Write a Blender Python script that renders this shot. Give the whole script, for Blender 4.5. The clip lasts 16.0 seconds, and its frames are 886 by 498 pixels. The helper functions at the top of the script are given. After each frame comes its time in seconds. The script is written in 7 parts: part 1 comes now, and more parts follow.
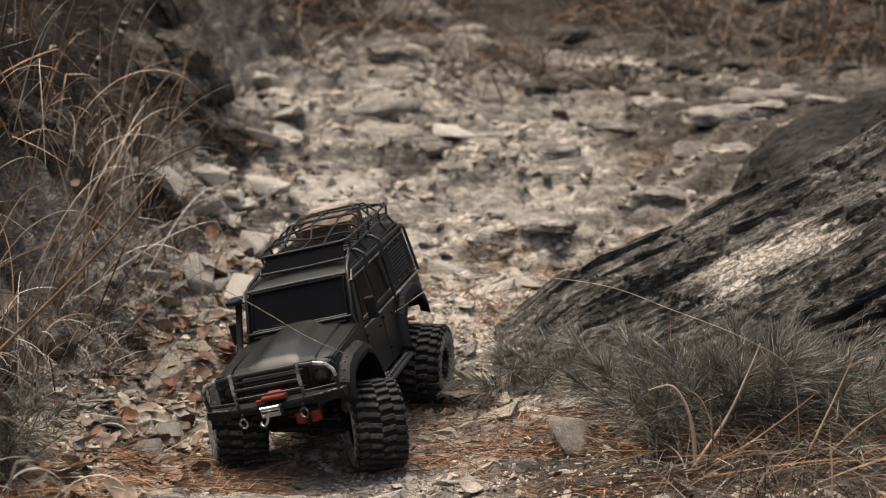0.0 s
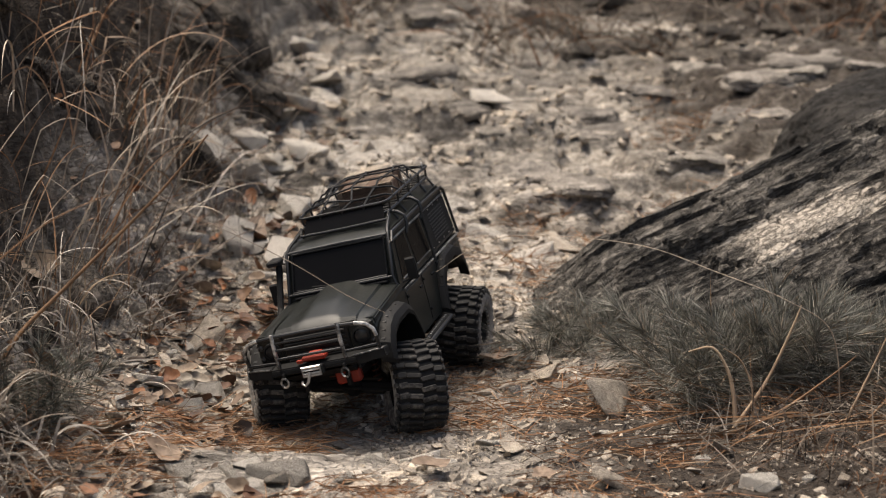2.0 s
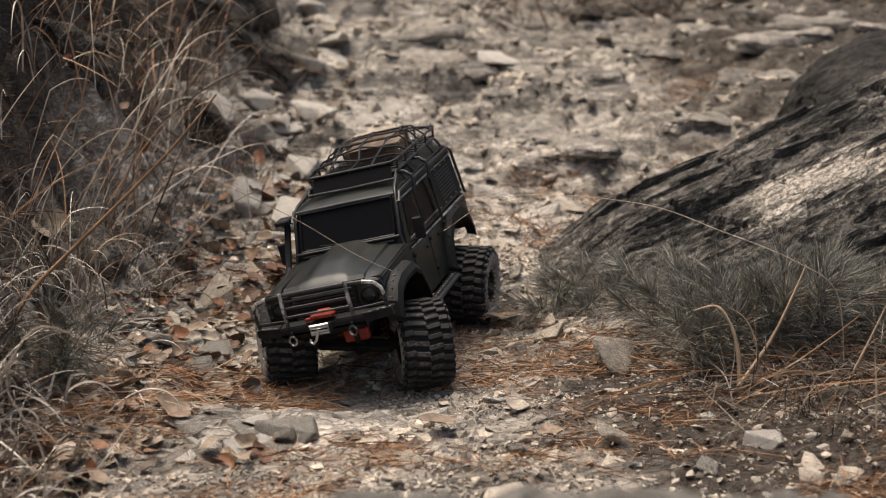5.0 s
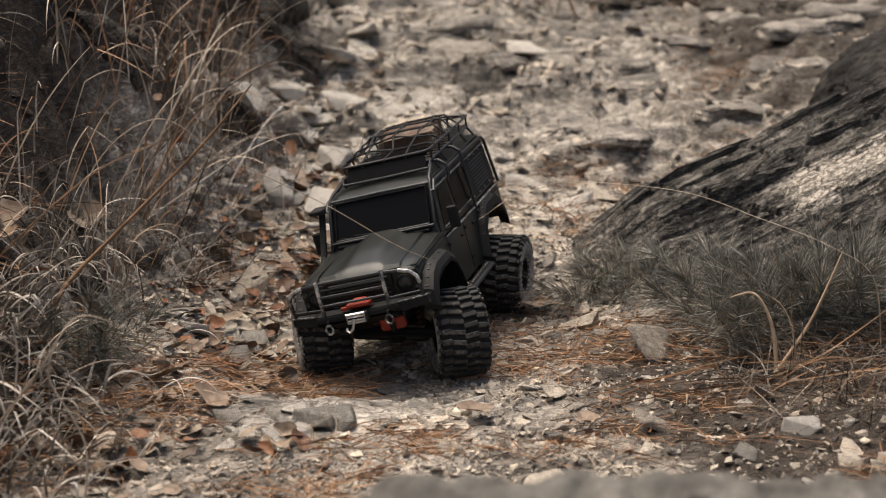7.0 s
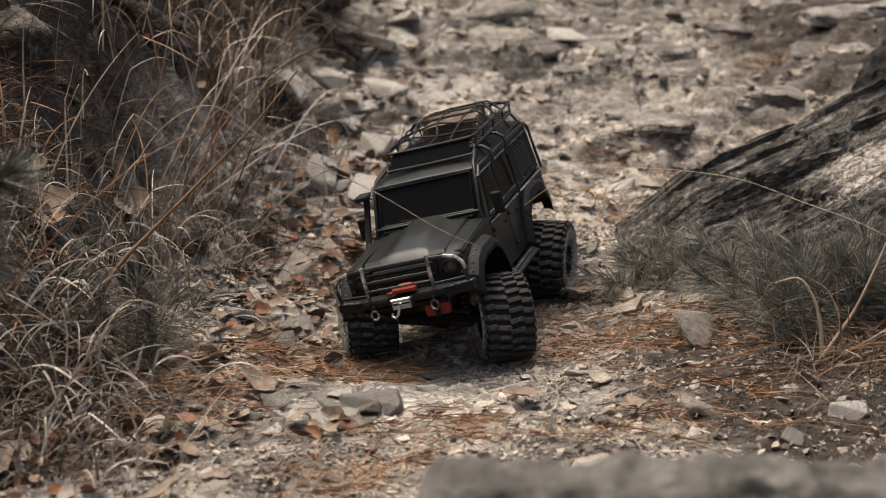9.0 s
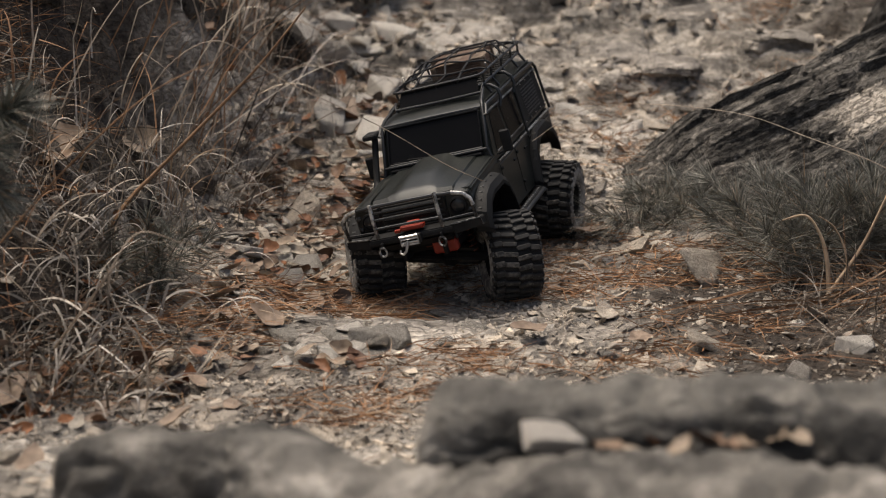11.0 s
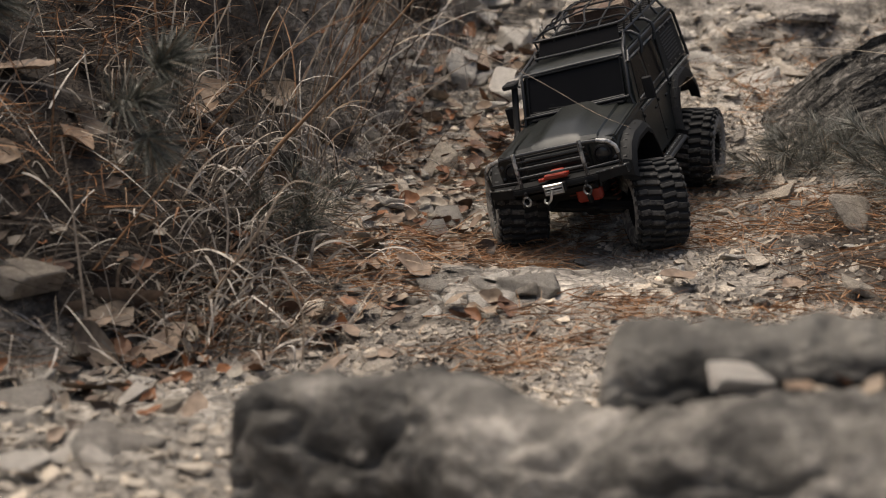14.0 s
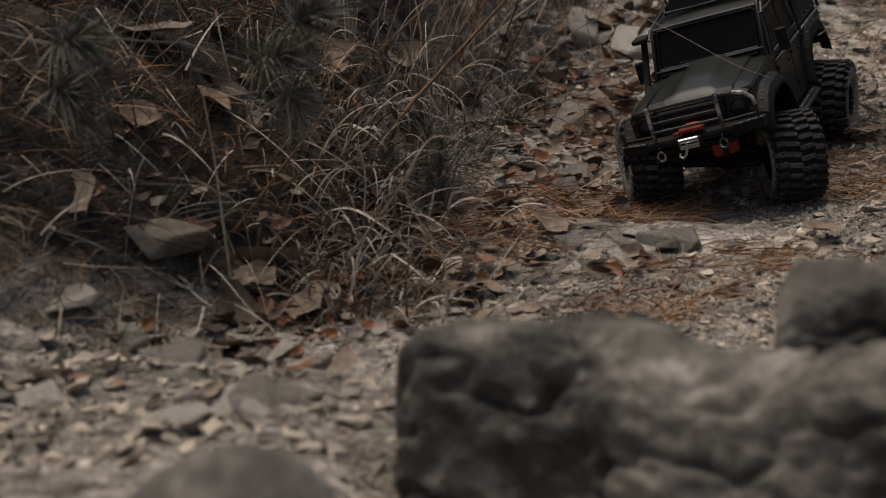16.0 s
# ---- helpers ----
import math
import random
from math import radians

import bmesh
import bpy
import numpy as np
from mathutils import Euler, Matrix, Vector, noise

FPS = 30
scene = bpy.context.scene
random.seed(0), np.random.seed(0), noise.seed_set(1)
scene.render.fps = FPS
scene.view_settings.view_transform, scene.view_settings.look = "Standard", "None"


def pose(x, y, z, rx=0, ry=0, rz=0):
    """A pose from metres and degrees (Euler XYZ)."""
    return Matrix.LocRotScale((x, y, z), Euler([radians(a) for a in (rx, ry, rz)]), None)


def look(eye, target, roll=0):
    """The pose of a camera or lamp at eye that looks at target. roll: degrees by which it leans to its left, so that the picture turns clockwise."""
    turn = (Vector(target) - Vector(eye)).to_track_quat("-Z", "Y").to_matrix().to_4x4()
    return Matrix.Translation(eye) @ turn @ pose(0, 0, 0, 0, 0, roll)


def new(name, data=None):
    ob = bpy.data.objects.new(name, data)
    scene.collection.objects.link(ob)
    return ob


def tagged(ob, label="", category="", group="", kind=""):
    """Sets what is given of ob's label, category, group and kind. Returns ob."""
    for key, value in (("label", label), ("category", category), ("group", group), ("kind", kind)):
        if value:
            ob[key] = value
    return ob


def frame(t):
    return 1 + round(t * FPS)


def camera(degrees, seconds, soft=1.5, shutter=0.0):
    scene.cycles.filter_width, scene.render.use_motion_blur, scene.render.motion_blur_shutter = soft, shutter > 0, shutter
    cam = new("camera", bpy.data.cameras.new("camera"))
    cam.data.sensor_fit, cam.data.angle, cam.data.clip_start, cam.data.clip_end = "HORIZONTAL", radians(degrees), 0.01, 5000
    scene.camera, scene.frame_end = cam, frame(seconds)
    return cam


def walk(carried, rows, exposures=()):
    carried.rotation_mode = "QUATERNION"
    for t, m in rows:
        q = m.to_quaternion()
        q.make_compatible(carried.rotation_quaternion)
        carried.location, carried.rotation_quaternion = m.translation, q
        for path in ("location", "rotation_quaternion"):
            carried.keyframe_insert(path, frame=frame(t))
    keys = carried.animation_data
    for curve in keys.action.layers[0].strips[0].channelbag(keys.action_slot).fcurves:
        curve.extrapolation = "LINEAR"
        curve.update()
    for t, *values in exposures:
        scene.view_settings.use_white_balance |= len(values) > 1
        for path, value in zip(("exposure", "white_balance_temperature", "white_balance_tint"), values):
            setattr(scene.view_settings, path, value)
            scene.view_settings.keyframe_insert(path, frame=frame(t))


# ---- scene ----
cam = camera(30.0, 16.0, soft=1.1)
# a bright short tele lens, focused on the truck
cam.data.dof.use_dof = True
cam.data.dof.focus_distance = 2.38
cam.data.dof.aperture_fstop = 5.0

# seconds, eye, heading to the right of +y, tilt, lean
PATH = [
    (0, 0.0900, -2.0174, 0.8281, 5.376, -13.064, 1.824),
    (0.5, 0.0871, -2.0188, 0.8247, 4.995, -13.289, 1.726),
    (1, 0.0841, -2.0202, 0.8214, 4.671, -13.554, 1.685),
    (1.5, 0.0812, -2.0216, 0.8180, 4.394, -13.747, 1.681),
    (2, 0.0782, -2.0230, 0.8147, 4.258, -14.105, 1.724),
    (2.5, 0.0791, -2.0265, 0.8146, 4.118, -14.387, 1.663),
    (3, 0.0799, -2.0300, 0.8145, 3.930, -14.638, 1.655),
    (3.5, 0.0808, -2.0336, 0.8145, 4.034, -14.886, 1.745),
    (4, 0.0817, -2.0371, 0.8144, 4.125, -15.114, 1.803),
    (6.5, 0.0635, -2.0420, 0.8076, 3.532, -15.550, 1.363),
    (7, 0.0598, -2.0437, 0.8068, 3.212, -15.632, 1.193),
    (7.5, 0.0562, -2.0454, 0.8059, 2.733, -15.493, 0.994),
    (8, 0.0526, -2.0472, 0.8051, 2.331, -15.593, 0.796),
    (8.5, 0.0489, -2.0489, 0.8042, 2.078, -15.757, 0.805),
    (9, 0.0453, -2.0506, 0.8034, 1.957, -16.027, 0.777),
    (11.5, 0.0435, -2.0667, 0.7745, 1.499, -17.875, 0.762),
    (12, 0.0327, -2.0651, 0.7722, 0.911, -18.156, 0.629),
    (12.5, 0.0218, -2.0634, 0.7698, 0.283, -18.466, 0.597),
    (13, 0.0109, -2.0617, 0.7674, -0.369, -18.691, 0.251),
    (13.5, 0.0001, -2.0600, 0.7651, -1.124, -18.879, -0.184),
    (14, -0.0134, -2.0565, 0.7615, -2.063, -18.938, -0.994),
    (14.5, -0.0269, -2.0531, 0.7580, -3.078, -18.909, -1.629),
    (15, -0.0403, -2.0496, 0.7544, -3.884, -19.127, -2.096),
    (15.5, -0.0554, -2.0504, 0.7449, -4.595, -19.430, -2.611),
    (16, -0.0704, -2.0512, 0.7354, -5.544, -19.687, -3.084),
]


def aimed(x, y, z, heading, tilt, lean):
    a, b = radians(heading), radians(tilt)
    way = Vector((math.sin(a) * math.cos(b), math.cos(a) * math.cos(b), math.sin(b)))
    return look((x, y, z), Vector((x, y, z)) + 2 * way, lean)


walk(cam, [(r[0], aimed(*r[1:])) for r in PATH],
     [(0, 0.28, 6950, 10.5), (4.2, 0.25, 6950, 10.5), (9.2, 0.18, 6900, 10.5), (11.3, -0.05, 6850, 10), (14.0, -0.08, 6850, 10), (15.0, -0.33, 6850, 10), (16, -0.92, 6850, 10)])

# ---- light: an overcast sky ----
world = bpy.data.worlds.new("sky")
scene.world = world
world.use_nodes = True
wn = world.node_tree
sky = wn.nodes.new("ShaderNodeTexSky")
sky.sky_type = "NISHITA"
sky.sun_disc = False
SUN_UP, SUN_ROUND = radians(68), radians(308)
sky.sun_elevation, sky.sun_rotation = SUN_UP, SUN_ROUND
sky.air_density, sky.dust_density, sky.ozone_density = 1.0, 6.0, 0.5
wn.links.new(sky.outputs[0], wn.nodes["Background"].inputs[0])
wn.nodes["Background"].inputs[1].default_value = 0.13
sun = new("sun", bpy.data.lights.new("sun", "SUN"))
sun.data.energy, sun.data.angle, sun.data.color = 3.4, radians(50), (1.0, 0.95, 0.88)
sun.matrix_world = look((0, 0, 10), Vector((0, 0, 10)) - Vector((math.sin(SUN_ROUND) * math.cos(SUN_UP), math.cos(SUN_ROUND) * math.cos(SUN_UP), math.sin(SUN_UP))))


# ---- numbers with a pattern ----
def lattice(ix, iy, iz, seed):
    h = (ix.astype(np.int64) * 73856093) ^ (iy.astype(np.int64) * 19349663) ^ (iz.astype(np.int64) * 83492791) ^ (seed * 26544357)
    h = h & 0xFFFFFFFF
    h = ((h ^ (h >> 13)) * 1274126177) & 0xFFFFFFFF
    h = ((h ^ (h >> 15)) * 668265263) & 0xFFFFFFFF
    h = h ^ (h >> 16)
    return (h & 0xFFFFFF) / float(0xFFFFFF)


def grain(x, y, z, seed=0):
    """Smooth noise from 0 to 1."""
    x, y, z = np.broadcast_arrays(np.asarray(x, float), np.asarray(y, float), np.asarray(z, float))
    ix, iy, iz = np.floor(x), np.floor(y), np.floor(z)
    fx, fy, fz = x - ix, y - iy, z - iz
    fx, fy, fz = (a * a * (3 - 2 * a) for a in (fx, fy, fz))
    out = 0
    for a in (0, 1):
        for b in (0, 1):
            for c in (0, 1):
                w = (fx if a else 1 - fx) * (fy if b else 1 - fy) * (fz if c else 1 - fz)
                out = out + w * lattice(ix + a, iy + b, iz + c, seed)
    return out


def fbm(x, y, z=0.0, octaves=4, seed=0):
    """Layered noise, about -0.5 to 0.5."""
    out, amp, total = 0.0, 1.0, 0.0
    for k in range(octaves):
        out = out + amp * (grain(x * 2 ** k, y * 2 ** k, z * 2 ** k, seed + 17 * k) - 0.5)
        total += amp
        amp *= 0.5
    return out / total


def plates(x, y, seed):
    """Broken plates: for each place a number of its plate, its offset from the plate's middle and how near the joint is."""
    ix, iy = np.floor(x), np.floor(y)
    best, second = np.full(x.shape, 9.0), np.full(x.shape, 9.0)
    num, ox, oy = np.zeros(x.shape), np.zeros(x.shape), np.zeros(x.shape)
    zero = np.zeros(x.shape)
    for a in (-1, 0, 1):
        for b in (-1, 0, 1):
            px = ix + a + lattice(ix + a, iy + b, zero, seed)
            py = iy + b + lattice(ix + a, iy + b, zero, seed + 1)
            dx, dy = x - px, y - py
            d = np.hypot(dx, dy)
            near = d < best
            second = np.where(near, best, np.minimum(second, d))
            num = np.where(near, lattice(ix + a, iy + b, zero, seed + 2), num)
            ox, oy = np.where(near, dx, ox), np.where(near, dy, oy)
            best = np.where(near, d, best)
    return num, ox, oy, second - best


def ramp_up(t, soft):
    return soft * np.logaddexp(0.0, t / soft)


def bank_foot(y):
    """Where the bank beside the trail begins."""
    return -0.34 + 0.15 * np.maximum(y, 0) + 0.55 * np.minimum(y + 0.05, 0)


CAR = pose(0.1828, 0.4209, -0.0294, 16.43, 2.19, -107.57)


def soil_share(x, y):
    """How much dark soil lies on the rock: much on the bank, little on the trail."""
    d = bank_foot(y) - x + 0.22 * fbm(x * 4, y * 4, 3.0, 3, 5)
    d = d + 0.13 * np.clip((0.2 - y) / 0.2, 0, 1) * np.clip((y + 0.36) / 0.12, 0, 1)
    s = np.clip((d - 0.03) / 0.16, 0, 1)
    # soil along the outer edge, which also carries the shade over the gravel
    right = np.clip((x - 0.23 - 0.15 * y + 0.4 * fbm(x * 5, y * 5, 1.0, 3, 9)) / 0.25, 0, 1) * np.clip((0.5 - y) / 0.2, 0, 1)
    far = np.clip((y - 2.4 - 0.2 * np.clip(1 - x, 0, 1) + 0.5 * np.clip(x - 0.8, 0, 1) + 0.8 * fbm(x * 1.6, y * 1.6, 1.0, 3, 4)) / 0.4, 0, 1)
    slope = np.clip((fbm(x * 2.2, y * 4.5, 2.0, 3, 14) + 0.05 * (y - 1.5) + 0.06 * (x - 0.7) - 0.07) / 0.1, 0, 1) * np.clip((y - 0.9) / 0.4, 0, 1)
    ledges = np.clip((fbm(x * 2.0, y * 3.0, 6.0, 3, 24) + 0.16 * (x - 0.9) + 0.10 * (y - 1.9)) / 0.1, 0, 1) * np.clip((y - 1.1) / 0.4, 0, 1) * np.clip((x - 0.7) / 0.3, 0, 1)
    near = np.clip((0.22 - y) / 0.2, 0, 1) * np.clip((y + 0.40) / 0.15, 0.15, 1) * np.clip(0.36 + 0.5 * fbm(x * 7, y * 9, 5.0, 3, 27), 0, 0.6)
    here = np.maximum(np.maximum(np.maximum(s, near), 0.8 * right), np.maximum(np.maximum(far, 0.48 * slope), 0.72 * ledges))
    away = np.clip((np.hypot(x - 0.3, y - 0.4) - 1.9) / 1.6, 0, 1) * np.clip((2.6 - y) / 0.8, 0, 1)
    return here * (1 - away) + away * np.clip(0.5 + 2.2 * fbm(x * 0.5, y * 0.5, 4.0, 4, 19), 0, 1)


def ground_base(x, y):
    return 0.15 * ramp_up(y - 0.75, 0.08)


def ground_h(x, y, fine=True):
    x, y = np.asarray(x, float), np.asarray(y, float)
    z = 0.24 * (ramp_up(-(y + 0.3), 0.05) - ramp_up(-(y + 1.15), 0.05))
    # a hollow under the near boulders
    z = z * (1 - 0.9 * np.exp(-(((x - 0.27) / 0.50) ** 4 + ((y + 1.06 + 0.28 * (x - 0.27)) / 0.17) ** 4)))
    z = z + 0.15 * (ramp_up(y - 0.75, 0.08)) + 0.25 * ramp_up(y - 3.0, 0.15) - 0.25 * ramp_up(y - 9.0, 1.0) - 0.14 * ramp_up(y - 20.0, 2.0)
    d = bank_foot(y) - x + 0.10 * fbm(x * 3, y * 3, 0.0, 3, 2)
    steep = 0.95 + 0.95 * np.clip((y - 0.15) / 0.6, 0, 1)
    z = z + steep * (ramp_up(d, 0.03) - ramp_up(d - 0.42, 0.08)) + 0.2 * (ramp_up(d - 0.42, 0.08) - ramp_up(d - 8.0, 0.5))
    r = x - 0.52 - 0.1 * y
    z = z + 0.12 * (ramp_up(r, 0.06) - ramp_up(r - 6.0, 0.5))
    # flat under the truck
    m = CAR.translation
    calm = np.exp(-((np.hypot(x - m.x + 0.03, (y - m.y + 0.06) * 0.85) / 0.285) ** 6))
    rough = 1 - 0.75 * calm
    z = z + rough * (0.05 * fbm(x * 1.7, y * 1.7, 0.0, 4, 11) + 0.022 * fbm(x * 7, y * 7, 0.0, 3, 12))
    if fine:
        s = soil_share(x, y)
        wx = x + 0.03 * fbm(x * 9, y * 9, 0.0, 2, 31)
        wy = y + 0.03 * fbm(x * 9, y * 9, 5.0, 2, 32)
        num, ox, oy, edge = plates(wx / 0.10, wy / 0.055, 41)
        bump = 0.016 * (num - 0.5) + 0.012 * ox * (num * 7 % 1 - 0.5) + 0.018 * oy * (num * 13 % 1 - 0.5)
        bump = bump - 0.006 * np.clip(1 - edge / 0.12, 0, 1)
        num, ox, oy, edge = plates(wx / 0.034, wy / 0.021, 43)
        bump = bump + 0.0055 * (num - 0.5) + 0.006 * ox * (num * 7 % 1 - 0.5) + 0.006 * oy * (num * 13 % 1 - 0.5) - 0.0015 * np.clip(1 - edge / 0.15, 0, 1)
        bump = bump + 0.010 * np.abs(fbm(wx * 10, wy * 38, 3.0, 3, 91)) + 0.003 * fbm(wx * 40, wy * 90, 4.0, 2, 92)
        # ledges of the strata up the slope
        ledge = 0.055
        q = (z + 0.05 * fbm(x * 2.2, y * 1.2, 7.0, 3, 51) + 0.03 * x) / ledge
        k = q - np.floor(q)
        step = (np.clip((k - 0.62) / 0.16, 0, 1) - k) * ledge
        up = np.clip((y - 0.7) / 0.6, 0, 1)
        num, ox, oy, edge = plates(wx / 0.21, wy / 0.075, 45)
        bump = bump + 0.75 * up * (0.03 * (num - 0.5) + 0.04 * oy * (num * 13 % 1 - 0.3) + 0.02 * ox * (num * 7 % 1 - 0.5) - 0.006 * np.clip(1 - edge / 0.1, 0, 1))
        bump = bump + up * 0.03 * np.abs(fbm(wx * 5, wy * 17, 8.0, 4, 95))
        z = z + 0.95 * up * step * (1 - 0.7 * s) + rough * bump * (1 - 0.55 * s) * (1 + 0.5 * up)
        z = z + s * 0.03 * fbm(x * 22, y * 22, 0.0, 3, 61)
        # broken rock in the bank
        lump, ox, oy, edge = plates((x * 0.6 + z) / 0.10, y / 0.16, 47)
        z = z + np.clip(d / 0.1, 0, 1) * (0.07 * (lump - 0.5) + 0.05 * ox * (lump * 7 % 1) - 0.015 * np.clip(1 - edge / 0.15, 0, 1))
    return np.where(calm > 0.02, z * (1 - calm) + calm * (-0.033 + 0.07 * (x - 0.18) - 0.02 * (y - 0.42) + 0.3 * (z - ground_base(x, y))), z)


# ---- meshes ----
class Geo:
    """Gathers corners and faces."""

    def __init__(self):
        self.v, self.f = [], []

    def add(self, verts, faces, m=None):
        k = len(self.v)
        self.v += [tuple(m @ Vector(p)) if m else tuple(p) for p in verts]
        self.f += [tuple(i + k for i in face) for face in faces]
        return self

    def box(self, c, s, bev=0.0008, m=None):
        """A box with chamfered edges."""
        h = [max(a / 2, 1e-5) for a in s]
        b = min(bev, 0.45 * 2 * min(h))
        verts, at = [], {}
        for sx in (-1, 1):
            for sy in (-1, 1):
                for sz in (-1, 1):
                    for k in range(3):
                        p = [sx * (h[0] - b), sy * (h[1] - b), sz * (h[2] - b)]
                        p[k] = (sx, sy, sz)[k] * h[k]
                        at[(sx, sy, sz, k)] = len(verts)
                        verts.append((p[0] + c[0], p[1] + c[1], p[2] + c[2]))
        faces = []
        for k in range(3):
            a, b2 = [j for j in range(3) if j != k]
            for s0 in (-1, 1):
                face = []
                for u, w in ((-1, -1), (1, -1), (1, 1), (-1, 1)):
                    q = [0, 0, 0]
                    q[k], q[a], q[b2] = s0, u, w
                    face.append(at[(*q, k)])
                faces.append(face)
            for u in (-1, 1):
                for w in (-1, 1):
                    q0, q1 = [0, 0, 0], [0, 0, 0]
                    q0[k], q1[k] = -1, 1
                    for q in (q0, q1):
                        q[a], q[b2] = u, w
                    faces.append([at[(*q0, a)], at[(*q1, a)], at[(*q1, b2)], at[(*q0, b2)]])
        for sx in (-1, 1):
            for sy in (-1, 1):
                for sz in (-1, 1):
                    faces.append([at[(sx, sy, sz, k)] for k in range(3)])
        return self.add(verts, faces, m)

    def tube(self, pts, r, n=8, closed=False, taper=None, m=None):
        pts = [Vector(p) for p in pts]
        count = len(pts)
        verts, faces = [], []
        side = None
        for i, p in enumerate(pts):
            a = pts[(i - 1) % count] if closed or i else p
            b = pts[(i + 1) % count] if closed or i < count - 1 else p
            t = (b - a).normalized() if (b - a).length > 1e-9 else Vector((0, 0, 1))
            if side is None:
                side = t.orthogonal().normalized()
            side = (side - t * side.dot(t)).normalized()
            up = t.cross(side)
            rr = r * (taper(i / (count - 1)) if taper else 1)
            for k in range(n):
                w = 2 * math.pi * k / n
                verts.append(p + rr * (math.cos(w) * side + math.sin(w) * up))
        rings = count if closed else count - 1
        for i in range(rings):
            j = (i + 1) % count
            for k in range(n):
                l = (k + 1) % n
                faces.append((i * n + k, i * n + l, j * n + l, j * n + k))
        if not closed:
            faces.append(tuple(range(n))[::-1])
            faces.append(tuple((count - 1) * n + k for k in range(n)))
        return self.add(verts, faces, m)

    def lathe(self, profile, n=40, m=None):
        """Turns (radius, y) round the y axis; the profile is closed."""
        verts, faces = [], []
        c = len(profile)
        for k in range(n):
            w = 2 * math.pi * k / n
            for r, y in profile:
                verts.append((r * math.cos(w), y, r * math.sin(w)))
        for k in range(n):
            l = (k + 1) % n
            for i in range(c):
                j = (i + 1) % c
                faces.append((k * c + i, k * c + j, l * c + j, l * c + i))
        return self.add(verts, faces, m)

    def prism(self, poly, y0, y1, top=None, m=None):
        """An outline in x and z drawn out along y; top: a shift of y, inward, by height."""
        top = top or (lambda z: 0.0)
        n = len(poly)
        verts = [(x, y0 + top(z), z) for x, z in poly] + [(x, y1 - top(z), z) for x, z in poly]
        faces = [tuple(range(n)), tuple(range(2 * n - 1, n - 1, -1))]
        faces += [(i, (i + 1) % n, n + (i + 1) % n, n + i) for i in range(n)]
        return self.add(verts, faces, m)

    def strip(self, rows, m=None):
        """A sheet through rows of points."""
        n = len(rows[0])
        verts = [p for row in rows for p in row]
        faces = [(i * n + k, i * n + k + 1, (i + 1) * n + k + 1, (i + 1) * n + k) for i in range(len(rows) - 1) for k in range(n - 1)]
        return self.add(verts, faces, m)


def mesh_of(name, geo, material=None, sharp=35, bevel=0.0):
    me = bpy.data.meshes.new(name)
    me.from_pydata(geo.v, [], geo.f)
    bm = bmesh.new()
    bm.from_mesh(me)
    bmesh.ops.recalc_face_normals(bm, faces=bm.faces)
    if bevel:
        edges = [e for e in bm.edges if e.is_manifold and e.calc_face_angle(0) > 0.5]
        bmesh.ops.bevel(bm, geom=edges, offset=bevel, segments=2, affect="EDGES", clamp_overlap=True)
    bm.to_mesh(me)
    bm.free()
    for p in me.polygons:
        p.use_smooth = True
    me.set_sharp_from_angle(angle=radians(sharp))
    if material:
        me.materials.append(material)
    return me


def big_mesh(name, verts, faces, material, smooth=False):
    """One mesh from arrays of corners (n, 3) and faces (m, 3 or 4)."""
    verts, faces = np.asarray(verts, np.float32), np.asarray(faces, np.int32)
    me = bpy.data.meshes.new(name)
    k = faces.shape[1]
    me.vertices.add(len(verts))
    me.vertices.foreach_set("co", verts.ravel())
    me.loops.add(faces.size)
    me.loops.foreach_set("vertex_index", faces.ravel())
    me.polygons.add(len(faces))
    me.polygons.foreach_set("loop_start", np.arange(len(faces), dtype=np.int32) * k)
    me.polygons.foreach_set("use_smooth", np.full(len(faces), smooth))
    me.update(calc_edges=True)
    me.validate()
    me.materials.append(material)
    return me


def part(name, geo, material, parent, label="", bevel=0.0, sharp=35, m=None):
    ob = new(name, mesh_of(name, geo, material, sharp, bevel))
    ob.parent = parent
    if m:
        ob.matrix_basis = m
    return tagged(ob, label)


# ---- materials ----
def nodes_of(name):
    mat = bpy.data.materials.new(name)
    mat.use_nodes = True
    nt = mat.node_tree
    return mat, nt, nt.nodes["Principled BSDF"]


def noise_node(nt, scale, detail=4.0, stretch=None, source="Position", rough=0.55):
    geo = nt.nodes.new("ShaderNodeNewGeometry") if source == "Position" else nt.nodes.new("ShaderNodeTexCoord")
    out = geo.outputs[source]
    if stretch:
        mp = nt.nodes.new("ShaderNodeMapping")
        mp.vector_type = "TEXTURE"
        mp.inputs["Scale"].default_value = [1 / a for a in stretch[:3]]
        if len(stretch) > 3:
            mp.inputs["Rotation"].default_value = [radians(a) for a in stretch[3:]]
        nt.links.new(out, mp.inputs[0])
        out = mp.outputs[0]
    n = nt.nodes.new("ShaderNodeTexNoise")
    n.inputs["Scale"].default_value, n.inputs["Detail"].default_value, n.inputs["Roughness"].default_value = scale, detail, rough
    nt.links.new(out, n.inputs["Vector"])
    return n.outputs["Fac"]


def ramp(nt, fac, stops):
    r = nt.nodes.new("ShaderNodeValToRGB")
    while len(r.color_ramp.elements) < len(stops):
        r.color_ramp.elements.new(0.5)
    for e, (p, c) in zip(r.color_ramp.elements, stops):
        e.position, e.color = p, (*c, 1) if len(c) == 3 else c
    nt.links.new(fac, r.inputs[0])
    return r.outputs[0]


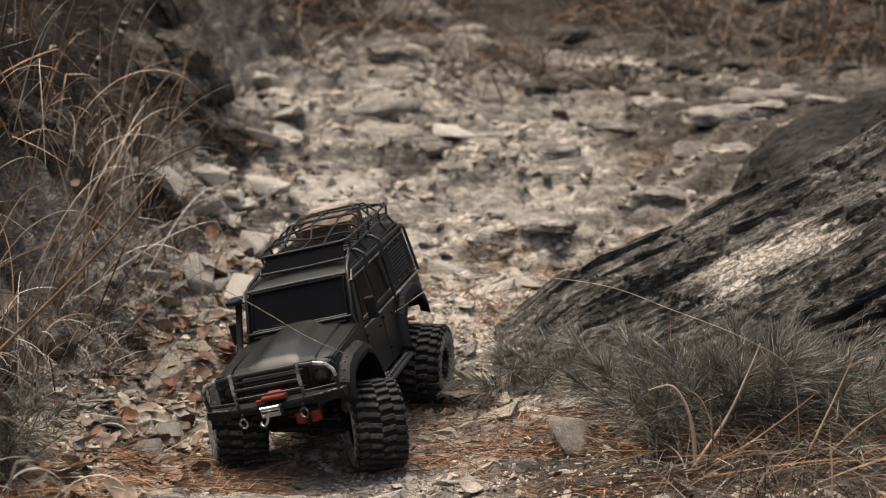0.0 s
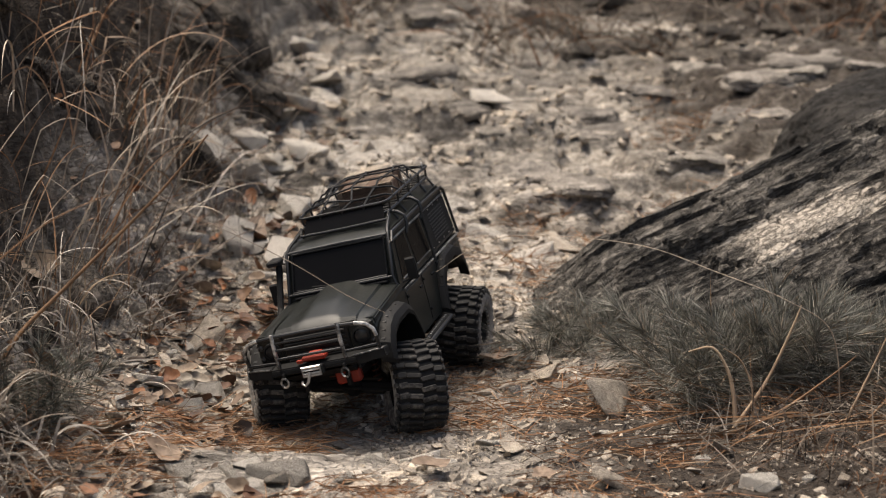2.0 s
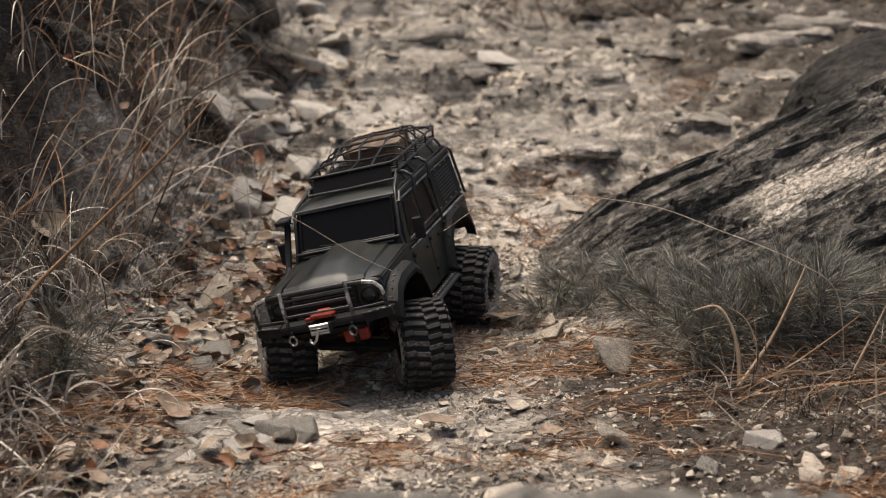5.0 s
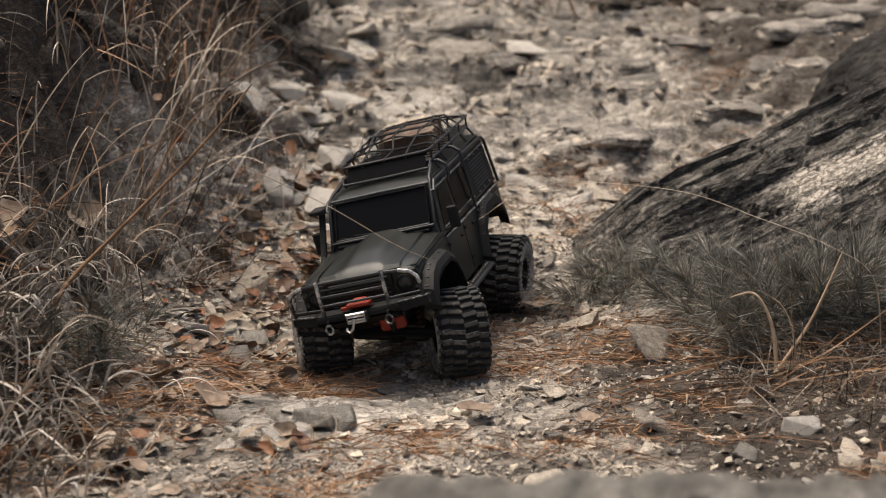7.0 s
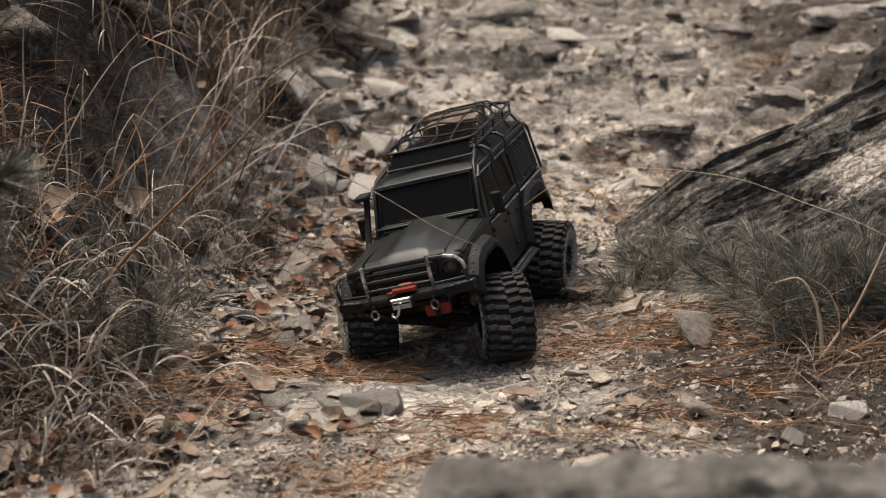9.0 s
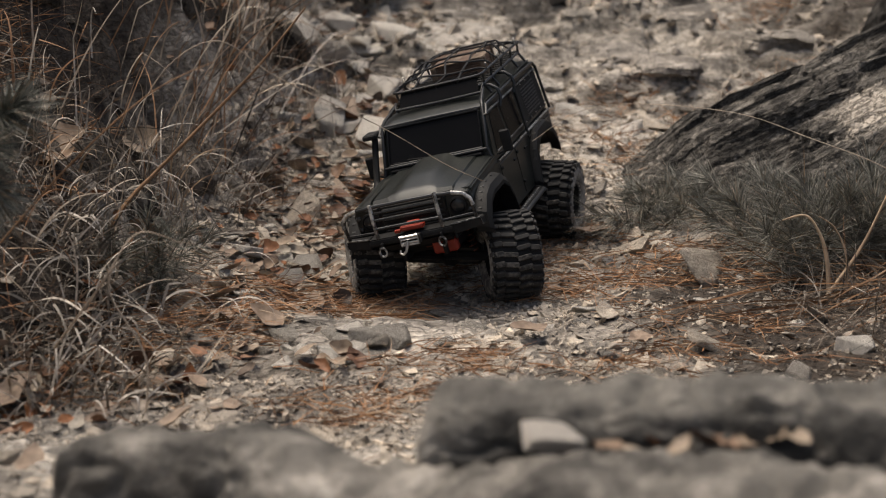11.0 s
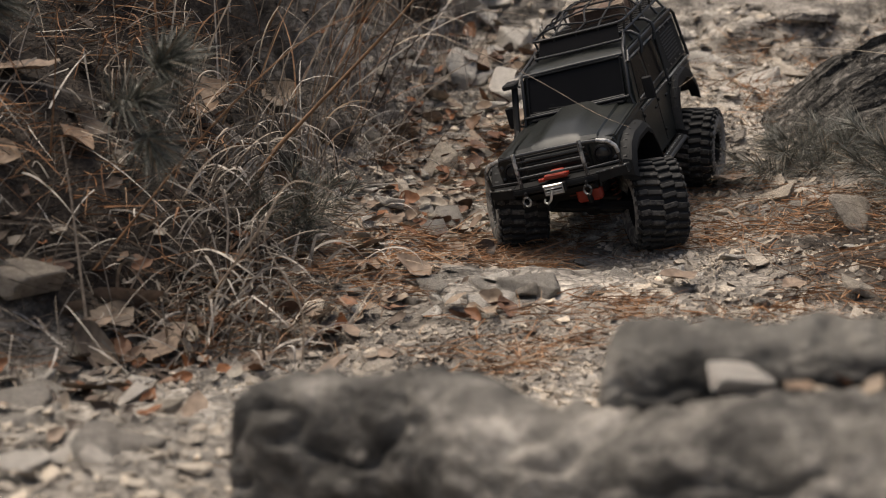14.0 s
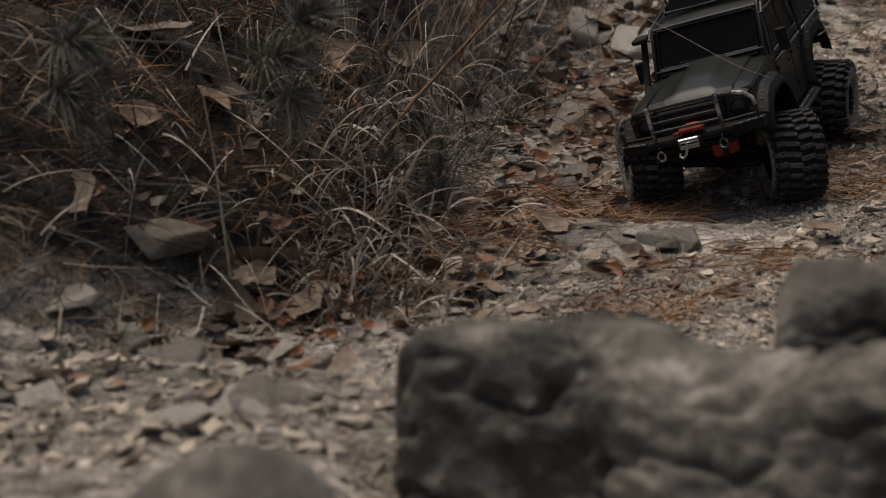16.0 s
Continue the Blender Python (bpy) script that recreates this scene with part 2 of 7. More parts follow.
def mix(nt, fac, a, b, blend="MIX"):
    m = nt.nodes.new("ShaderNodeMix")
    m.data_type, m.blend_type = "RGBA", blend
    for sock, val in ((m.inputs[0], fac), (m.inputs[6], a), (m.inputs[7], b)):
        if isinstance(val, (int, float)):
            sock.default_value = val
        elif isinstance(val, tuple):
            sock.default_value = (*val, 1)
        else:
            nt.links.new(val, sock)
    return m.outputs[2]


def bumped(nt, bsdf, pairs):
    """Fine relief from (height, metres) pairs."""
    last = None
    for height, depth in pairs:
        b = nt.nodes.new("ShaderNodeBump")
        b.inputs["Distance"].default_value, b.inputs["Strength"].default_value = depth, 1.0
        nt.links.new(height, b.inputs["Height"])
        if last:
            nt.links.new(last, b.inputs["Normal"])
        last = b.outputs[0]
    nt.links.new(last, bsdf.inputs["Normal"])


def rock_material(name, dark, mid, pale, scale=14.0, layers=(1, 1, 6, 0, 0, 0), island=False, source="Position", cover=None, veins=0.0, pale_patch=None):
    mat, nt, bsdf = nodes_of(name)
    broad = noise_node(nt, scale * 0.35, 3, None, source)
    beds = noise_node(nt, scale, 5, layers, source, 0.65)
    fine = noise_node(nt, scale * 14, 3, None, source, 0.7)
    col = ramp(nt, beds, ((0.33, dark), (0.5, mid), (0.68, pale)))
    patches = ramp(nt, broad, ((0.36, (0, 0, 0)), (0.62, (1, 1, 1))))
    col = mix(nt, patches, mix(nt, 0.5, col, dark), mix(nt, 0.3, col, pale))
    speck = ramp(nt, fine, ((0.35, (0.55, 0.54, 0.53)), (0.6, (1, 1, 1))))
    col = mix(nt, 0.75, col, speck, "MULTIPLY")
    if cover:
        pits = ramp(nt, noise_node(nt, 34, 5, (0.4, 1.3, 1.6, 0, 0, 8), source, 0.68), ((0.36, (0.30, 0.29, 0.28)), (0.47, (0.9, 0.9, 0.9)), (0.62, (1.15, 1.15, 1.15))))
        col = mix(nt, 0.5, col, pits, "MULTIPLY")
        # long dark streaks put the shade of crevices into the colour, between paler plates
        crevice_shade = ramp(nt, noise_node(nt, 9, 5, (0.42, 1.9, 2.2, 0, 0, 6), source, 0.6), ((0.36, (0.42, 0.405, 0.39)), (0.5, (0.95, 0.95, 0.95)), (0.66, (1.3, 1.29, 1.27))))
        col = mix(nt, 0.75, col, crevice_shade, "MULTIPLY")
    lines = None
    if pale_patch:
        at = nt.nodes.new("ShaderNodeAttribute")
        at.attribute_name = "pale"
        edge = nt.nodes.new("ShaderNodeMath")
        edge.operation = "MULTIPLY_ADD"
        nt.links.new(noise_node(nt, 26, 4, layers, source, 0.7), edge.inputs[0])
        edge.inputs[1].default_value = 0.9
        nt.links.new(at.outputs["Fac"], edge.inputs[2])
        share = ramp(nt, edge.outputs[0], ((0.62, (0, 0, 0)), (0.74, (1, 1, 1))))
        light = mix(nt, 0.6, pale_patch, speck, "MULTIPLY")
        col = mix(nt, share, col, light)
    if veins:
        lines = ramp(nt, noise_node(nt, scale * 1.6, 4, layers, source, 0.55), ((0.455, (1, 1, 1)), (0.49, (0.12, 0.115, 0.11)), (0.51, (0.12, 0.115, 0.11)), (0.545, (1, 1, 1))))
        cross = ramp(nt, noise_node(nt, scale * 1.5, 3, (1.6, 1.6, 1.6), source, 0.6), ((0.47, (1, 1, 1)), (0.495, (0.25, 0.24, 0.23)), (0.505, (0.25, 0.24, 0.23)), (0.53, (1, 1, 1))))
        lines = mix(nt, 1.0, lines, cross, "MULTIPLY")
        col = mix(nt, veins, col, lines, "MULTIPLY")
    if island:
        g = nt.nodes.new("ShaderNodeNewGeometry").outputs["Random Per Island"] if island == "island" else nt.nodes.new("ShaderNodeObjectInfo").outputs["Random"]
        tone = ramp(nt, g, ((0.0, (0.55, 0.545, 0.54)), (0.3, (0.82, 0.8, 0.77)), (0.7, (1.08, 1.04, 0.98)), (1.0, (1.4, 1.33, 1.23))))
        col = mix(nt, 1.0, col, tone, "MULTIPLY")
    if cover:
        at = nt.nodes.new("ShaderNodeAttribute")
        at.attribute_name = "soil"
        patch = noise_node(nt, 30, 4)
        earth = ramp(nt, noise_node(nt, 90, 4, None, "Position", 0.7), ((0.3, (0.019, 0.0155, 0.0128)), (0.55, (0.054, 0.0425, 0.0335)), (0.75, (0.125, 0.095, 0.071))))
        f = nt.nodes.new("ShaderNodeMath")
        f.operation, f.use_clamp = "MULTIPLY_ADD", True
        nt.links.new(at.outputs["Fac"], f.inputs[0])
        f.inputs[1].default_value = 1.5
        s = nt.nodes.new("ShaderNodeMath")
        s.operation = "MULTIPLY_ADD"
        nt.links.new(patch, s.inputs[0])
        s.inputs[1].default_value, s.inputs[2].default_value = 0.9, -0.6
        nt.links.new(s.outputs[0], f.inputs[2])
        col = mix(nt, f.outputs[0], col, earth)
    nt.links.new(col, bsdf.inputs["Base Color"])
    bsdf.inputs["Roughness"].default_value = 0.88
    bsdf.inputs["Specular IOR Level"].default_value = 0.25
    bumped(nt, bsdf, ((beds, 0.006), (fine, 0.0025)) + (((lines, 0.003),) if lines else ()))
    return mat


def plain_material(name, colour, rough=0.5, metal=0.0, vary=0.25, scale=120.0, bump=0.0002, dust=None, spec=0.5):
    mat, nt, bsdf = nodes_of(name)
    a = noise_node(nt, scale, 4, None, "Object", 0.6)
    b = noise_node(nt, scale * 0.12, 3, None, "Object", 0.6)
    lo, hi = tuple(c * (1 - vary) for c in colour), tuple(min(1, c * (1 + vary)) for c in colour)
    col = ramp(nt, b, ((0.3, lo), (0.7, hi)))
    if dust:
        share = ramp(nt, mix(nt, 0.5, a, b), ((dust[1], (0, 0, 0)), (dust[1] + 0.16, (1, 1, 1))))
        col = mix(nt, share, col, dust[0])
    nt.links.new(col, bsdf.inputs["Base Color"])
    r = nt.nodes.new("ShaderNodeMapRange")
    r.inputs[3].default_value, r.inputs[4].default_value = max(0.02, rough - 0.1), min(1, rough + 0.12)
    nt.links.new(a, r.inputs[0])
    nt.links.new(r.outputs[0], bsdf.inputs["Roughness"])
    bsdf.inputs["Metallic"].default_value = metal
    bsdf.inputs["Specular IOR Level"].default_value = spec
    if bump:
        bumped(nt, bsdf, ((a, bump),))
    return mat


def blade_material(name, stops, rough=0.7, along=60.0, single=False):
    """Dry plant matter: each blade takes its tone from the stops."""
    mat, nt, bsdf = nodes_of(name)
    g = nt.nodes.new("ShaderNodeObjectInfo").outputs["Random"] if single else nt.nodes.new("ShaderNodeNewGeometry").outputs["Random Per Island"]
    col = ramp(nt, g, stops)
    spots = ramp(nt, noise_node(nt, along, 3), ((0.35, (0.55, 0.52, 0.5)), (0.62, (1.1, 1.08, 1.05))))
    col = mix(nt, 0.8, col, spots, "MULTIPLY")
    nt.links.new(col, bsdf.inputs["Base Color"])
    bsdf.inputs["Roughness"].default_value = rough
    bsdf.inputs["Specular IOR Level"].default_value = 0.3
    return mat


M_GROUND = rock_material("trail_rock", (0.15, 0.137, 0.123), (0.425, 0.385, 0.336), (0.8, 0.72, 0.62), 9, (1, 3.2, 7, 8, 0, 12), cover=True, veins=0.4)
M_STONE = rock_material("loose_stone", (0.30, 0.272, 0.242), (0.52, 0.468, 0.408), (0.68, 0.615, 0.535), 22, (1, 1, 4), island="object", source="Object")
M_PALE_STONE = rock_material("pale_stone", (0.66, 0.61, 0.54), (0.8, 0.74, 0.66), (0.87, 0.81, 0.73), 22, (1, 1, 4), source="Object")
M_BLOCK = rock_material("bedrock_block", (0.40, 0.37, 0.33), (0.60, 0.55, 0.485), (0.72, 0.66, 0.585), 26, (1, 1, 3), source="Object", veins=0.5)
M_CHIPS = rock_material("stone_chips", (0.22, 0.2, 0.18), (0.48, 0.43, 0.37), (0.74, 0.665, 0.57), 22, (1, 1, 3), island="island")
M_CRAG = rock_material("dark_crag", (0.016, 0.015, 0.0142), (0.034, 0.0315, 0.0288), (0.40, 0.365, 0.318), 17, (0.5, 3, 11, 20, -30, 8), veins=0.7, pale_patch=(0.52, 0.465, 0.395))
M_PALE = rock_material("pale_crag", (0.25, 0.228, 0.2), (0.44, 0.395, 0.34), (0.6, 0.54, 0.46), 14, (0.8, 3, 9, 24, -19, 6), veins=0.4)
M_NEAR_DARK = rock_material("dark_grey_boulder", (0.022, 0.021, 0.0195), (0.08, 0.076, 0.069), (0.33, 0.305, 0.27), 19, (1, 1, 1.5, 0, 8, 0))
M_NEAR = rock_material("grey_boulder", (0.024, 0.0225, 0.021), (0.086, 0.081, 0.073), (0.43, 0.395, 0.35), 19, (1, 1, 1.5, 0, 8, 0))
M_GRASS = blade_material("dry_grass", ((0.0, (0.06, 0.05, 0.042)), (0.2, (0.22, 0.175, 0.135)), (0.4, (0.56, 0.47, 0.37)), (0.52, (0.38, 0.215, 0.12)), (0.7, (0.30, 0.165, 0.09)), (0.82, (0.2, 0.165, 0.135)), (1.0, (0.75, 0.68, 0.58))))
M_BLADE = blade_material("curled_blades", ((0.0, (0.10, 0.088, 0.075)), (0.25, (0.26, 0.23, 0.195)), (0.45, (0.58, 0.49, 0.385)), (0.6, (0.36, 0.19, 0.095)), (0.75, (0.45, 0.335, 0.225)), (1.0, (0.78, 0.72, 0.64))))
M_STRAW = blade_material("withered_straw", ((0.0, (0.046, 0.038, 0.032)), (0.5, (0.165, 0.135, 0.108)), (0.8, (0.34, 0.285, 0.225)), (0.84, (0.42, 0.36, 0.29)), (0.87, (0.22, 0.115, 0.06)), (1.0, (0.26, 0.13, 0.065))))
M_GREY_STRAW = blade_material("grey_straw", ((0.0, (0.09, 0.081, 0.071)), (0.5, (0.29, 0.26, 0.225)), (0.85, (0.52, 0.475, 0.415)), (1.0, (0.66, 0.61, 0.545))))
M_STALK = blade_material("orange_stalk", ((0.0, (0.19, 0.105, 0.055)), (1.0, (0.3, 0.195, 0.115))), 0.7, 30)
M_TAN_STALK = blade_material("tan_stalk", ((0.0, (0.36, 0.26, 0.175)), (1.0, (0.46, 0.355, 0.25))), 0.7, 30)
M_STALKS = blade_material("rusty_stalks", ((0.0, (0.16, 0.085, 0.042)), (0.5, (0.3, 0.165, 0.085)), (1.0, (0.36, 0.27, 0.18))), 0.7, 40)
M_DARK_NEEDLE = blade_material("dark_pine_needles", ((0.0, (0.045, 0.05, 0.041)), (0.55, (0.13, 0.137, 0.115)), (0.88, (0.26, 0.255, 0.22)), (1.0, (0.24, 0.15, 0.08))), 0.5)
M_NEEDLE = blade_material("pine_needles", ((0.0, (0.07, 0.073, 0.062)), (0.45, (0.155, 0.156, 0.134)), (0.86, (0.34, 0.332, 0.288)), (0.93, (0.42, 0.40, 0.345)), (1.0, (0.27, 0.16, 0.075))), 0.45)
M_LITTER = blade_material("fallen_needles", ((0.0, (0.15, 0.08, 0.044)), (0.5, (0.31, 0.152, 0.07)), (0.75, (0.4, 0.225, 0.118)), (1.0, (0.37, 0.3, 0.22))))
M_LEAF = blade_material("dead_leaves", ((0.0, (0.06, 0.045, 0.036)), (0.3, (0.14, 0.105, 0.08)), (0.36, (0.30, 0.13, 0.058)), (0.48, (0.24, 0.11, 0.055)), (0.6, (0.25, 0.2, 0.155)), (1.0, (0.37, 0.335, 0.285))), 0.65, 90)
M_LEDGE = rock_material("slope_ledge", (0.10, 0.09, 0.08), (0.27, 0.242, 0.212), (0.55, 0.495, 0.43), 12, (0.7, 2, 6, 10, -6, 8), veins=0.4)
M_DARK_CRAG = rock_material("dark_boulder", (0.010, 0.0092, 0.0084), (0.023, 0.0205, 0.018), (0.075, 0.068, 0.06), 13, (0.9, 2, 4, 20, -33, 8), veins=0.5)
M_RUST_LEAF = blade_material("rusty_leaves", ((0.0, (0.05, 0.034, 0.026)), (0.2, (0.115, 0.062, 0.04)), (0.4, (0.22, 0.10, 0.05)), (0.55, (0.17, 0.12, 0.085)), (0.75, (0.30, 0.235, 0.175)), (1.0, (0.37, 0.33, 0.275))), 0.6, 110, True)
M_TAN_LEAF = blade_material("tan_leaves", ((0.0, (0.10, 0.078, 0.06)), (0.4, (0.24, 0.19, 0.145)), (0.7, (0.24, 0.145, 0.085)), (1.0, (0.36, 0.31, 0.25))), 0.65, 90, True)
M_BANK = rock_material("bank_rock", (0.022, 0.0188, 0.016), (0.074, 0.062, 0.051), (0.28, 0.24, 0.197), 14, (1, 1.2, 1.6, 20, -33, 8), veins=0.55)
M_TWIG = plain_material("twig_bark", (0.13, 0.115, 0.1), 0.85, 0, 0.4, 200, 0.0008)

# ---- the ground: one sheet, fine where the trail is seen, out to the horizon ----
def spread(fine_a, fine_b, step, far):
    inner = list(np.arange(fine_a, fine_b, step))
    out, d = [], step
    x = inner[-1]
    while x < far:
        d *= 1.22
        x += d
        out.append(x)
    low, d, x = [], step, inner[0]
    while x > -far:
        d *= 1.22
        x -= d
        low.append(x)
    return np.array(low[::-1] + inner + out)


def build_ground():
    xs = spread(-1.15, 1.55, 0.0078, 400.0)
    ys_low = spread(-1.3, 1.0, 0.0065, 400.0)
    ys_low = ys_low[ys_low < 0.99]
    ys = np.concatenate([ys_low, np.array([v for v in spread(1.0, 3.6, 0.0125, 400.0) if v >= 0.996])])
    gx, gy = np.meshgrid(xs, ys)
    gz = ground_h(gx, gy)
    n, m = len(xs), len(ys)
    verts = np.stack((gx.ravel(), gy.ravel(), gz.ravel()), 1)
    i = (np.arange(m - 1)[:, None] * n + np.arange(n - 1)[None, :]).ravel()
    faces = np.stack((i, i + 1, i + n + 1, i + n), 1)
    me = big_mesh("ground", verts, faces, M_GROUND, smooth=True)
    at = me.attributes.new("soil", "FLOAT", "POINT")
    at.data.foreach_set("value", soil_share(gx, gy).ravel().astype(np.float32))
    return tagged(new("ground", me), "rocky trail of broken pale stone between banks of dark soil", "ground", kind="structure")


build_ground()


# ---- rocks ----
def rock(name, at, size, turn, material, label, seed, beds=(0.0, 0.0, 1.0), thick=0.03, ledge=0.14, rough=0.10, n=64, square=3.4, category="rock", group=""):
    """A weathered block of bedded stone."""
    u = np.linspace(-1, 1, n)
    a, b = np.meshgrid(u, u)
    one = np.ones_like(a)
    sides = [(a, b, one), (b, a, -one), (one, a, b), (-one, b, a), (b, one, a), (a, -one, b)]
    verts, faces = [], []
    half = np.array(size) / 2
    beds = np.array(beds) / np.linalg.norm(beds)
    for k, (x, y, z) in enumerate(sides):
        p = np.stack((x, y, z), -1)
        p = p / (np.abs(p) ** square).sum(-1, keepdims=True) ** (1 / square)
        p = p * half
        w = p + 0.09 * min(size) * np.stack([fbm(p[..., 0] * 9, p[..., 1] * 9, p[..., 2] * 9, 2, seed + j) for j in range(3)], -1) * 2
        h = (w @ beds) / thick + 1.3 * fbm(w[..., 0] * 6, w[..., 1] * 6, w[..., 2] * 6, 3, seed + 5)
        bed, k2 = np.floor(h), h - np.floor(h)
        zero = np.zeros_like(bed)
        off = lattice(bed, zero, zero, seed + 7) * (1 - 0.0 * k2) + 0.35 * k2
        out = 1 - ledge * (off - 0.5) - 0.5 * ledge * np.clip((k2 - 0.85) / 0.15, 0, 1)
        big = fbm(p[..., 0] / min(size) * 1.3, p[..., 1] / min(size) * 1.3, p[..., 2] / min(size) * 1.3, 3, seed + 9)
        mid = fbm(p[..., 0] * 40, p[..., 1] * 40, p[..., 2] * 40, 3, seed + 11)
        crack = np.abs(fbm(p[..., 0] * 11, p[..., 1] * 11, p[..., 2] * 11, 3, seed + 13))
        lump = fbm(p[..., 0] * 16, p[..., 1] * 16, p[..., 2] * 16, 3, seed + 15)
        out = out + rough * 3.0 * big + rough * 2.6 * lump + rough * 0.9 * mid - rough * 0.45 * np.clip(1 - crack / 0.012, 0, 1)
        flat = p - (p @ beds)[..., None] * beds
        q = flat * out[..., None] + (p @ beds)[..., None] * beds * (1 + rough * 2.2 * big)[..., None] + (0.03 * min(size) * mid + 0.2 * rough * lump)[..., None] * beds
        c = sum(len(v) for v in verts)
        verts.append(q.reshape(-1, 3))
        i = (np.arange(n - 1)[:, None] * n + np.arange(n - 1)[None, :]).ravel()
        faces.append(np.stack((i, i + 1, i + n + 1, i + n), 1) + c)
    me = big_mesh(name, np.concatenate(verts), np.concatenate(faces), material, smooth=False)
    bm = bmesh.new()
    bm.from_mesh(me)
    bmesh.ops.remove_doubles(bm, verts=bm.verts, dist=1e-5)
    bmesh.ops.recalc_face_normals(bm, faces=bm.faces)
    bm.to_mesh(me)
    bm.free()
    ob = new(name, me)
    ob.matrix_basis = pose(*at, *turn)
    return tagged(ob, label, category, group)


# the outcrop that leans out of the slope
CRAGS = "outcrop beside the trail"
def outcrop():
    """The tilted outcrop: beds that rise to one side, broken along their layers, with a steep front."""
    na, ns = 330, 255
    a = np.linspace(-0.18, 1.9, na)[None, :] * np.ones((ns, 1))
    prof = np.array(((-0.62, -0.50), (-0.53, -0.34), (-0.49, -0.20), (-0.40, -0.135), (-0.2, -0.055), (0.0, 0.0), (0.07, -0.03), (0.14, -0.22), (0.2, -0.7)))
    t = np.linspace(0, len(prof) - 1, ns)[:, None] * np.ones((1, na))
    dy = np.interp(t, np.arange(len(prof)), prof[:, 0])
    dz = np.interp(t, np.arange(len(prof)), prof[:, 1])
    fade = np.clip((a + 0.2) / 0.55, 0.08, 1)
    dy, dz = dy * (0.35 + 0.65 * fade), dz * (0.5 + 0.5 * fade)
    x = 0.53 + 0.84 * a - 0.10 * dy
    y = 0.80 + 0.06 * a + dy
    z = 0.108 + 0.388 * a - 0.28 * np.clip(0.05 - a, 0, 1) + dz
    # layers run along the rise
    s = dy * 0.55 + dz * 1.0
    wav = 0.05 * fbm(a * 4, s * 7, 0.0, 4, 201)
    h = (s + wav) / 0.021
    bed, k = np.floor(h), h - np.floor(h)
    zero = np.zeros_like(bed)
    off = (lattice(bed, np.floor(a * 8 + 3 * lattice(bed, zero, zero, 5) + 2 * fbm(a * 8, s * 20, 3.0, 2, 206)), zero, 203) - 0.5) * 0.013 - 0.005 * np.clip((k - 0.75) / 0.25, 0, 1)
    off = off + 0.075 * fbm(a * 3.2, s * 9, 1.0, 4, 205) + 0.055 * (np.abs(fbm(a * 4, s * 34, 1.0, 3, 207)) - 0.1) + 0.008 * fbm(a * 40, s * 80, 2.0, 2, 208)
    joint = np.abs(fbm(a * 6 + s * 5, s * 3, 5.0, 2, 209))
    off = off - 0.010 * np.clip(1 - joint / 0.014, 0, 1)
    pale = np.clip(1.25 - np.maximum(np.abs(a - 0.40 + 0.25 * (dy + 0.21)) / 0.15, np.abs(dy + 0.205) / 0.05) + 0.5 * fbm(a * 9, s * 18, 2.0, 3, 211), 0, 1)
    off = off * np.clip(fade * 1.6, 0.3, 1) * (1 - 0.75 * pale) + 0.006 * pale
    x, y, z = x - 0.25 * off, y - 0.45 * off, z + 0.86 * off
    grid = np.stack((x, y, z), -1)
    root = new("rock_outcrop")
    root.matrix_basis = pose(0.9, 0.7, 0.0)
    tagged(root, "dark tilted rock outcrop with broken layers rising out of the slope", "rock", CRAGS)
    cuts = [0, 33, 63, 87, 105, 123, 141, 160, 186, 219, ns - 1]
    for r0, r1 in zip(cuts[:-1], cuts[1:]):
        rows = r1 - r0 + 1
        q = (np.arange(rows - 1)[:, None] * na + np.arange(na - 1)[None, :]).ravel()
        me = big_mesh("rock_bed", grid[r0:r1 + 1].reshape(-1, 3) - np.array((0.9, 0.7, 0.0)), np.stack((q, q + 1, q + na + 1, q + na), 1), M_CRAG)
        at = me.attributes.new("pale", "FLOAT", "POINT")
        at.data.foreach_set("value", (0.55 * pale[r0:r1 + 1]).ravel().astype(np.float32))
        ob = new("rock_bed", me)
        ob.parent = root
    return root


outcrop()
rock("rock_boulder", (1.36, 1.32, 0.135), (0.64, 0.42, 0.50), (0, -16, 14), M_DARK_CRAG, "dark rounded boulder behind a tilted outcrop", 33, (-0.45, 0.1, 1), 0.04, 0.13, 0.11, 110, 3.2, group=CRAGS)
# near the lens
FRONT = "grey rocks before the lens"


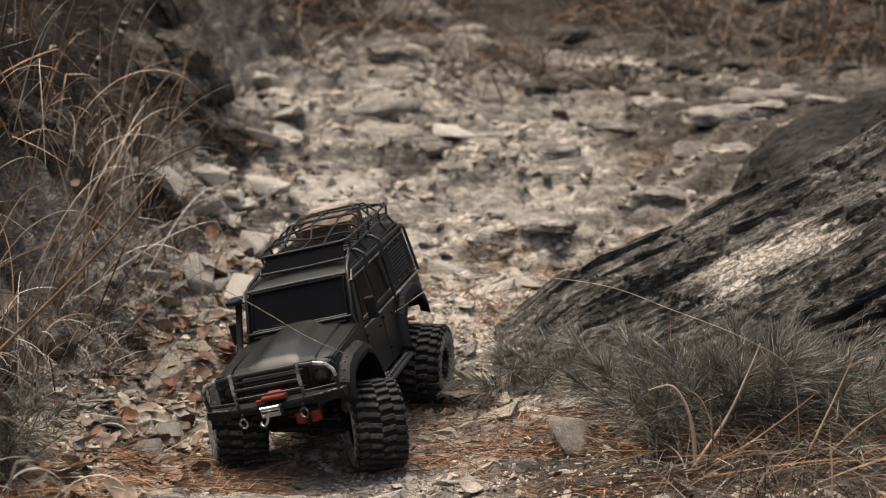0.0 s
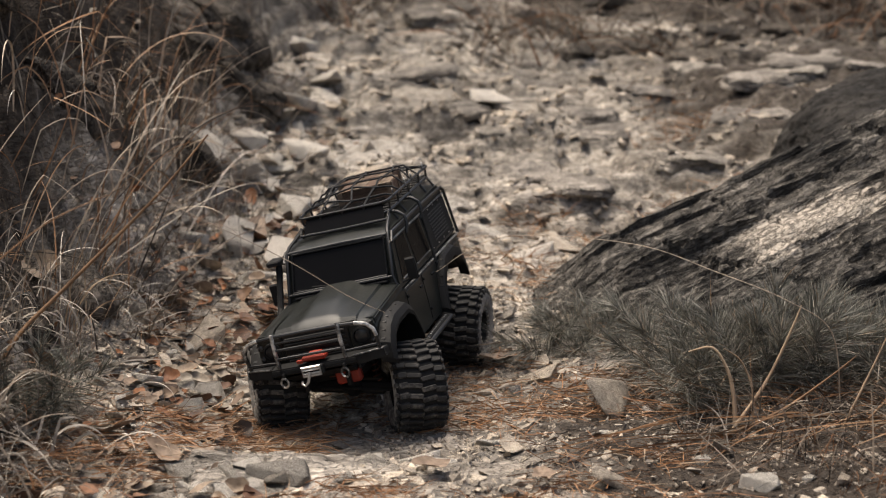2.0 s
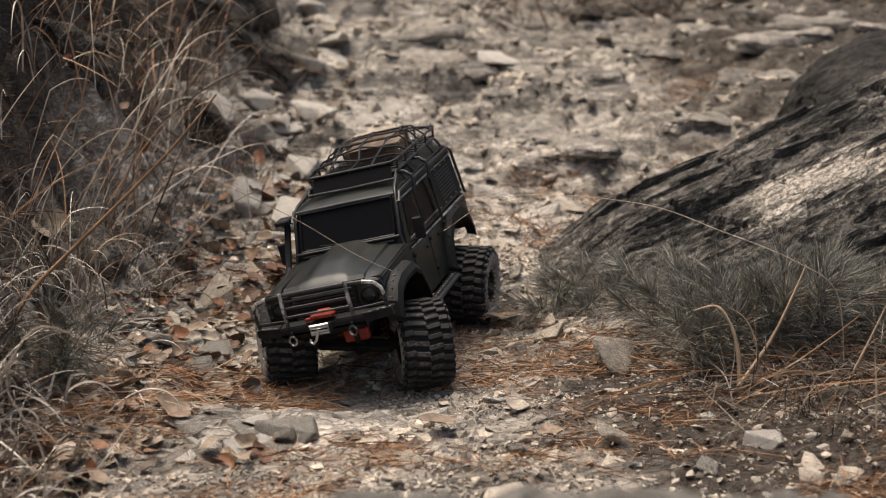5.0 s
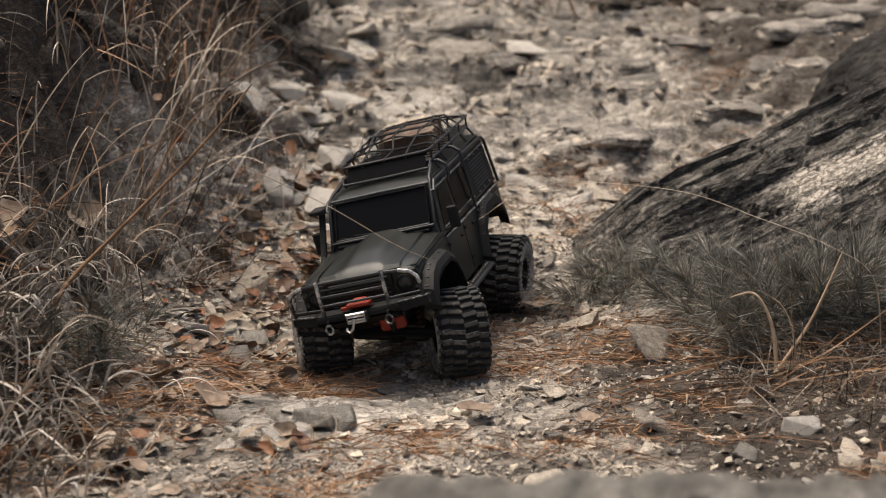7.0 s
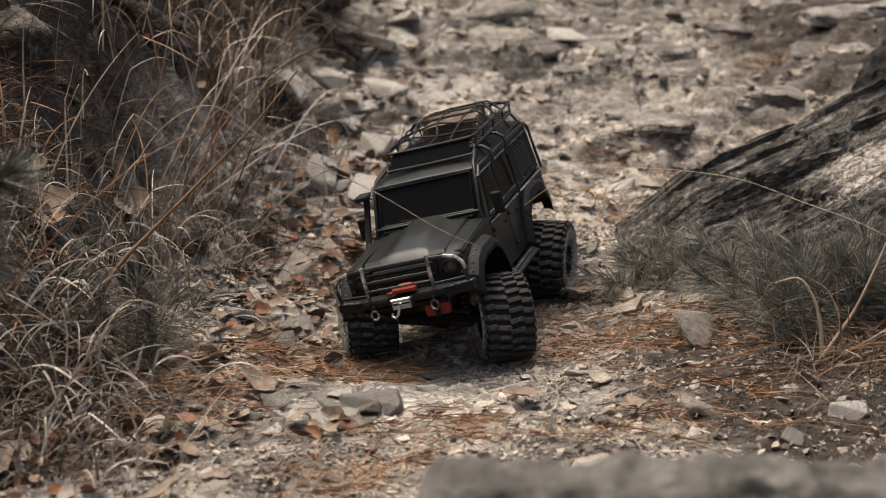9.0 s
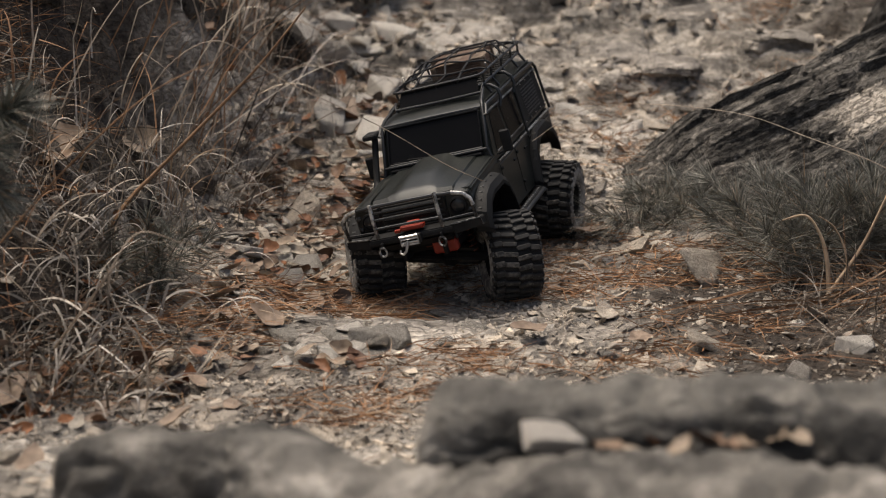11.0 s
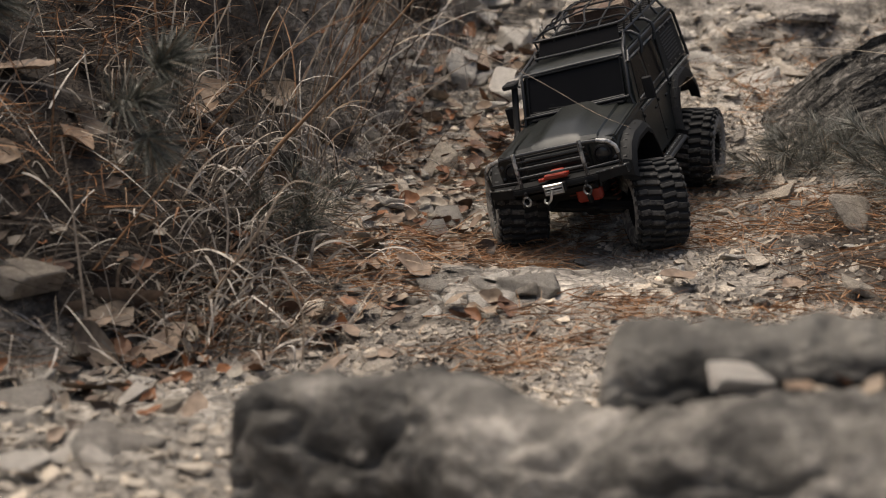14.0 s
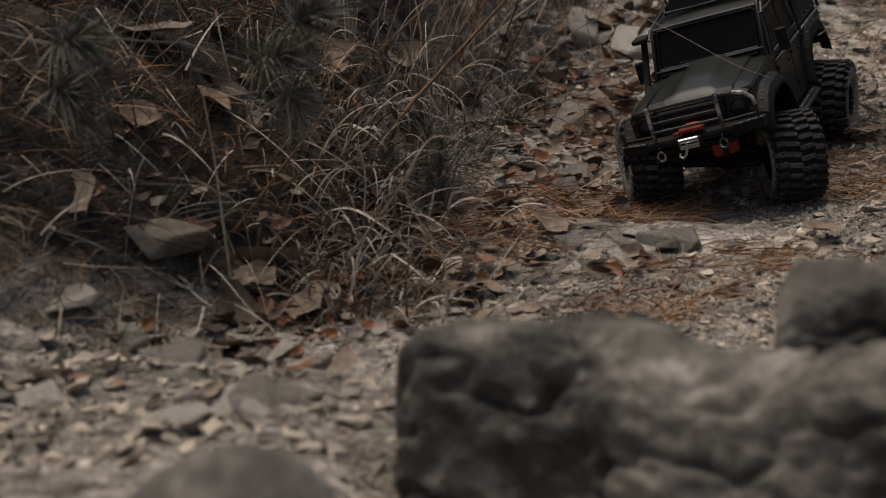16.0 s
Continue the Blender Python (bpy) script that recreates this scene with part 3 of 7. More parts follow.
def ridge_rock(spine, material, label, seed, na=210, nb=120, square=4.0, rough=0.02, blunt=0.05):
    """A long boulder drawn out along its crest. spine: x, y, top, half its width, foot."""
    spine = np.array(spine)
    run = np.concatenate(([0], np.cumsum(np.hypot(np.diff(spine[:, 0]), np.diff(spine[:, 1])))))
    s = np.linspace(0, run[-1], na)
    cols = np.stack([np.interp(s, run, spine[:, k]) for k in range(5)], 1)
    kernel = np.hanning(15) / np.hanning(15).sum()
    pad = np.pad(cols, ((7, 7), (0, 0)), mode="reflect", reflect_type="odd")
    cols = np.stack([np.convolve(pad[:, k], kernel, "valid") for k in range(5)], 1)
    d = np.gradient(cols[:, :2], axis=0)
    d = d / np.linalg.norm(d, axis=1, keepdims=True)
    side = np.stack((d[:, 1], -d[:, 0]), 1)
    e = np.clip(np.minimum(s, run[-1] - s) / blunt, 0, 1)
    end = (1 - (1 - e) ** 4) ** 0.25
    w = np.linspace(-0.08, math.pi + 0.08, nb)
    ca, sa = np.cos(w), np.sin(w)
    across = np.sign(ca) * np.abs(ca) ** (2 / square)
    up = np.sign(sa) * np.abs(sa) ** (2 / square)
    hw, foot, top = cols[:, 3] * (0.3 + 0.7 * end), cols[:, 4], cols[:, 2]
    p = np.empty((na, nb, 3))
    p[..., 0] = cols[:, 0, None] + side[:, 0, None] * hw[:, None] * across
    p[..., 1] = cols[:, 1, None] + side[:, 1, None] * hw[:, None] * across
    p[..., 2] = foot[:, None] + ((top - foot) * (0.55 + 0.45 * end))[:, None] * up
    nrm = np.stack((side[:, 0, None] * ca, side[:, 1, None] * ca, np.ones((na, 1)) * sa), -1)
    x, y, z = p[..., 0], p[..., 1], p[..., 2]
    n1 = fbm(x * 9, y * 9, z * 9, 3, seed)
    n2 = fbm(x * 26, y * 26, z * 30, 3, seed + 3)
    n3 = fbm(x * 95, y * 95, z * 95, 3, seed + 6)
    pit = np.clip(fbm(x * 17, y * 17, z * 22, 3, seed + 9) - 0.08, 0, 1)
    flank = 0.4 + 0.6 * np.clip(2.2 * (1 - up), 0, 1)
    gouge = np.abs(fbm(x * 8 + 3, y * 8, z * 14, 3, seed + 12))
    out = rough * (3.2 * n1 * (0.25 + 0.75 * flank) + 2.4 * n2 * flank + 0.6 * n3) - rough * 2.4 * pit * flank - rough * 0.9 * np.clip(1 - gouge / 0.035, 0, 1) * flank
    p = p + nrm * out[..., None]
    i = (np.arange(na - 1)[:, None] * nb + np.arange(nb - 1)[None, :]).ravel()
    faces = np.stack((i, i + 1, i + nb + 1, i + nb), 1)
    verts = p.reshape(-1, 3)
    # close the two ends
    caps = []
    for row in (0, na - 1):
        mid = len(verts)
        verts = np.concatenate((verts, p[row].mean(0, keepdims=True)))
        k = row * nb + np.arange(nb - 1)
        caps.append(np.stack((k, k + 1, np.full(nb - 1, mid), np.full(nb - 1, mid)), 1))
    me = bpy.data.meshes.new("boulder")
    me.from_pydata(verts.tolist(), [], faces.tolist() + [tuple(q[:3]) for c in caps for q in c.tolist()])
    bm = bmesh.new()
    bm.from_mesh(me)
    bmesh.ops.recalc_face_normals(bm, faces=bm.faces)
    bm.to_mesh(me)
    bm.free()
    me.polygons.foreach_set("use_smooth", [True] * len(me.polygons))
    me.materials.append(material)
    return tagged(new("boulder", me), label, "rock", FRONT)


ridge_rock(((-0.229, -0.818, 0.230, 0.058, -0.03), (-0.157, -0.836, 0.233, 0.060, -0.03), (-0.09, -0.860, 0.241, 0.062, -0.03), (-0.045, -0.880, 0.240, 0.062, -0.03), (0.0, -0.925, 0.236, 0.075, -0.03), (0.11, -0.985, 0.268, 0.080, -0.03), (0.27, -1.06, 0.304, 0.085, -0.02), (0.62, -1.17, 0.335, 0.09, 0.0)),
           M_NEAR, "long mottled grey boulder with a blunt end and pale worn top", 51, blunt=0.03)
ridge_rock(((0.062, -0.885, 0.284, 0.045, 0.03), (0.156, -0.90, 0.301, 0.05, 0.03), (0.305, -0.92, 0.305, 0.055, 0.03), (0.72, -0.97, 0.315, 0.06, 0.03)),
           M_NEAR_DARK, "dark grey flat-topped boulder behind a longer one", 58, 190, 100, 6.0, 0.019, 0.02)
rock("boulder", (-0.285, -1.215, 0.212), (0.155, 0.12, 0.19), (0, 0, 25), M_NEAR, "small rounded grey boulder close to the lens", 57, (0, 0, 1), 0.06, 0.06, 0.05, 48, 2.4, group=FRONT)
# ledges that break through the slope
rng = random.Random(23)
for k in range(150):
    y = 1.25 + 1.9 * rng.random() ** 1.1
    x = rng.uniform(0.05 + 0.1 * y, 0.75 + 0.75 * (y - 0.9))
    if (x - 0.22) ** 2 / 0.06 + (y - 1.42) ** 2 / 0.14 < 1:
        continue
    w = rng.uniform(0.05, 0.15) * (0.8 + 0.25 * y)
    kind = M_BANK if (y > 2.2 and x > 0.7) else rng.choice((M_LEDGE, M_PALE, M_PALE, M_LEDGE))
    rock("rock_ledge", (x, y, float(ground_h(x, y)) - 0.05 * w), (w, w * rng.uniform(0.45, 0.75), w * rng.uniform(0.2, 0.34)), (rng.uniform(0, 12), rng.uniform(-8, 5), rng.uniform(-14, 14)), kind, "low weathered rock ledge breaking through the slope", 300 + k, (0.05, -0.1, 1), 0.012, 0.28, 0.14, 15, 4.5, group="rock ledges on the slope")
# rock in the bank and ledges up the slope
rock("bedrock", (0.22, 1.42, 0.062), (0.38, 0.66, 0.10), (9, 0, 12), M_BLOCK, "smooth pale bedrock showing through the trail", 61, (0, 0.1, 1), 0.02, 0.12, 0.10, 60, 2.4)
rock("bedrock", (0.04, -0.01, -0.036), (0.30, 0.12, 0.10), (2, 3, 6), M_GROUND, "low step of grey bedrock across the trail", 62, (0, 0.1, 1), 0.02, 0.20, 0.14, 80, 6.0)
rng = random.Random(5)
for k, (x, y, z, s) in enumerate(((-0.50, 0.95, 0.14, 0.34), (-0.62, 0.62, 0.22, 0.42), (-0.45, 0.55, 0.03, 0.24), (-0.76, 1.25, 0.40, 0.40), (-0.92, 0.2, 0.34, 0.34))):
    rock("bank_rock", (x, y, z), (s, s * 0.8, s * 0.7), (rng.uniform(-12, 20), rng.uniform(-25, 25), rng.uniform(0, 90)), M_BANK, "dark rock bedded in the grassy bank", 90 + k, (0.2, 0.1, 1), 0.05, 0.10, 0.15, 64, 3.6, group="rocks in the bank")


for k in range(16):
    y = rng.uniform(0.25, 2.0)
    d = rng.uniform(0.04, 0.34)
    x = float(bank_foot(y)) - d
    s = rng.uniform(0.10, 0.20)
    rock("bank_rock", (x, y, float(ground_h(x, y)) - 0.25 * s), (s, s * 0.9, s * 0.8), (rng.uniform(-12, 20), rng.uniform(10, 50), rng.uniform(-40, 40)), M_BANK, "dark broken rock jutting from the steep bank", 120 + k, (0.3, 0.1, 1), 0.04, 0.12, 0.15, 40, 4.0, group="rocks in the bank")


# ---- loose stones ----
def shard(seed, flat):
    """An angular flake of stone, about one across."""
    rg = random.Random(seed)
    bm = bmesh.new()
    for k in range(11):
        w = rg.uniform(0, 2 * math.pi)
        r = rg.uniform(0.36, 0.5)
        z = rg.choice((-1, 1)) * rg.uniform(0.6, 1) * flat / 2
        bm.verts.new((r * math.cos(w), 0.78 * r * math.sin(w), z))
    res = bmesh.ops.convex_hull(bm, input=bm.verts)
    bmesh.ops.delete(bm, geom=[v for v in bm.verts if not v.link_faces], context="VERTS")
    bmesh.ops.dissolve_limit(bm, angle_limit=0.12, verts=bm.verts, edges=bm.edges)
    bmesh.ops.bevel(bm, geom=list(bm.edges), offset=0.025, segments=1, affect="EDGES", clamp_overlap=True)
    bmesh.ops.triangulate(bm, faces=bm.faces)
    me = bpy.data.meshes.new("stone")
    bm.to_mesh(me)
    bm.free()
    me.materials.append(M_STONE)
    return me


SHARDS = [shard(100 + k, (0.15, 0.22, 0.28, 0.38)[k % 4]) for k in range(24)]


def stone(x, y, s, mesh, turn, z=None, wide=1.0, label="angular flake of pale grey-brown stone on the trail", group="loose stones on the trail", sink=0.2, material=None):
    ob = new("stone", mesh)
    zz = float(ground_h(x, y)) if z is None else z
    m = Matrix.LocRotScale((x, y, zz), Euler([radians(a) for a in turn]), (s * wide, s, s))
    low = min((m @ v.co).z for v in mesh.vertices)
    m.translation.z += (zz - low) - (0.1 + sink * 0.2) * s
    ob.matrix_basis = m
    if material:
        ob.material_slots[0].link = "OBJECT"
        ob.material_slots[0].material = material
    return tagged(ob, label, "stone", group)


# stones that stand out: x, y, size, mesh, turn, widening
for x, y, s, k, turn, wide, words in (
    (0.214, 0.072, 0.070, 2, (5, 4, 20), 1.15, "pale flat-topped stone lying on the trail"),
    (0.150, 0.070, 0.056, 6, (4, -5, 0), 1.0, "pale chunky stone lying on the trail"),
    (0.235, 0.025, 0.05, 8, (2, 3, 0), 1.7, "thin flat pale stone on the trail"),
    (-0.09, 0.39, 0.066, 10, (22, 8, 30), 1.0, "pale angular stone on the trail"),
    (-0.11, 0.27, 0.05, 10, (40, -4, 0), 1.0, "pale rounded stone on the trail"),
    (-0.18, 0.33, 0.06, 6, (20, 4, 140), 1.2, "pale angular stone at the foot of the bank"),
    (-0.27, 0.35, 0.045, 10, (8, 0, 10), 1.0, "pale small stone at the foot of the bank"),
    (-0.045, -0.05, 0.065, 13, (4, 6, 12), 1.2, "thin pale stone half sunk in leaves"),
    (0.018, 0.02, 0.075, 13, (8, 4, 10), 1.1, "blocky pale grey stone on the trail"),
    (0.065, 0.03, 0.07, 5, (9, 0, -10), 1.1, "blocky pale grey stone on the trail"),
    (0.10, 0.07, 0.05, 9, (8, 5, 20), 1.0, "blocky pale grey stone on the trail"),
    (-0.06, 0.03, 0.055, 17, (10, 4, 10), 1.2, "blocky pale grey stone on the trail"),
    (0.495, 0.245, 0.12, 15, (48, -24, 40), 0.9, "triangular grey stone under a small pine"),
    (0.40, 0.40, 0.095, 19, (10, -8, 10), 1.0, "dark grey block at the edge of the trail"),
    (0.614, 0.025, 0.05, 15, (20, 12, 60), 1.0, "small grey stone beside fallen needles"),
    (0.45, -0.05, 0.07, 15, (8, 2, 10), 1.2, "flat dark grey stone sunk in the trail"),
    (0.63, -0.12, 0.06, 11, (8, 2, 10), 1.2, "pale stone beside withered weeds"),
    (0.475, 1.00, 0.125, 2, (30, -10, 10), 1.0, "large pale flat stone by the outcrop"),
    (0.39, 1.12, 0.08, 5, (24, 6, 10), 1.0, "pale stone on the trail by a larger one"),
    (0.34, 0.66, 0.07, 4, (4, 6, 60), 1.2, "pale flat stone on the trail"),
    (0.553, 1.957, 0.10, 12, (10, 5, 20), 1.2, "pale block of stone far up the trail"),
    (0.513, 2.03, 0.14, 4, (18, 0, 15), 1.3, "pale flat slab of stone far up the trail"),
    (0.239, 1.726, 0.10, 16, (10, 5, 70), 1.1, "pale stone far up the trail"),
    (0.08, 1.852, 0.10, 20, (24, 5, 70), 1.1, "pale stone under the bank"),
    (-0.56, -0.30, 0.10, 3, (6, 8, 40), 1.2, "large grey stone at the foot of the bank"),
    (-0.40, -0.47, 0.05, 19, (6, 8, 90), 1.0, "small pale stone on the trail"),
    (-0.36, -0.50, 0.05, 7, (6, 3, 190), 1.2, "small grey stone on the trail"),
    (0.31, 0.11, 0.05, 22, (6, 9, 50), 1.2, "pale stone on the trail"),
):
    stone(x, y, s, SHARDS[k], turn, None, wide, words, sink=0.05, material=M_PALE_STONE if "pale" in words else None)
stone(0.158, -0.950, 0.050, SHARDS[3], (4, 4, -15), 0.275, 1.3, "pale chip of stone lying between two grey boulders", FRONT, 0.0, M_PALE_STONE)
for x, y, s, k, turn in ((-0.085, 0.035, 0.07, 3, 10), (-0.025, 0.015, 0.075, 7, 60), (0.03, -0.005, 0.08, 11, 20), (0.085, 0.01, 0.075, 15, 130), (0.135, 0.035, 0.07, 19, 80), (-0.005, -0.045, 0.065, 23, 40), (0.06, 0.055, 0.07, 3, 200)):
    stone(x, y - 0.045, 1.35 * s, SHARDS[k], (0, 3, turn), None, 1.1, "blocky grey bedrock stepping down across the trail", "bedrock blocks", 0.75, M_BLOCK)
rng = random.Random(37)
for k in range(30):
    x, y = rng.uniform(-0.66, -0.16), rng.uniform(-0.82, -0.36)
    stone(x, y, rng.uniform(0.05, 0.11), SHARDS[rng.choice((0, 4, 8, 12, 16, 20, 1, 5))], (rng.gauss(0, 4), rng.gauss(0, 4), rng.uniform(0, 360)), None, rng.uniform(0.9, 1.5), "flat pale plate of cracked bedrock", "cracked bedrock plates", rng.uniform(0.0, 0.4), M_BLOCK if k % 3 else M_PALE_STONE)
# slabs at the foot of the bank
for x, y, s, k, turn, words in (
    (-0.02, 1.12, 0.10, 4, (30, -8, 20), "pale slab lying at the foot of the bank"),
    (0.02, 1.22, 0.12, 11, (20, 8, -10), "pale block at the foot of the bank"),
    (-0.03, 1.36, 0.10, 7, (14, 20, 0), "pale block at the foot of the bank"),
    (-0.10, 1.40, 0.14, 16, (50, 34, 10), "narrow pale slab standing in the bank"),
    (-0.17, 1.30, 0.14, 20, (50, 6, 20), "narrow pale slab standing in the bank"),
    (-0.05, 0.84, 0.08, 11, (12, 4, 80), "grey block of stone at the foot of the bank"),
    (0.03, 0.96, 0.08, 13, (12, -4, 30), "pale flat stone at the foot of the bank"),
    (0.04, 1.50, 0.14, 3, (22, 4, 60), "tan block of stone at the foot of the bank"),
    (-0.22, 0.62, 0.07, 5, (50, 10, 20), "narrow dark slab standing in the bank"),
):
    z = float(ground_h(x, y)) - 0.005
    stone(x, y, s, SHARDS[k], turn, z, 0.8, words, "slabs along the bank", 0.0, M_PALE_STONE if "pale" in words else None)

stone(-0.082, 1.03, 0.155, SHARDS[1], (40, 4, 8), None, 0.5, "pale pointed slab leaning upright against the bank", "slabs along the bank", 0.0, M_PALE_STONE)
rng = random.Random(17)
for k in range(50):
    y = rng.uniform(0.35, 2.4)
    x = float(bank_foot(y)) + abs(rng.gauss(0.0, 0.12)) - 0.01
    stone(x, y, rng.uniform(0.06, 0.13) * (1.25 if y > 0.85 else 1.0), SHARDS[rng.choice((1, 2, 5, 6, 9, 10, 13, 14, 17, 18, 21, 22))], (0, rng.gauss(0, 14), rng.uniform(0, 360)), None, rng.uniform(0.8, 1.2), "pale angular block at the foot of the bank", "blocks along the bank", rng.uniform(0.0, 0.8), M_PALE_STONE if k % 5 else None)
rng = random.Random(11)
placed = 0
while placed < 90:
    x, y = rng.uniform(-0.75, 1.1), -0.75 + 3.0 * rng.random() ** 1.35
    foot = float(bank_foot(y))
    if x < foot + 0.0 or (y > 1.1 and x > foot + 0.25) or rng.random() > (1.0 if abs(x - foot - 0.1) < 0.16 else 0.5):
        continue
    q = CAR.inverted() @ Vector((x, y, 0.0))
    if abs(q.x) < 0.27 and abs(q.y) < 0.15:
        continue
    s = rng.uniform(0.022, 0.05) * (1.0 + 0.2 * max(y, 0)) * (1.3 if rng.random() < 0.15 else 1)
    stone(x, y, s, rng.choice(SHARDS), (rng.gauss(0, 14), rng.gauss(0, 14), rng.uniform(0, 360)), None, rng.uniform(0.8, 1.4), "angular flake of grey-brown stone on the trail", "loose stones on the trail", rng.uniform(0.1, 0.9), M_PALE_STONE if placed % 4 == 0 else None)
    placed += 1


rng = random.Random(29)
placed = 0
while placed < 78:
    y = rng.uniform(-0.15, 0.95)
    x = float(bank_foot(y)) + rng.uniform(0.02, 0.42)
    q = CAR.inverted() @ Vector((x, y, 0.0))
    if abs(q.x) < 0.28 and abs(q.y) < 0.16:
        continue
    pale = rng.random() < 0.6
    stone(x, y, rng.uniform(0.026, 0.062), rng.choice(SHARDS), (rng.gauss(0, 9), rng.gauss(0, 9), rng.uniform(0, 360)), None, rng.uniform(0.8, 1.4), "pale flat stone lying among dead leaves" if pale else "grey-brown flat stone lying among dead leaves", "loose stones on the trail", rng.uniform(0.0, 0.5), M_PALE_STONE if pale else None)
    placed += 1


# small broken stones on the outer edge of the trail
rng = random.Random(53)
for k in range(64):
    x, y = rng.uniform(0.28, 0.80), rng.uniform(-0.40, 0.26)
    stone(x, y, rng.choice((0.016, 0.02, 0.024, 0.03, 0.038)) * rng.uniform(0.85, 1.15), SHARDS[rng.choice((2, 3, 6, 7, 10, 11, 14, 15, 18, 19, 22, 23))], (rng.gauss(0, 6), rng.gauss(0, 6), rng.uniform(0, 360)), None, rng.uniform(0.9, 1.3), "small broken grey stone at the outer edge of the trail", "broken stones at the edge of the trail", rng.uniform(0.0, 0.7), M_PALE_STONE if k % 6 == 0 else M_BLOCK if k % 3 == 0 else None)


def scatter(name, protos, places, material, label, category, smooth=False):
    """Many small pieces in one mesh. protos: (verts, faces) arrays with triangles or quads alike; places: matrices as (n, 3, 4)."""
    V, F, count = [], [], 0
    for (verts, faces), mats in zip(protos, places):
        if not len(mats):
            continue
        mats = np.asarray(mats)
        v = np.einsum("nij,kj->nki", mats[:, :, :3], verts) + mats[:, None, :, 3]
        f = faces[None] + (np.arange(len(mats)) * len(verts))[:, None, None] + count
        V.append(v.reshape(-1, 3))
        F.append(f.reshape(-1, faces.shape[1]))
        count += v.shape[0] * v.shape[1]
    me = big_mesh(name, np.concatenate(V), np.concatenate(F), material, smooth)
    return tagged(new(name, me), label, category, kind="stuff")


def arrays_of(me):
    v = np.array([tuple(p.co) for p in me.vertices])
    f = np.array([tuple(p.vertices) for p in me.polygons])
    return v, f


def turned(rx, ry, rz, sx, sy, sz, at):
    """Matrices (n, 3, 4) from arrays of angles, sizes and places."""
    cx, sxn, cy, syn, cz, szn = np.cos(rx), np.sin(rx), np.cos(ry), np.sin(ry), np.cos(rz), np.sin(rz)
    R = np.empty((len(rx), 3, 4))
    R[:, 0, 0], R[:, 0, 1], R[:, 0, 2] = cz * cy * sx, (cz * syn * sxn - szn * cx) * sy, (cz * syn * cx + szn * sxn) * sz
    R[:, 1, 0], R[:, 1, 1], R[:, 1, 2] = szn * cy * sx, (szn * syn * sxn + cz * cx) * sy, (szn * syn * cx - cz * sxn) * sz
    R[:, 2, 0], R[:, 2, 1], R[:, 2, 2] = -syn * sx, cy * sxn * sy, cy * cx * sz
    R[:, :, 3] = at
    return R


def tiny_shard(seed, flat):
    rg = random.Random(seed)
    bm = bmesh.new()
    for k in range(8):
        w, r = rg.uniform(0, 2 * math.pi), rg.uniform(0.36, 0.52)
        bm.verts.new((r * math.cos(w), 0.75 * r * math.sin(w), rg.choice((-1, 1)) * flat / 2))
    bmesh.ops.convex_hull(bm, input=bm.verts)
    bmesh.ops.delete(bm, geom=[v for v in bm.verts if not v.link_faces], context="VERTS")
    bmesh.ops.triangulate(bm, faces=bm.faces)
    v = np.array([tuple(p.co) for p in bm.verts])
    bm.verts.index_update()
    f = np.array([[q.index for q in p.verts] for p in bm.faces])
    bm.free()
    return v, f


def build_gravel():
    rs = np.random.RandomState(3)
    protos = [tiny_shard(300 + k, (0.2, 0.3, 0.45)[k % 3]) for k in range(12)]
    places = []
    for proto in protos:
        n = 1700
        x = rs.uniform(-0.85, 1.3, n)
        y = -0.9 + 3.4 * rs.uniform(0, 1, n) ** 1.35
        keep = (soil_share(x, y) < rs.uniform(0.15, 1.0, n)) & (x > bank_foot(y) - 0.03) & (fbm(x * 6, y * 6, 2.0, 2, 77) + rs.uniform(-0.25, 0.25, n) > -0.14)
        x, y = x[keep], y[keep]
        n = len(x)
        s = np.minimum(np.exp(rs.normal(math.log(0.0125), 0.42, n)), 0.027) * (1 + 0.3 * np.maximum(y, 0))
        z = ground_h(x, y) + 0.05 * s
        places.append(turned(rs.normal(0, 0.3, n), rs.normal(0, 0.3, n), rs.uniform(0, 6.28, n), s * rs.uniform(0.8, 1.5, n), s, s, np.stack((x, y, z), 1)))
    scatter("gravel", protos, places, M_CHIPS, "chips and flakes of pale stone over the trail", "gravel")


build_gravel()


def build_grit():
    rs = np.random.RandomState(6)
    protos = [tiny_shard(340 + k, (0.25, 0.4, 0.6)[k % 3]) for k in range(10)]
    places = []
    for proto in protos:
        n = 3600
        x = rs.uniform(-0.45, 0.95, n)
        y = -0.45 + 1.6 * rs.uniform(0, 1, n) ** 1.2
        keep = (soil_share(x, y) < rs.uniform(0.2, 1.1, n)) & (x > bank_foot(y) - 0.02) & (fbm(x * 9, y * 9, 7.0, 3, 79) + rs.uniform(-0.2, 0.2, n) > -0.04)
        x, y = x[keep], y[keep]
        n = len(x)
        s = np.exp(rs.normal(math.log(0.0066), 0.35, n))
        z = ground_h(x, y) + 0.1 * s
        places.append(turned(rs.normal(0, 0.45, n), rs.normal(0, 0.45, n), rs.uniform(0, 6.28, n), s * rs.uniform(0.8, 1.7, n), s, s, np.stack((x, y, z), 1)))
    scatter("grit", protos, places, M_CHIPS, "fine grit and splinters of pale stone over the trail", "grit")


build_grit()


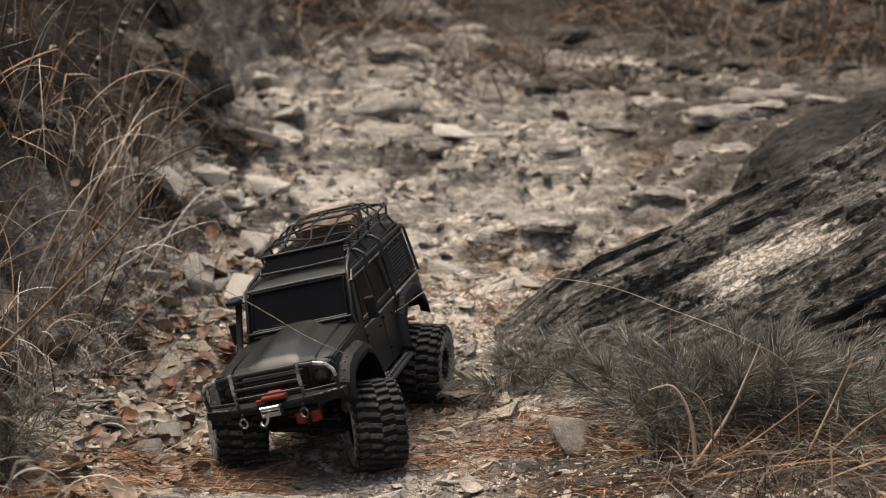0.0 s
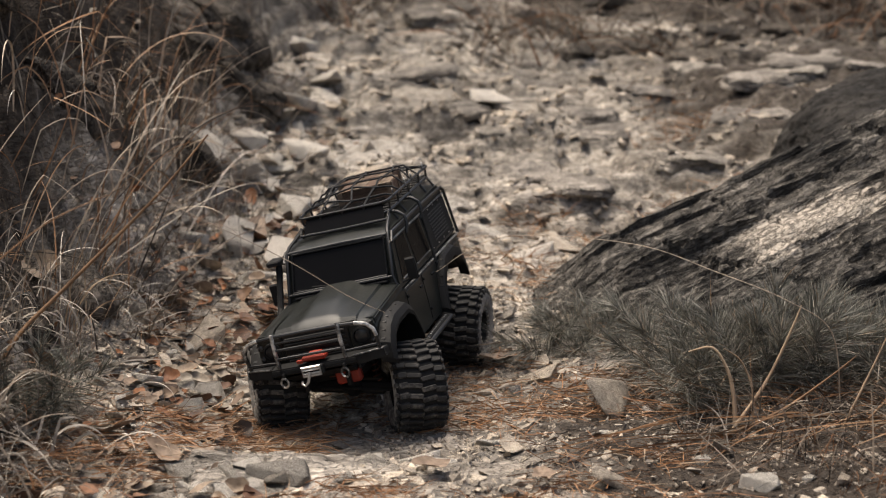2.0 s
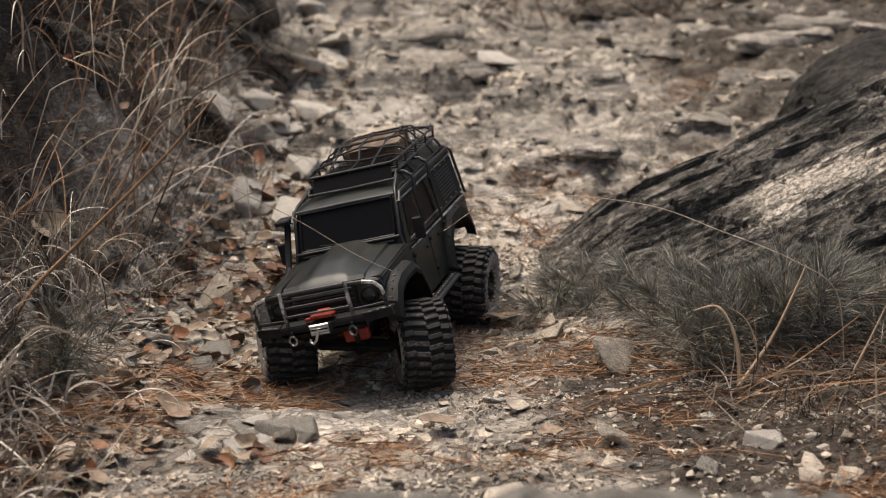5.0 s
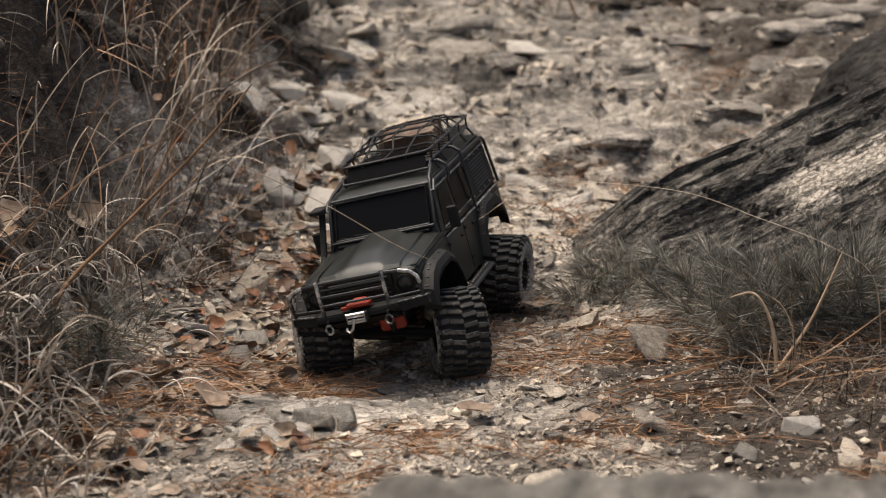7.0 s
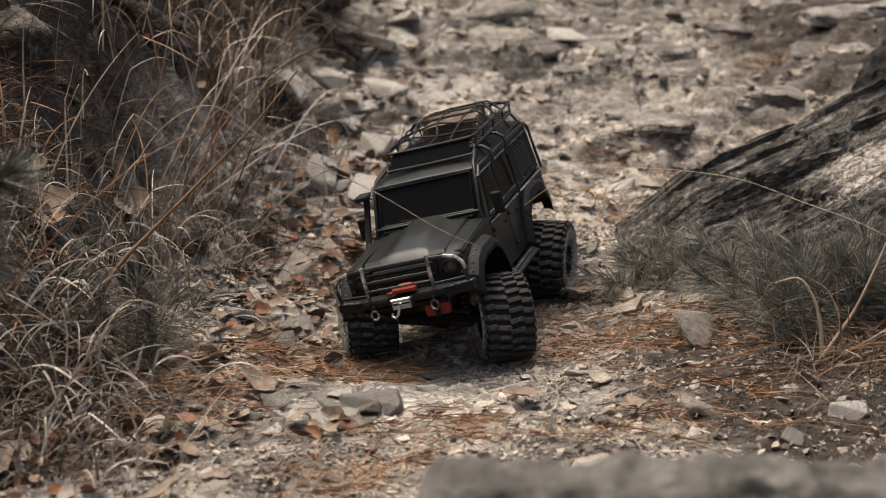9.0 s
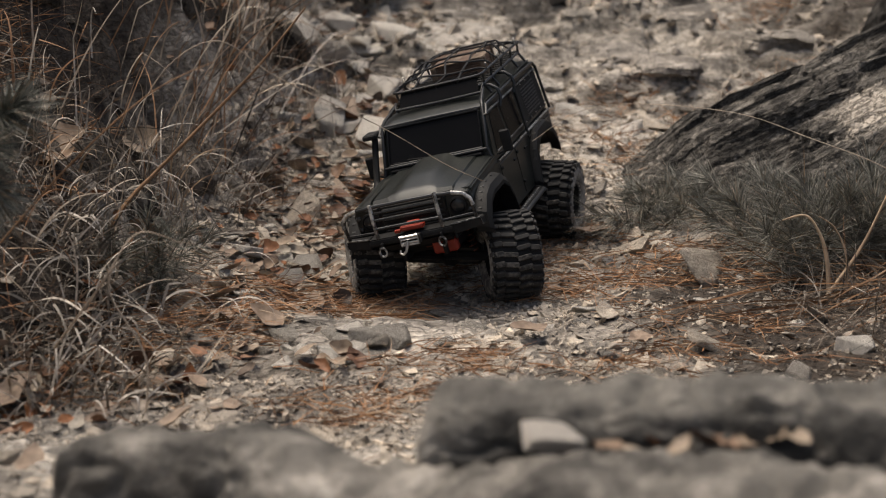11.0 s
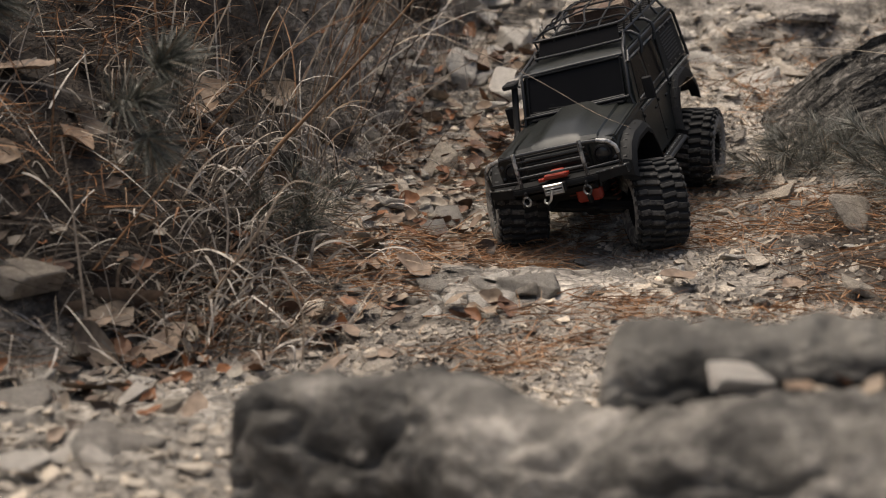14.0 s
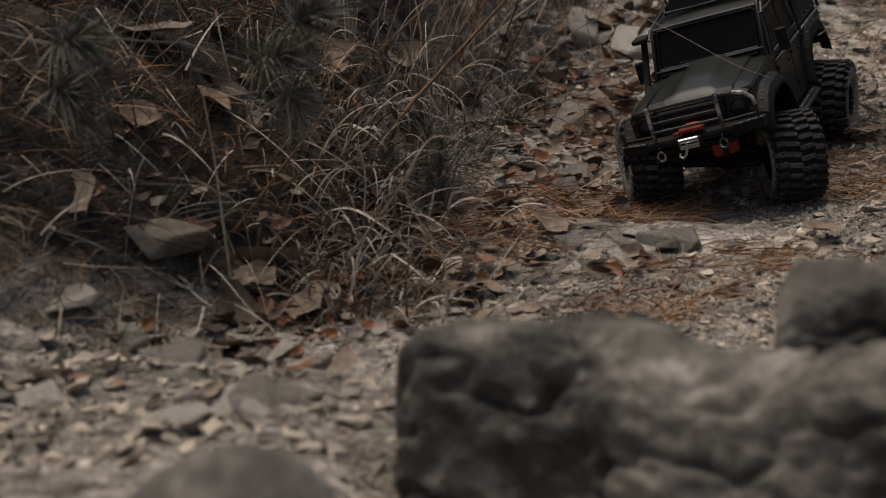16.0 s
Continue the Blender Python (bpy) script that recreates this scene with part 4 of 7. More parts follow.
def build_rubble():
    rs = np.random.RandomState(4)
    protos = [arrays_of(me) for me in SHARDS]
    places = []
    for proto in protos:
        n = 165
        x = rs.uniform(-0.75, 1.9, n)
        y = -0.8 + 3.9 * rs.uniform(0, 1, n) ** 1.1
        foot = x - bank_foot(y)
        q = np.array(CAR.inverted())
        cx, cy = q[0, 0] * x + q[0, 1] * y + q[0, 3], q[1, 0] * x + q[1, 1] * y + q[1, 3]
        keep = (rs.uniform(0, 1, n) > 0.9 * np.clip((y - 0.9) / 0.4, 0, 1) * np.clip((foot - 0.15) / 0.15, 0, 1)) & (soil_share(x, y) < rs.uniform(0.15, 1.0, n)) & (foot > -0.03) & (fbm(x * 5, y * 5, 2.0, 2, 78) + rs.uniform(-0.12, 0.12, n) + 0.2 * np.exp(-((foot - 0.08) / 0.15) ** 2) > 0.03) & ~((abs(cx) < 0.25) & (abs(cy) < 0.14))
        x, y = x[keep], y[keep]
        n = len(x)
        s = np.exp(rs.normal(math.log(0.024), 0.5, n)) * (1 + 0.3 * np.maximum(y, 0))
        z = ground_h(x, y) + (0.04 - 0.16 * np.clip((y - 0.9) / 0.4, 0, 1)) * s
        far = np.clip((y - 0.9) / 0.6, 0, 1)
        places.append(turned(rs.normal(0, 0.25, n) * (1 - 0.6 * far) + 0.12 * far, rs.normal(0, 0.25, n) * (1 - 0.6 * far), rs.uniform(0, 6.28, n), s * rs.uniform(0.8, 1.6, n), s, s * (0.8 - 0.4 * far), np.stack((x, y, z), 1)))
    scatter("rubble", protos, places, M_CHIPS, "broken angular rubble of pale and grey stone", "rubble")


build_rubble()


# ---- dry grass ----
def blades(name, base, way, length, width, droop, material, label, category, seed, segs=6, side=0.0):
    """Thin bent blades in one mesh; base and way are (n, 3)."""
    rs = np.random.RandomState(seed)
    n = len(base)
    t = np.linspace(0, 1, segs + 1)
    way = way / np.linalg.norm(way, axis=1, keepdims=True)
    flat = np.stack((way[:, 0], way[:, 1], np.zeros(n)), 1)
    flat = flat / (np.linalg.norm(flat, axis=1, keepdims=True) + 1e-6)
    sway = np.stack((-flat[:, 1], flat[:, 0], np.zeros(n)), 1)
    bend = droop[:, None] * t[None] ** 2
    c = base[:, None] + length[:, None, None] * (way[:, None] * (t[None, :, None]) + flat[:, None] * (0.45 * bend)[..., None]
                                              - np.array([0, 0, 1.0]) * (0.75 * bend)[..., None]
                                              + sway[:, None] * (side * rs.normal(0, 1, (n, 1)) * t[None] ** 2)[..., None])
    turn = rs.uniform(0, math.pi, n)
    across = np.cos(turn)[:, None] * sway + np.sin(turn)[:, None] * np.cross(way, sway)
    w = width[:, None] * (1 - 0.85 * t[None] ** 1.5)
    left, right = c - 0.5 * across[:, None] * w[..., None], c + 0.5 * across[:, None] * w[..., None]
    v = np.stack((left, right), 2).reshape(-1, 3)
    k = np.arange(segs) * 2
    f = np.stack((k, k + 1, k + 3, k + 2), 1)[None] + (np.arange(n) * 2 * (segs + 1))[:, None, None]
    me = big_mesh(name, v, f.reshape(-1, 4), material, True)
    return tagged(new(name, me), label, category, kind="stuff")


def grass_field():
    rs = np.random.RandomState(8)
    # fine stems scattered thinly over the dark soil
    n = 52
    ty = -0.15 + 2.2 * rs.uniform(0, 1, n) ** 1.1
    tx = bank_foot(ty) - 0.07 - 0.75 * rs.uniform(0, 1, n) ** 1.15
    per = rs.randint(4, 12, n)
    x = np.repeat(tx, per) + rs.normal(0, 0.02, per.sum())
    y = np.repeat(ty, per) + rs.normal(0, 0.02, per.sum())
    m = len(x)
    base = np.stack((x, y, ground_h(x, y) - 0.004), 1)
    lean = np.repeat(rs.normal(0, 0.22, n), per)
    way = np.stack((0.10 + rs.normal(0, 0.30, m) + lean, -0.08 + rs.normal(0, 0.30, m), rs.uniform(0.7, 1.2, m)), 1)
    blades("dry_grass", base, way, rs.uniform(0.08, 0.24, m), rs.uniform(0.0009, 0.0022, m), rs.uniform(0.0, 0.6, m), M_GRASS, "thin dry grass in straw and rust colours on the bank", "grass", 9, 8, 0.16)
    # matted withered straw under it
    n = 8000
    y = -0.5 + 3.0 * rs.uniform(0, 1, n) ** 1.2
    x = bank_foot(y) + 0.03 - 0.85 * rs.uniform(0, 1, n) ** 1.3
    keep = fbm(x * 5, y * 5, 4.0, 2, 74) > -0.10 + 0.15 * np.clip((y - 0.2) / 0.2, 0, 1)
    x, y = x[keep], y[keep]
    n = len(x)
    base = np.stack((x, y, ground_h(x, y) + rs.uniform(-0.004, 0.03, n)), 1)
    way = np.stack((rs.normal(0.15, 0.7, n), rs.normal(-0.1, 0.7, n), rs.normal(0.15, 0.35, n)), 1)
    blades("withered_straw", base, way, rs.uniform(0.03, 0.11, n), rs.uniform(0.0010, 0.0026, n), rs.uniform(-0.4, 0.9, n), M_STRAW, "matted grey withered straw lying over the bank", "straw", 10, 5, 0.3)
    n = 380
    y = rs.uniform(-0.42, 0.45, n)
    x = bank_foot(y) + 0.04 - 0.36 * rs.uniform(0, 1, n) ** 1.2
    base = np.stack((x, y, ground_h(x, y) + rs.uniform(-0.002, 0.035, n)), 1)
    way = np.stack((rs.normal(0.1, 0.6, n), rs.normal(-0.2, 0.6, n), rs.normal(0.1, 0.4, n)), 1)
    blades("withered_straw", base, way, rs.uniform(0.04, 0.13, n), rs.uniform(0.0012, 0.0030, n), rs.uniform(-0.5, 1.1, n), M_GREY_STRAW, "thick pale grey straw hanging over the foot of the bank", "straw", 16, 7, 0.4)
    # a bundle of rusty grass fallen across the edge of the trail
    n = 34
    x, y = rs.normal(0.80, 0.12, n), rs.normal(0.10, 0.06, n)
    base = np.stack((x, y, ground_h(x, y) + 0.01), 1)
    way = np.stack((-0.9 + rs.normal(0, 0.3, n), -0.4 + rs.normal(0, 0.3, n), rs.uniform(0.02, 0.3, n)), 1)
    blades("rusty_grass", base, way, rs.uniform(0.10, 0.34, n), rs.uniform(0.0016, 0.0040, n), rs.uniform(0.0, 0.3, n), M_STALKS, "rusty dry grass fallen across the edge of the trail", "grass", 25, 8, 0.08)
    # straw and weeds round the small pine and along the outcrop
    n = 1700
    x, y = rs.normal(0.85, 0.22, n), rs.normal(0.12, 0.16, n)
    keep = (x > 0.55)
    x, y = x[keep], y[keep]
    n = len(x)
    base = np.stack((x, y, ground_h(x, y)), 1)
    way = np.stack((rs.normal(-0.1, 0.7, n), rs.normal(-0.1, 0.6, n), rs.uniform(0.05, 0.8, n)), 1)
    blades("withered_straw", base, way, rs.uniform(0.04, 0.15, n), rs.uniform(0.0008, 0.002, n), rs.uniform(0.0, 0.9, n), M_STRAW, "grey withered weeds along the foot of the outcrop", "weeds", 12, 6, 0.3)
    # rusty grass along the foot of the outcrop and in cracks of the slope
    n = 620
    k = rs.randint(0, 9, n)
    cx, cy = rs.uniform(0.35, 1.0, 9), rs.uniform(0.85, 1.9, 9)
    cx[:3], cy[:3] = (0.50, 0.44, 0.62), (0.78, 0.92, 1.05)
    x, y = cx[k] + rs.normal(0, 0.035, n), cy[k] + rs.normal(0, 0.03, n)
    base = np.stack((x, y, ground_h(x, y)), 1)
    way = np.stack((rs.normal(0, 0.7, n), rs.normal(-0.1, 0.6, n), rs.uniform(0.1, 0.7, n)), 1)
    blades("rusty_grass", base, way, rs.uniform(0.03, 0.09, n), rs.uniform(0.001, 0.0026, n), rs.uniform(0.0, 0.8, n), M_LITTER, "short rusty grass in cracks beside the outcrop", "grass", 41, 5, 0.2)
    # scrub and rusty grass far up the slope
    n = 11000
    y = rs.uniform(2.3, 4.4, n)
    x = rs.uniform(-0.9, 2.9, n)
    keep = fbm(x * 1.6, y * 1.3, 0.0, 3, 66) + 0.22 * (y - 2.75) + 0.06 * (x - 0.9) > 0.02
    x, y = x[keep], y[keep]
    n = len(x)
    base = np.stack((x, y, ground_h(x, y)), 1)
    way = np.stack((rs.normal(0, 0.5, n), rs.normal(-0.2, 0.5, n), rs.uniform(0.4, 1.1, n)), 1)
    blades("scrub", base, way, rs.uniform(0.10, 0.34, n), rs.uniform(0.002, 0.006, n), rs.uniform(0.1, 0.9, n), M_STRAW, "dark dry scrub up the slope", "scrub", 13, 5, 0.2)
    n = 1600
    y, x = rs.uniform(2.2, 3.6, n), rs.uniform(0.9, 2.4, n)
    keep = fbm(x * 2.6, y * 2.3, 4.0, 3, 67) > 0.07
    x, y = x[keep], y[keep]
    n = len(x)
    base = np.stack((x, y, ground_h(x, y)), 1)
    way = np.stack((rs.normal(0, 0.6, n), rs.normal(-0.2, 0.6, n), rs.uniform(0.1, 0.7, n)), 1)
    blades("rusty_grass", base, way, rs.uniform(0.06, 0.2, n), rs.uniform(0.003, 0.007, n), rs.uniform(0.1, 0.9, n), M_LITTER, "rust-coloured dry grass among the far rocks", "grass", 14, 5, 0.2)


grass_field()


def curls(base, heading, lift, bend, length, width, rs, segs=16, drift=0.35):
    """Ribbons that rise, arch over and curl at their tips: corners and faces."""
    n = len(base)
    t = np.linspace(0, 1, segs + 1)[None]
    power = np.exp(rs.normal(0.75, 0.45, (n, 1)))
    ang = lift[:, None] - bend[:, None] * t ** power
    kink = rs.uniform(0.3, 0.85, (n, 1))
    ang = ang - (t > kink) * np.where(rs.uniform(0, 1, (n, 1)) < 0.3, rs.normal(0.9, 0.5, (n, 1)), 0.0)
    head = heading[:, None] + drift * rs.normal(0, 1, (n, 1)) * t + 0.12 * rs.normal(0, 1, (n, 1)) * np.sin(7 * t + rs.uniform(0, 6, (n, 1)))
    d = np.stack((np.cos(ang) * np.cos(head), np.cos(ang) * np.sin(head), np.sin(ang)), -1)
    step = d[:, :-1] * (length / segs)[:, None, None]
    c = base[:, None] + np.concatenate((np.zeros((n, 1, 3)), np.cumsum(step, 1)), 1)
    flat = np.stack((-np.sin(head), np.cos(head), np.zeros_like(head)), -1)
    twist = rs.uniform(-0.9, 0.9, (n, 1)) + rs.normal(0, 0.9, (n, 1)) * t
    across = np.cos(twist)[..., None] * flat + np.sin(twist)[..., None] * np.cross(d, flat)
    w = width[:, None] * (1 - 0.92 * t ** 2.2) * (0.6 + 0.4 * np.minimum(t / 0.15, 1))
    v = np.stack((c - 0.5 * across * w[..., None], c + 0.5 * across * w[..., None]), 2).reshape(-1, 3)
    k = np.arange(segs) * 2
    f = np.stack((k, k + 1, k + 3, k + 2), 1)[None] + (np.arange(n) * 2 * (segs + 1))[:, None, None]
    return v, f.reshape(-1, 4)


def tussock(x, y, count, size, spread, toward, fan, lift, bend, width, material, label, seed):
    """A tuft of grass from one root. toward: heading of most blades in degrees; fan: how far they spread from it."""
    rs = np.random.RandomState(seed)
    bx, by = x + rs.normal(0, spread, count), y + rs.normal(0, spread, count)
    base = np.stack((bx, by, ground_h(bx, by) - 0.006), 1)
    heading = radians(toward) + rs.normal(0, radians(fan), count)
    v, f = curls(base, heading, np.clip(rs.normal(lift, 0.22, count), 0.25, 1.55), np.abs(rs.normal(bend, 0.45 * bend + 0.1, count)), size * rs.uniform(0.3, 1.05, count), width * rs.uniform(0.5, 1.15, count), rs)
    o = np.array((x, y, float(ground_h(x, y))))
    ob = new("grass_tussock", big_mesh("grass_tussock", v - o, f, material, True))
    ob.location = o
    return tagged(ob, label, "grass", "tussocks along the trail", "stuff")


# x, y, blades, length, spread of the root, heading, fan, lift, bend, width
for k, (x, y, count, size, spread, toward, fan, lift, bend, width, mat, words) in enumerate((
    (-0.37, 0.36, 95, 0.21, 0.035, -60, 80, 1.25, 2.6, 0.0040, M_GREY_STRAW, "tussock of pale curling dry grass on the bank"),
    (-0.24, 0.56, 60, 0.15, 0.03, -50, 60, 0.9, 1.9, 0.0028, M_GREY_STRAW, "pale thin straw hanging down the foot of the bank"),
    (-0.26, 0.72, 60, 0.17, 0.035, -50, 60, 0.9, 1.8, 0.0028, M_GREY_STRAW, "pale thin straw hanging down the foot of the bank"),
    (-0.33, 0.42, 40, 0.27, 0.03, -20, 60, 1.3, 1.7, 0.0034, M_BLADE, "tussock of tan dry grass with curled tips"),
    (-0.29, 0.68, 28, 0.44, 0.03, 0, 40, 1.05, 0.8, 0.0038, M_GRASS, "tall rust and straw grass leaning over the trail"),
    (-0.31, 0.60, 14, 0.40, 0.02, -10, 35, 1.2, 1.5, 0.0034, M_BLADE, "tall straw-coloured grass with drooping tips"),
    (-0.33, 0.77, 22, 0.32, 0.035, -30, 70, 1.25, 1.6, 0.0036, M_BLADE, "curling tan grass on the steep bank"),
    (-0.38, 0.66, 14, 0.34, 0.04, -40, 70, 1.3, 1.5, 0.0036, M_BLADE, "upright pale curling grass on the steep bank"),
    (-0.43, 0.52, 10, 0.28, 0.04, -50, 80, 1.3, 1.9, 0.0036, M_BLADE, "curling tan grass among dark rocks"),
    (-0.48, 0.36, 12, 0.30, 0.03, -50, 60, 1.35, 1.2, 0.0034, M_GRASS, "upright tan grass among dark rocks"),
    (-0.24, 1.12, 36, 0.36, 0.04, 0, 45, 1.1, 1.1, 0.0036, M_GRASS, "rusty grass leaning out from the bank"),
    (-0.27, 0.98, 30, 0.34, 0.035, -15, 55, 1.15, 1.6, 0.0040, M_BLADE, "broad pale grass curling out from the bank"),
    (-0.20, 1.38, 30, 0.34, 0.05, -20, 60, 1.1, 1.2, 0.0036, M_GRASS, "rusty grass on the upper bank"),
    (-0.36, 1.02, 22, 0.42, 0.05, -30, 60, 1.25, 1.2, 0.0040, M_GRASS, "tall rusty grass high on the bank"),
    (-0.45, 0.80, 16, 0.40, 0.05, -40, 60, 1.25, 1.4, 0.0040, M_BLADE, "tall pale grass high on the bank"),
    (-0.12, 1.18, 60, 0.17, 0.06, -60, 90, 1.2, 0.5, 0.0024, M_STRAW, "tangle of thin dark twiggy weeds on the bank"),
    (-0.17, 1.02, 60, 0.17, 0.06, -60, 90, 1.2, 0.5, 0.0024, M_GREY_STRAW, "tangle of thin grey twiggy weeds under the bank"),
    (-0.07, 1.90, 50, 0.24, 0.08, -70, 90, 1.2, 0.5, 0.0026, M_STRAW, "dark thin weeds on the upper bank"),
    (-0.20, 0.80, 55, 0.15, 0.045, -60, 90, 1.2, 0.6, 0.0018, M_GREY_STRAW, "tangle of thin grey weeds at the foot of the bank"),
    (-0.22, 0.64, 55, 0.13, 0.05, -60, 90, 1.1, 0.8, 0.0017, M_STRAW, "tangle of thin dark weeds at the foot of the bank"),
    (-0.36, 0.09, 55, 0.17, 0.04, -70, 70, 0.9, 1.9, 0.0034, M_GREY_STRAW, "drooping grey straw at the foot of the bank"),
    (-0.35, -0.02, 60, 0.17, 0.04, -60, 70, 0.8, 1.8, 0.0040, M_GREY_STRAW, "drooping grey straw at the foot of the bank"),
    (-0.37, -0.11, 42, 0.17, 0.04, -60, 70, 0.8, 1.9, 0.0050, M_GREY_STRAW, "broad grey blades drooping over the foot of the bank"),
    (-0.33, 0.04, 45, 0.15, 0.04, -50, 70, 0.9, 1.8, 0.0040, M_GREY_STRAW, "pale broad straw hanging over the trail"),
    (-0.39, -0.19, 45, 0.15, 0.045, -60, 70, 0.8, 1.8, 0.0044, M_GREY_STRAW, "pale broad straw at the edge of the bank"),
    (-0.42, 0.04, 45, 0.18, 0.05, -60, 80, 1.0, 1.6, 0.0034, M_GREY_STRAW, "grey tangled straw on the bank"),
    (-0.34, -0.21, 55, 0.15, 0.035, -50, 60, 0.8, 1.6, 0.0040, M_GREY_STRAW, "thick grey straw slumped over the edge of the trail"),
    (-0.285, -0.25, 40, 0.12, 0.03, -50, 60, 0.7, 1.5, 0.0038, M_GREY_STRAW, "grey straw lying out over the trail"),
    (-0.39, -0.26, 40, 0.12, 0.035, -60, 70, 0.7, 1.6, 0.0036, M_STRAW, "dark straw slumped over the edge of the trail"),
    (-0.30, -0.15, 50, 0.14, 0.035, -45, 60, 0.8, 1.6, 0.0036, M_STRAW, "dark tangled straw at the edge of the trail"),
    (-0.27, -0.19, 36, 0.12, 0.03, -40, 60, 0.8, 1.5, 0.0036, M_BLADE, "pale curled straw at the edge of the trail"),
    (-0.44, -0.02, 36, 0.16, 0.04, -70, 80, 0.9, 1.8, 0.0036, M_STRAW, "matted dark straw on the bank"),
    (-0.43, 0.18, 45, 0.20, 0.04, -60, 80, 1.1, 2.2, 0.0030, M_BLADE, "tan curling grass on the bank"),
    (-0.52, 0.12, 36, 0.22, 0.05, -60, 80, 1.1, 1.8, 0.0030, M_STRAW, "dark withered grass on the bank"),
    (-0.30, 0.24, 40, 0.13, 0.04, -50, 80, 1.0, 1.8, 0.0026, M_GREY_STRAW, "low pale tuft at the foot of the bank"),
    (-0.55, -0.26, 16, 0.17, 0.06, -80, 90, 1.1, 1.6, 0.0026, M_GREY_STRAW, "loose pale blades over dead leaves"),
    (-0.66, -0.22, 16, 0.20, 0.06, -80, 90, 1.1, 1.4, 0.0028, M_STRAW, "loose dark blades over dead leaves"),
    (0.70, 0.00, 34, 0.13, 0.03, -120, 90, 1.1, 1.0, 0.0024, M_STRAW, "dark withered weeds at the outer edge of the trail"),
    (0.74, -0.10, 34, 0.13, 0.03, -120, 90, 1.1, 1.1, 0.0024, M_STRAW, "dark withered weeds at the outer edge of the trail"),
    (0.66, 0.10, 30, 0.12, 0.03, -120, 90, 1.1, 1.0, 0.0022, M_GREY_STRAW, "grey withered weeds beside a small pine"),
    (-0.46, -0.24, 30, 0.12, 0.05, -80, 90, 0.7, 1.6, 0.0022, M_GREY_STRAW, "low grey straw at the edge of the bank"),
)):
    tussock(x, y, count, size, spread, toward, fan, lift, bend, width, mat, words, 500 + k)


def stem(points, r, material, label, name="dry_stalk", n=6):
    """One long stalk that bends through a few points."""
    pts = [Vector(p) for p in points]
    fine = []
    for i in range(len(pts) - 1):
        p0, p1, p2, p3 = pts[max(i - 1, 0)], pts[i], pts[i + 1], pts[min(i + 2, len(pts) - 1)]
        for k in range(8):
            t = k / 8
            fine.append(0.5 * (2 * p1 + (p2 - p0) * t + (2 * p0 - 5 * p1 + 4 * p2 - p3) * t * t + (3 * p1 - p0 - 3 * p2 + p3) * t ** 3))
    fine.append(pts[-1])
    g = Geo().tube(fine, r, n, taper=lambda t: 1 - 0.7 * t)
    return tagged(new(name, mesh_of(name, g, material, 60)), label, "stalk")


# ---- fallen needles and leaves ----
def build_litter():
    rs = np.random.RandomState(21)
    n = 50000
    x = rs.uniform(-0.8, 1.3, n)
    y = -0.75 + 1.9 * rs.uniform(0, 1, n)
    streak = fbm(x * 4.5, y * 7.0, 0.0, 3, 88) + 0.28 * np.exp(-(((y - 0.22 + 0.2 * (x - 0.3)) / 0.12) ** 2)) * (x > -0.1) - 0.05 * np.clip((x - 0.4) / 0.2, 0, 1) * np.clip((0.12 - y) / 0.1, 0, 1) - 0.10 * np.clip((y - 0.5) / 0.4, 0, 1) - 0.2 * np.clip((bank_foot(y) + 0.05 - x) / 0.1, 0, 1) - 0.05 * np.clip((0.1 - x) / 0.15, 0, 1) - 0.16 * np.clip((-0.2 - y) / 0.15, 0, 1) + 0.24 * np.exp(-((y + 0.10) / 0.13) ** 2 - ((x - bank_foot(y) - 0.14) / 0.12) ** 2)
    keep = (streak + rs.uniform(-0.1, 0.1, n) > 0.075) & (rs.uniform(0, 1, n) < np.clip((1.25 - x) / 0.5, 0, 1) * np.clip((y + 0.78) / 0.2, 0, 1))
    x, y = x[keep], y[keep]
    n = len(x)
    base = np.stack((x, y, ground_h(x, y) + rs.uniform(0.003, 0.014, n)), 1)
    w = rs.normal(0.3, 0.9, n)
    way = np.stack((np.cos(w), np.sin(w), rs.normal(0.03, 0.14, n)), 1)
    blades("fallen_needles", base, way, rs.uniform(0.025, 0.075, n), rs.uniform(0.0010, 0.0019, n), rs.uniform(0.0, 0.25, n), M_LITTER, "rust-orange fallen pine needles in drifts on the trail", "needles", 22, 3, 0.12)


def bank_litter():
    rs = np.random.RandomState(26)
    n = 2600
    y = rs.uniform(-0.42, 0.5, n)
    x = bank_foot(y) - 0.10 - 0.42 * rs.uniform(0, 1, n) ** 1.1
    keep = fbm(x * 8, y * 8, 3.0, 2, 89) + rs.uniform(-0.1, 0.1, n) > 0.0
    x, y = x[keep], y[keep]
    n = len(x)
    base = np.stack((x, y, ground_h(x, y) + rs.uniform(0.0, 0.03, n)), 1)
    w = rs.uniform(0, 6.28, n)
    way = np.stack((np.cos(w), np.sin(w), rs.normal(0.0, 0.35, n)), 1)
    blades("fallen_needles", base, way, rs.uniform(0.03, 0.08, n), rs.uniform(0.0012, 0.0022, n), rs.uniform(0.0, 0.3, n), M_LITTER, "rust-brown fallen pine needles caught in the bank", "needles", 27, 3, 0.15)


bank_litter()


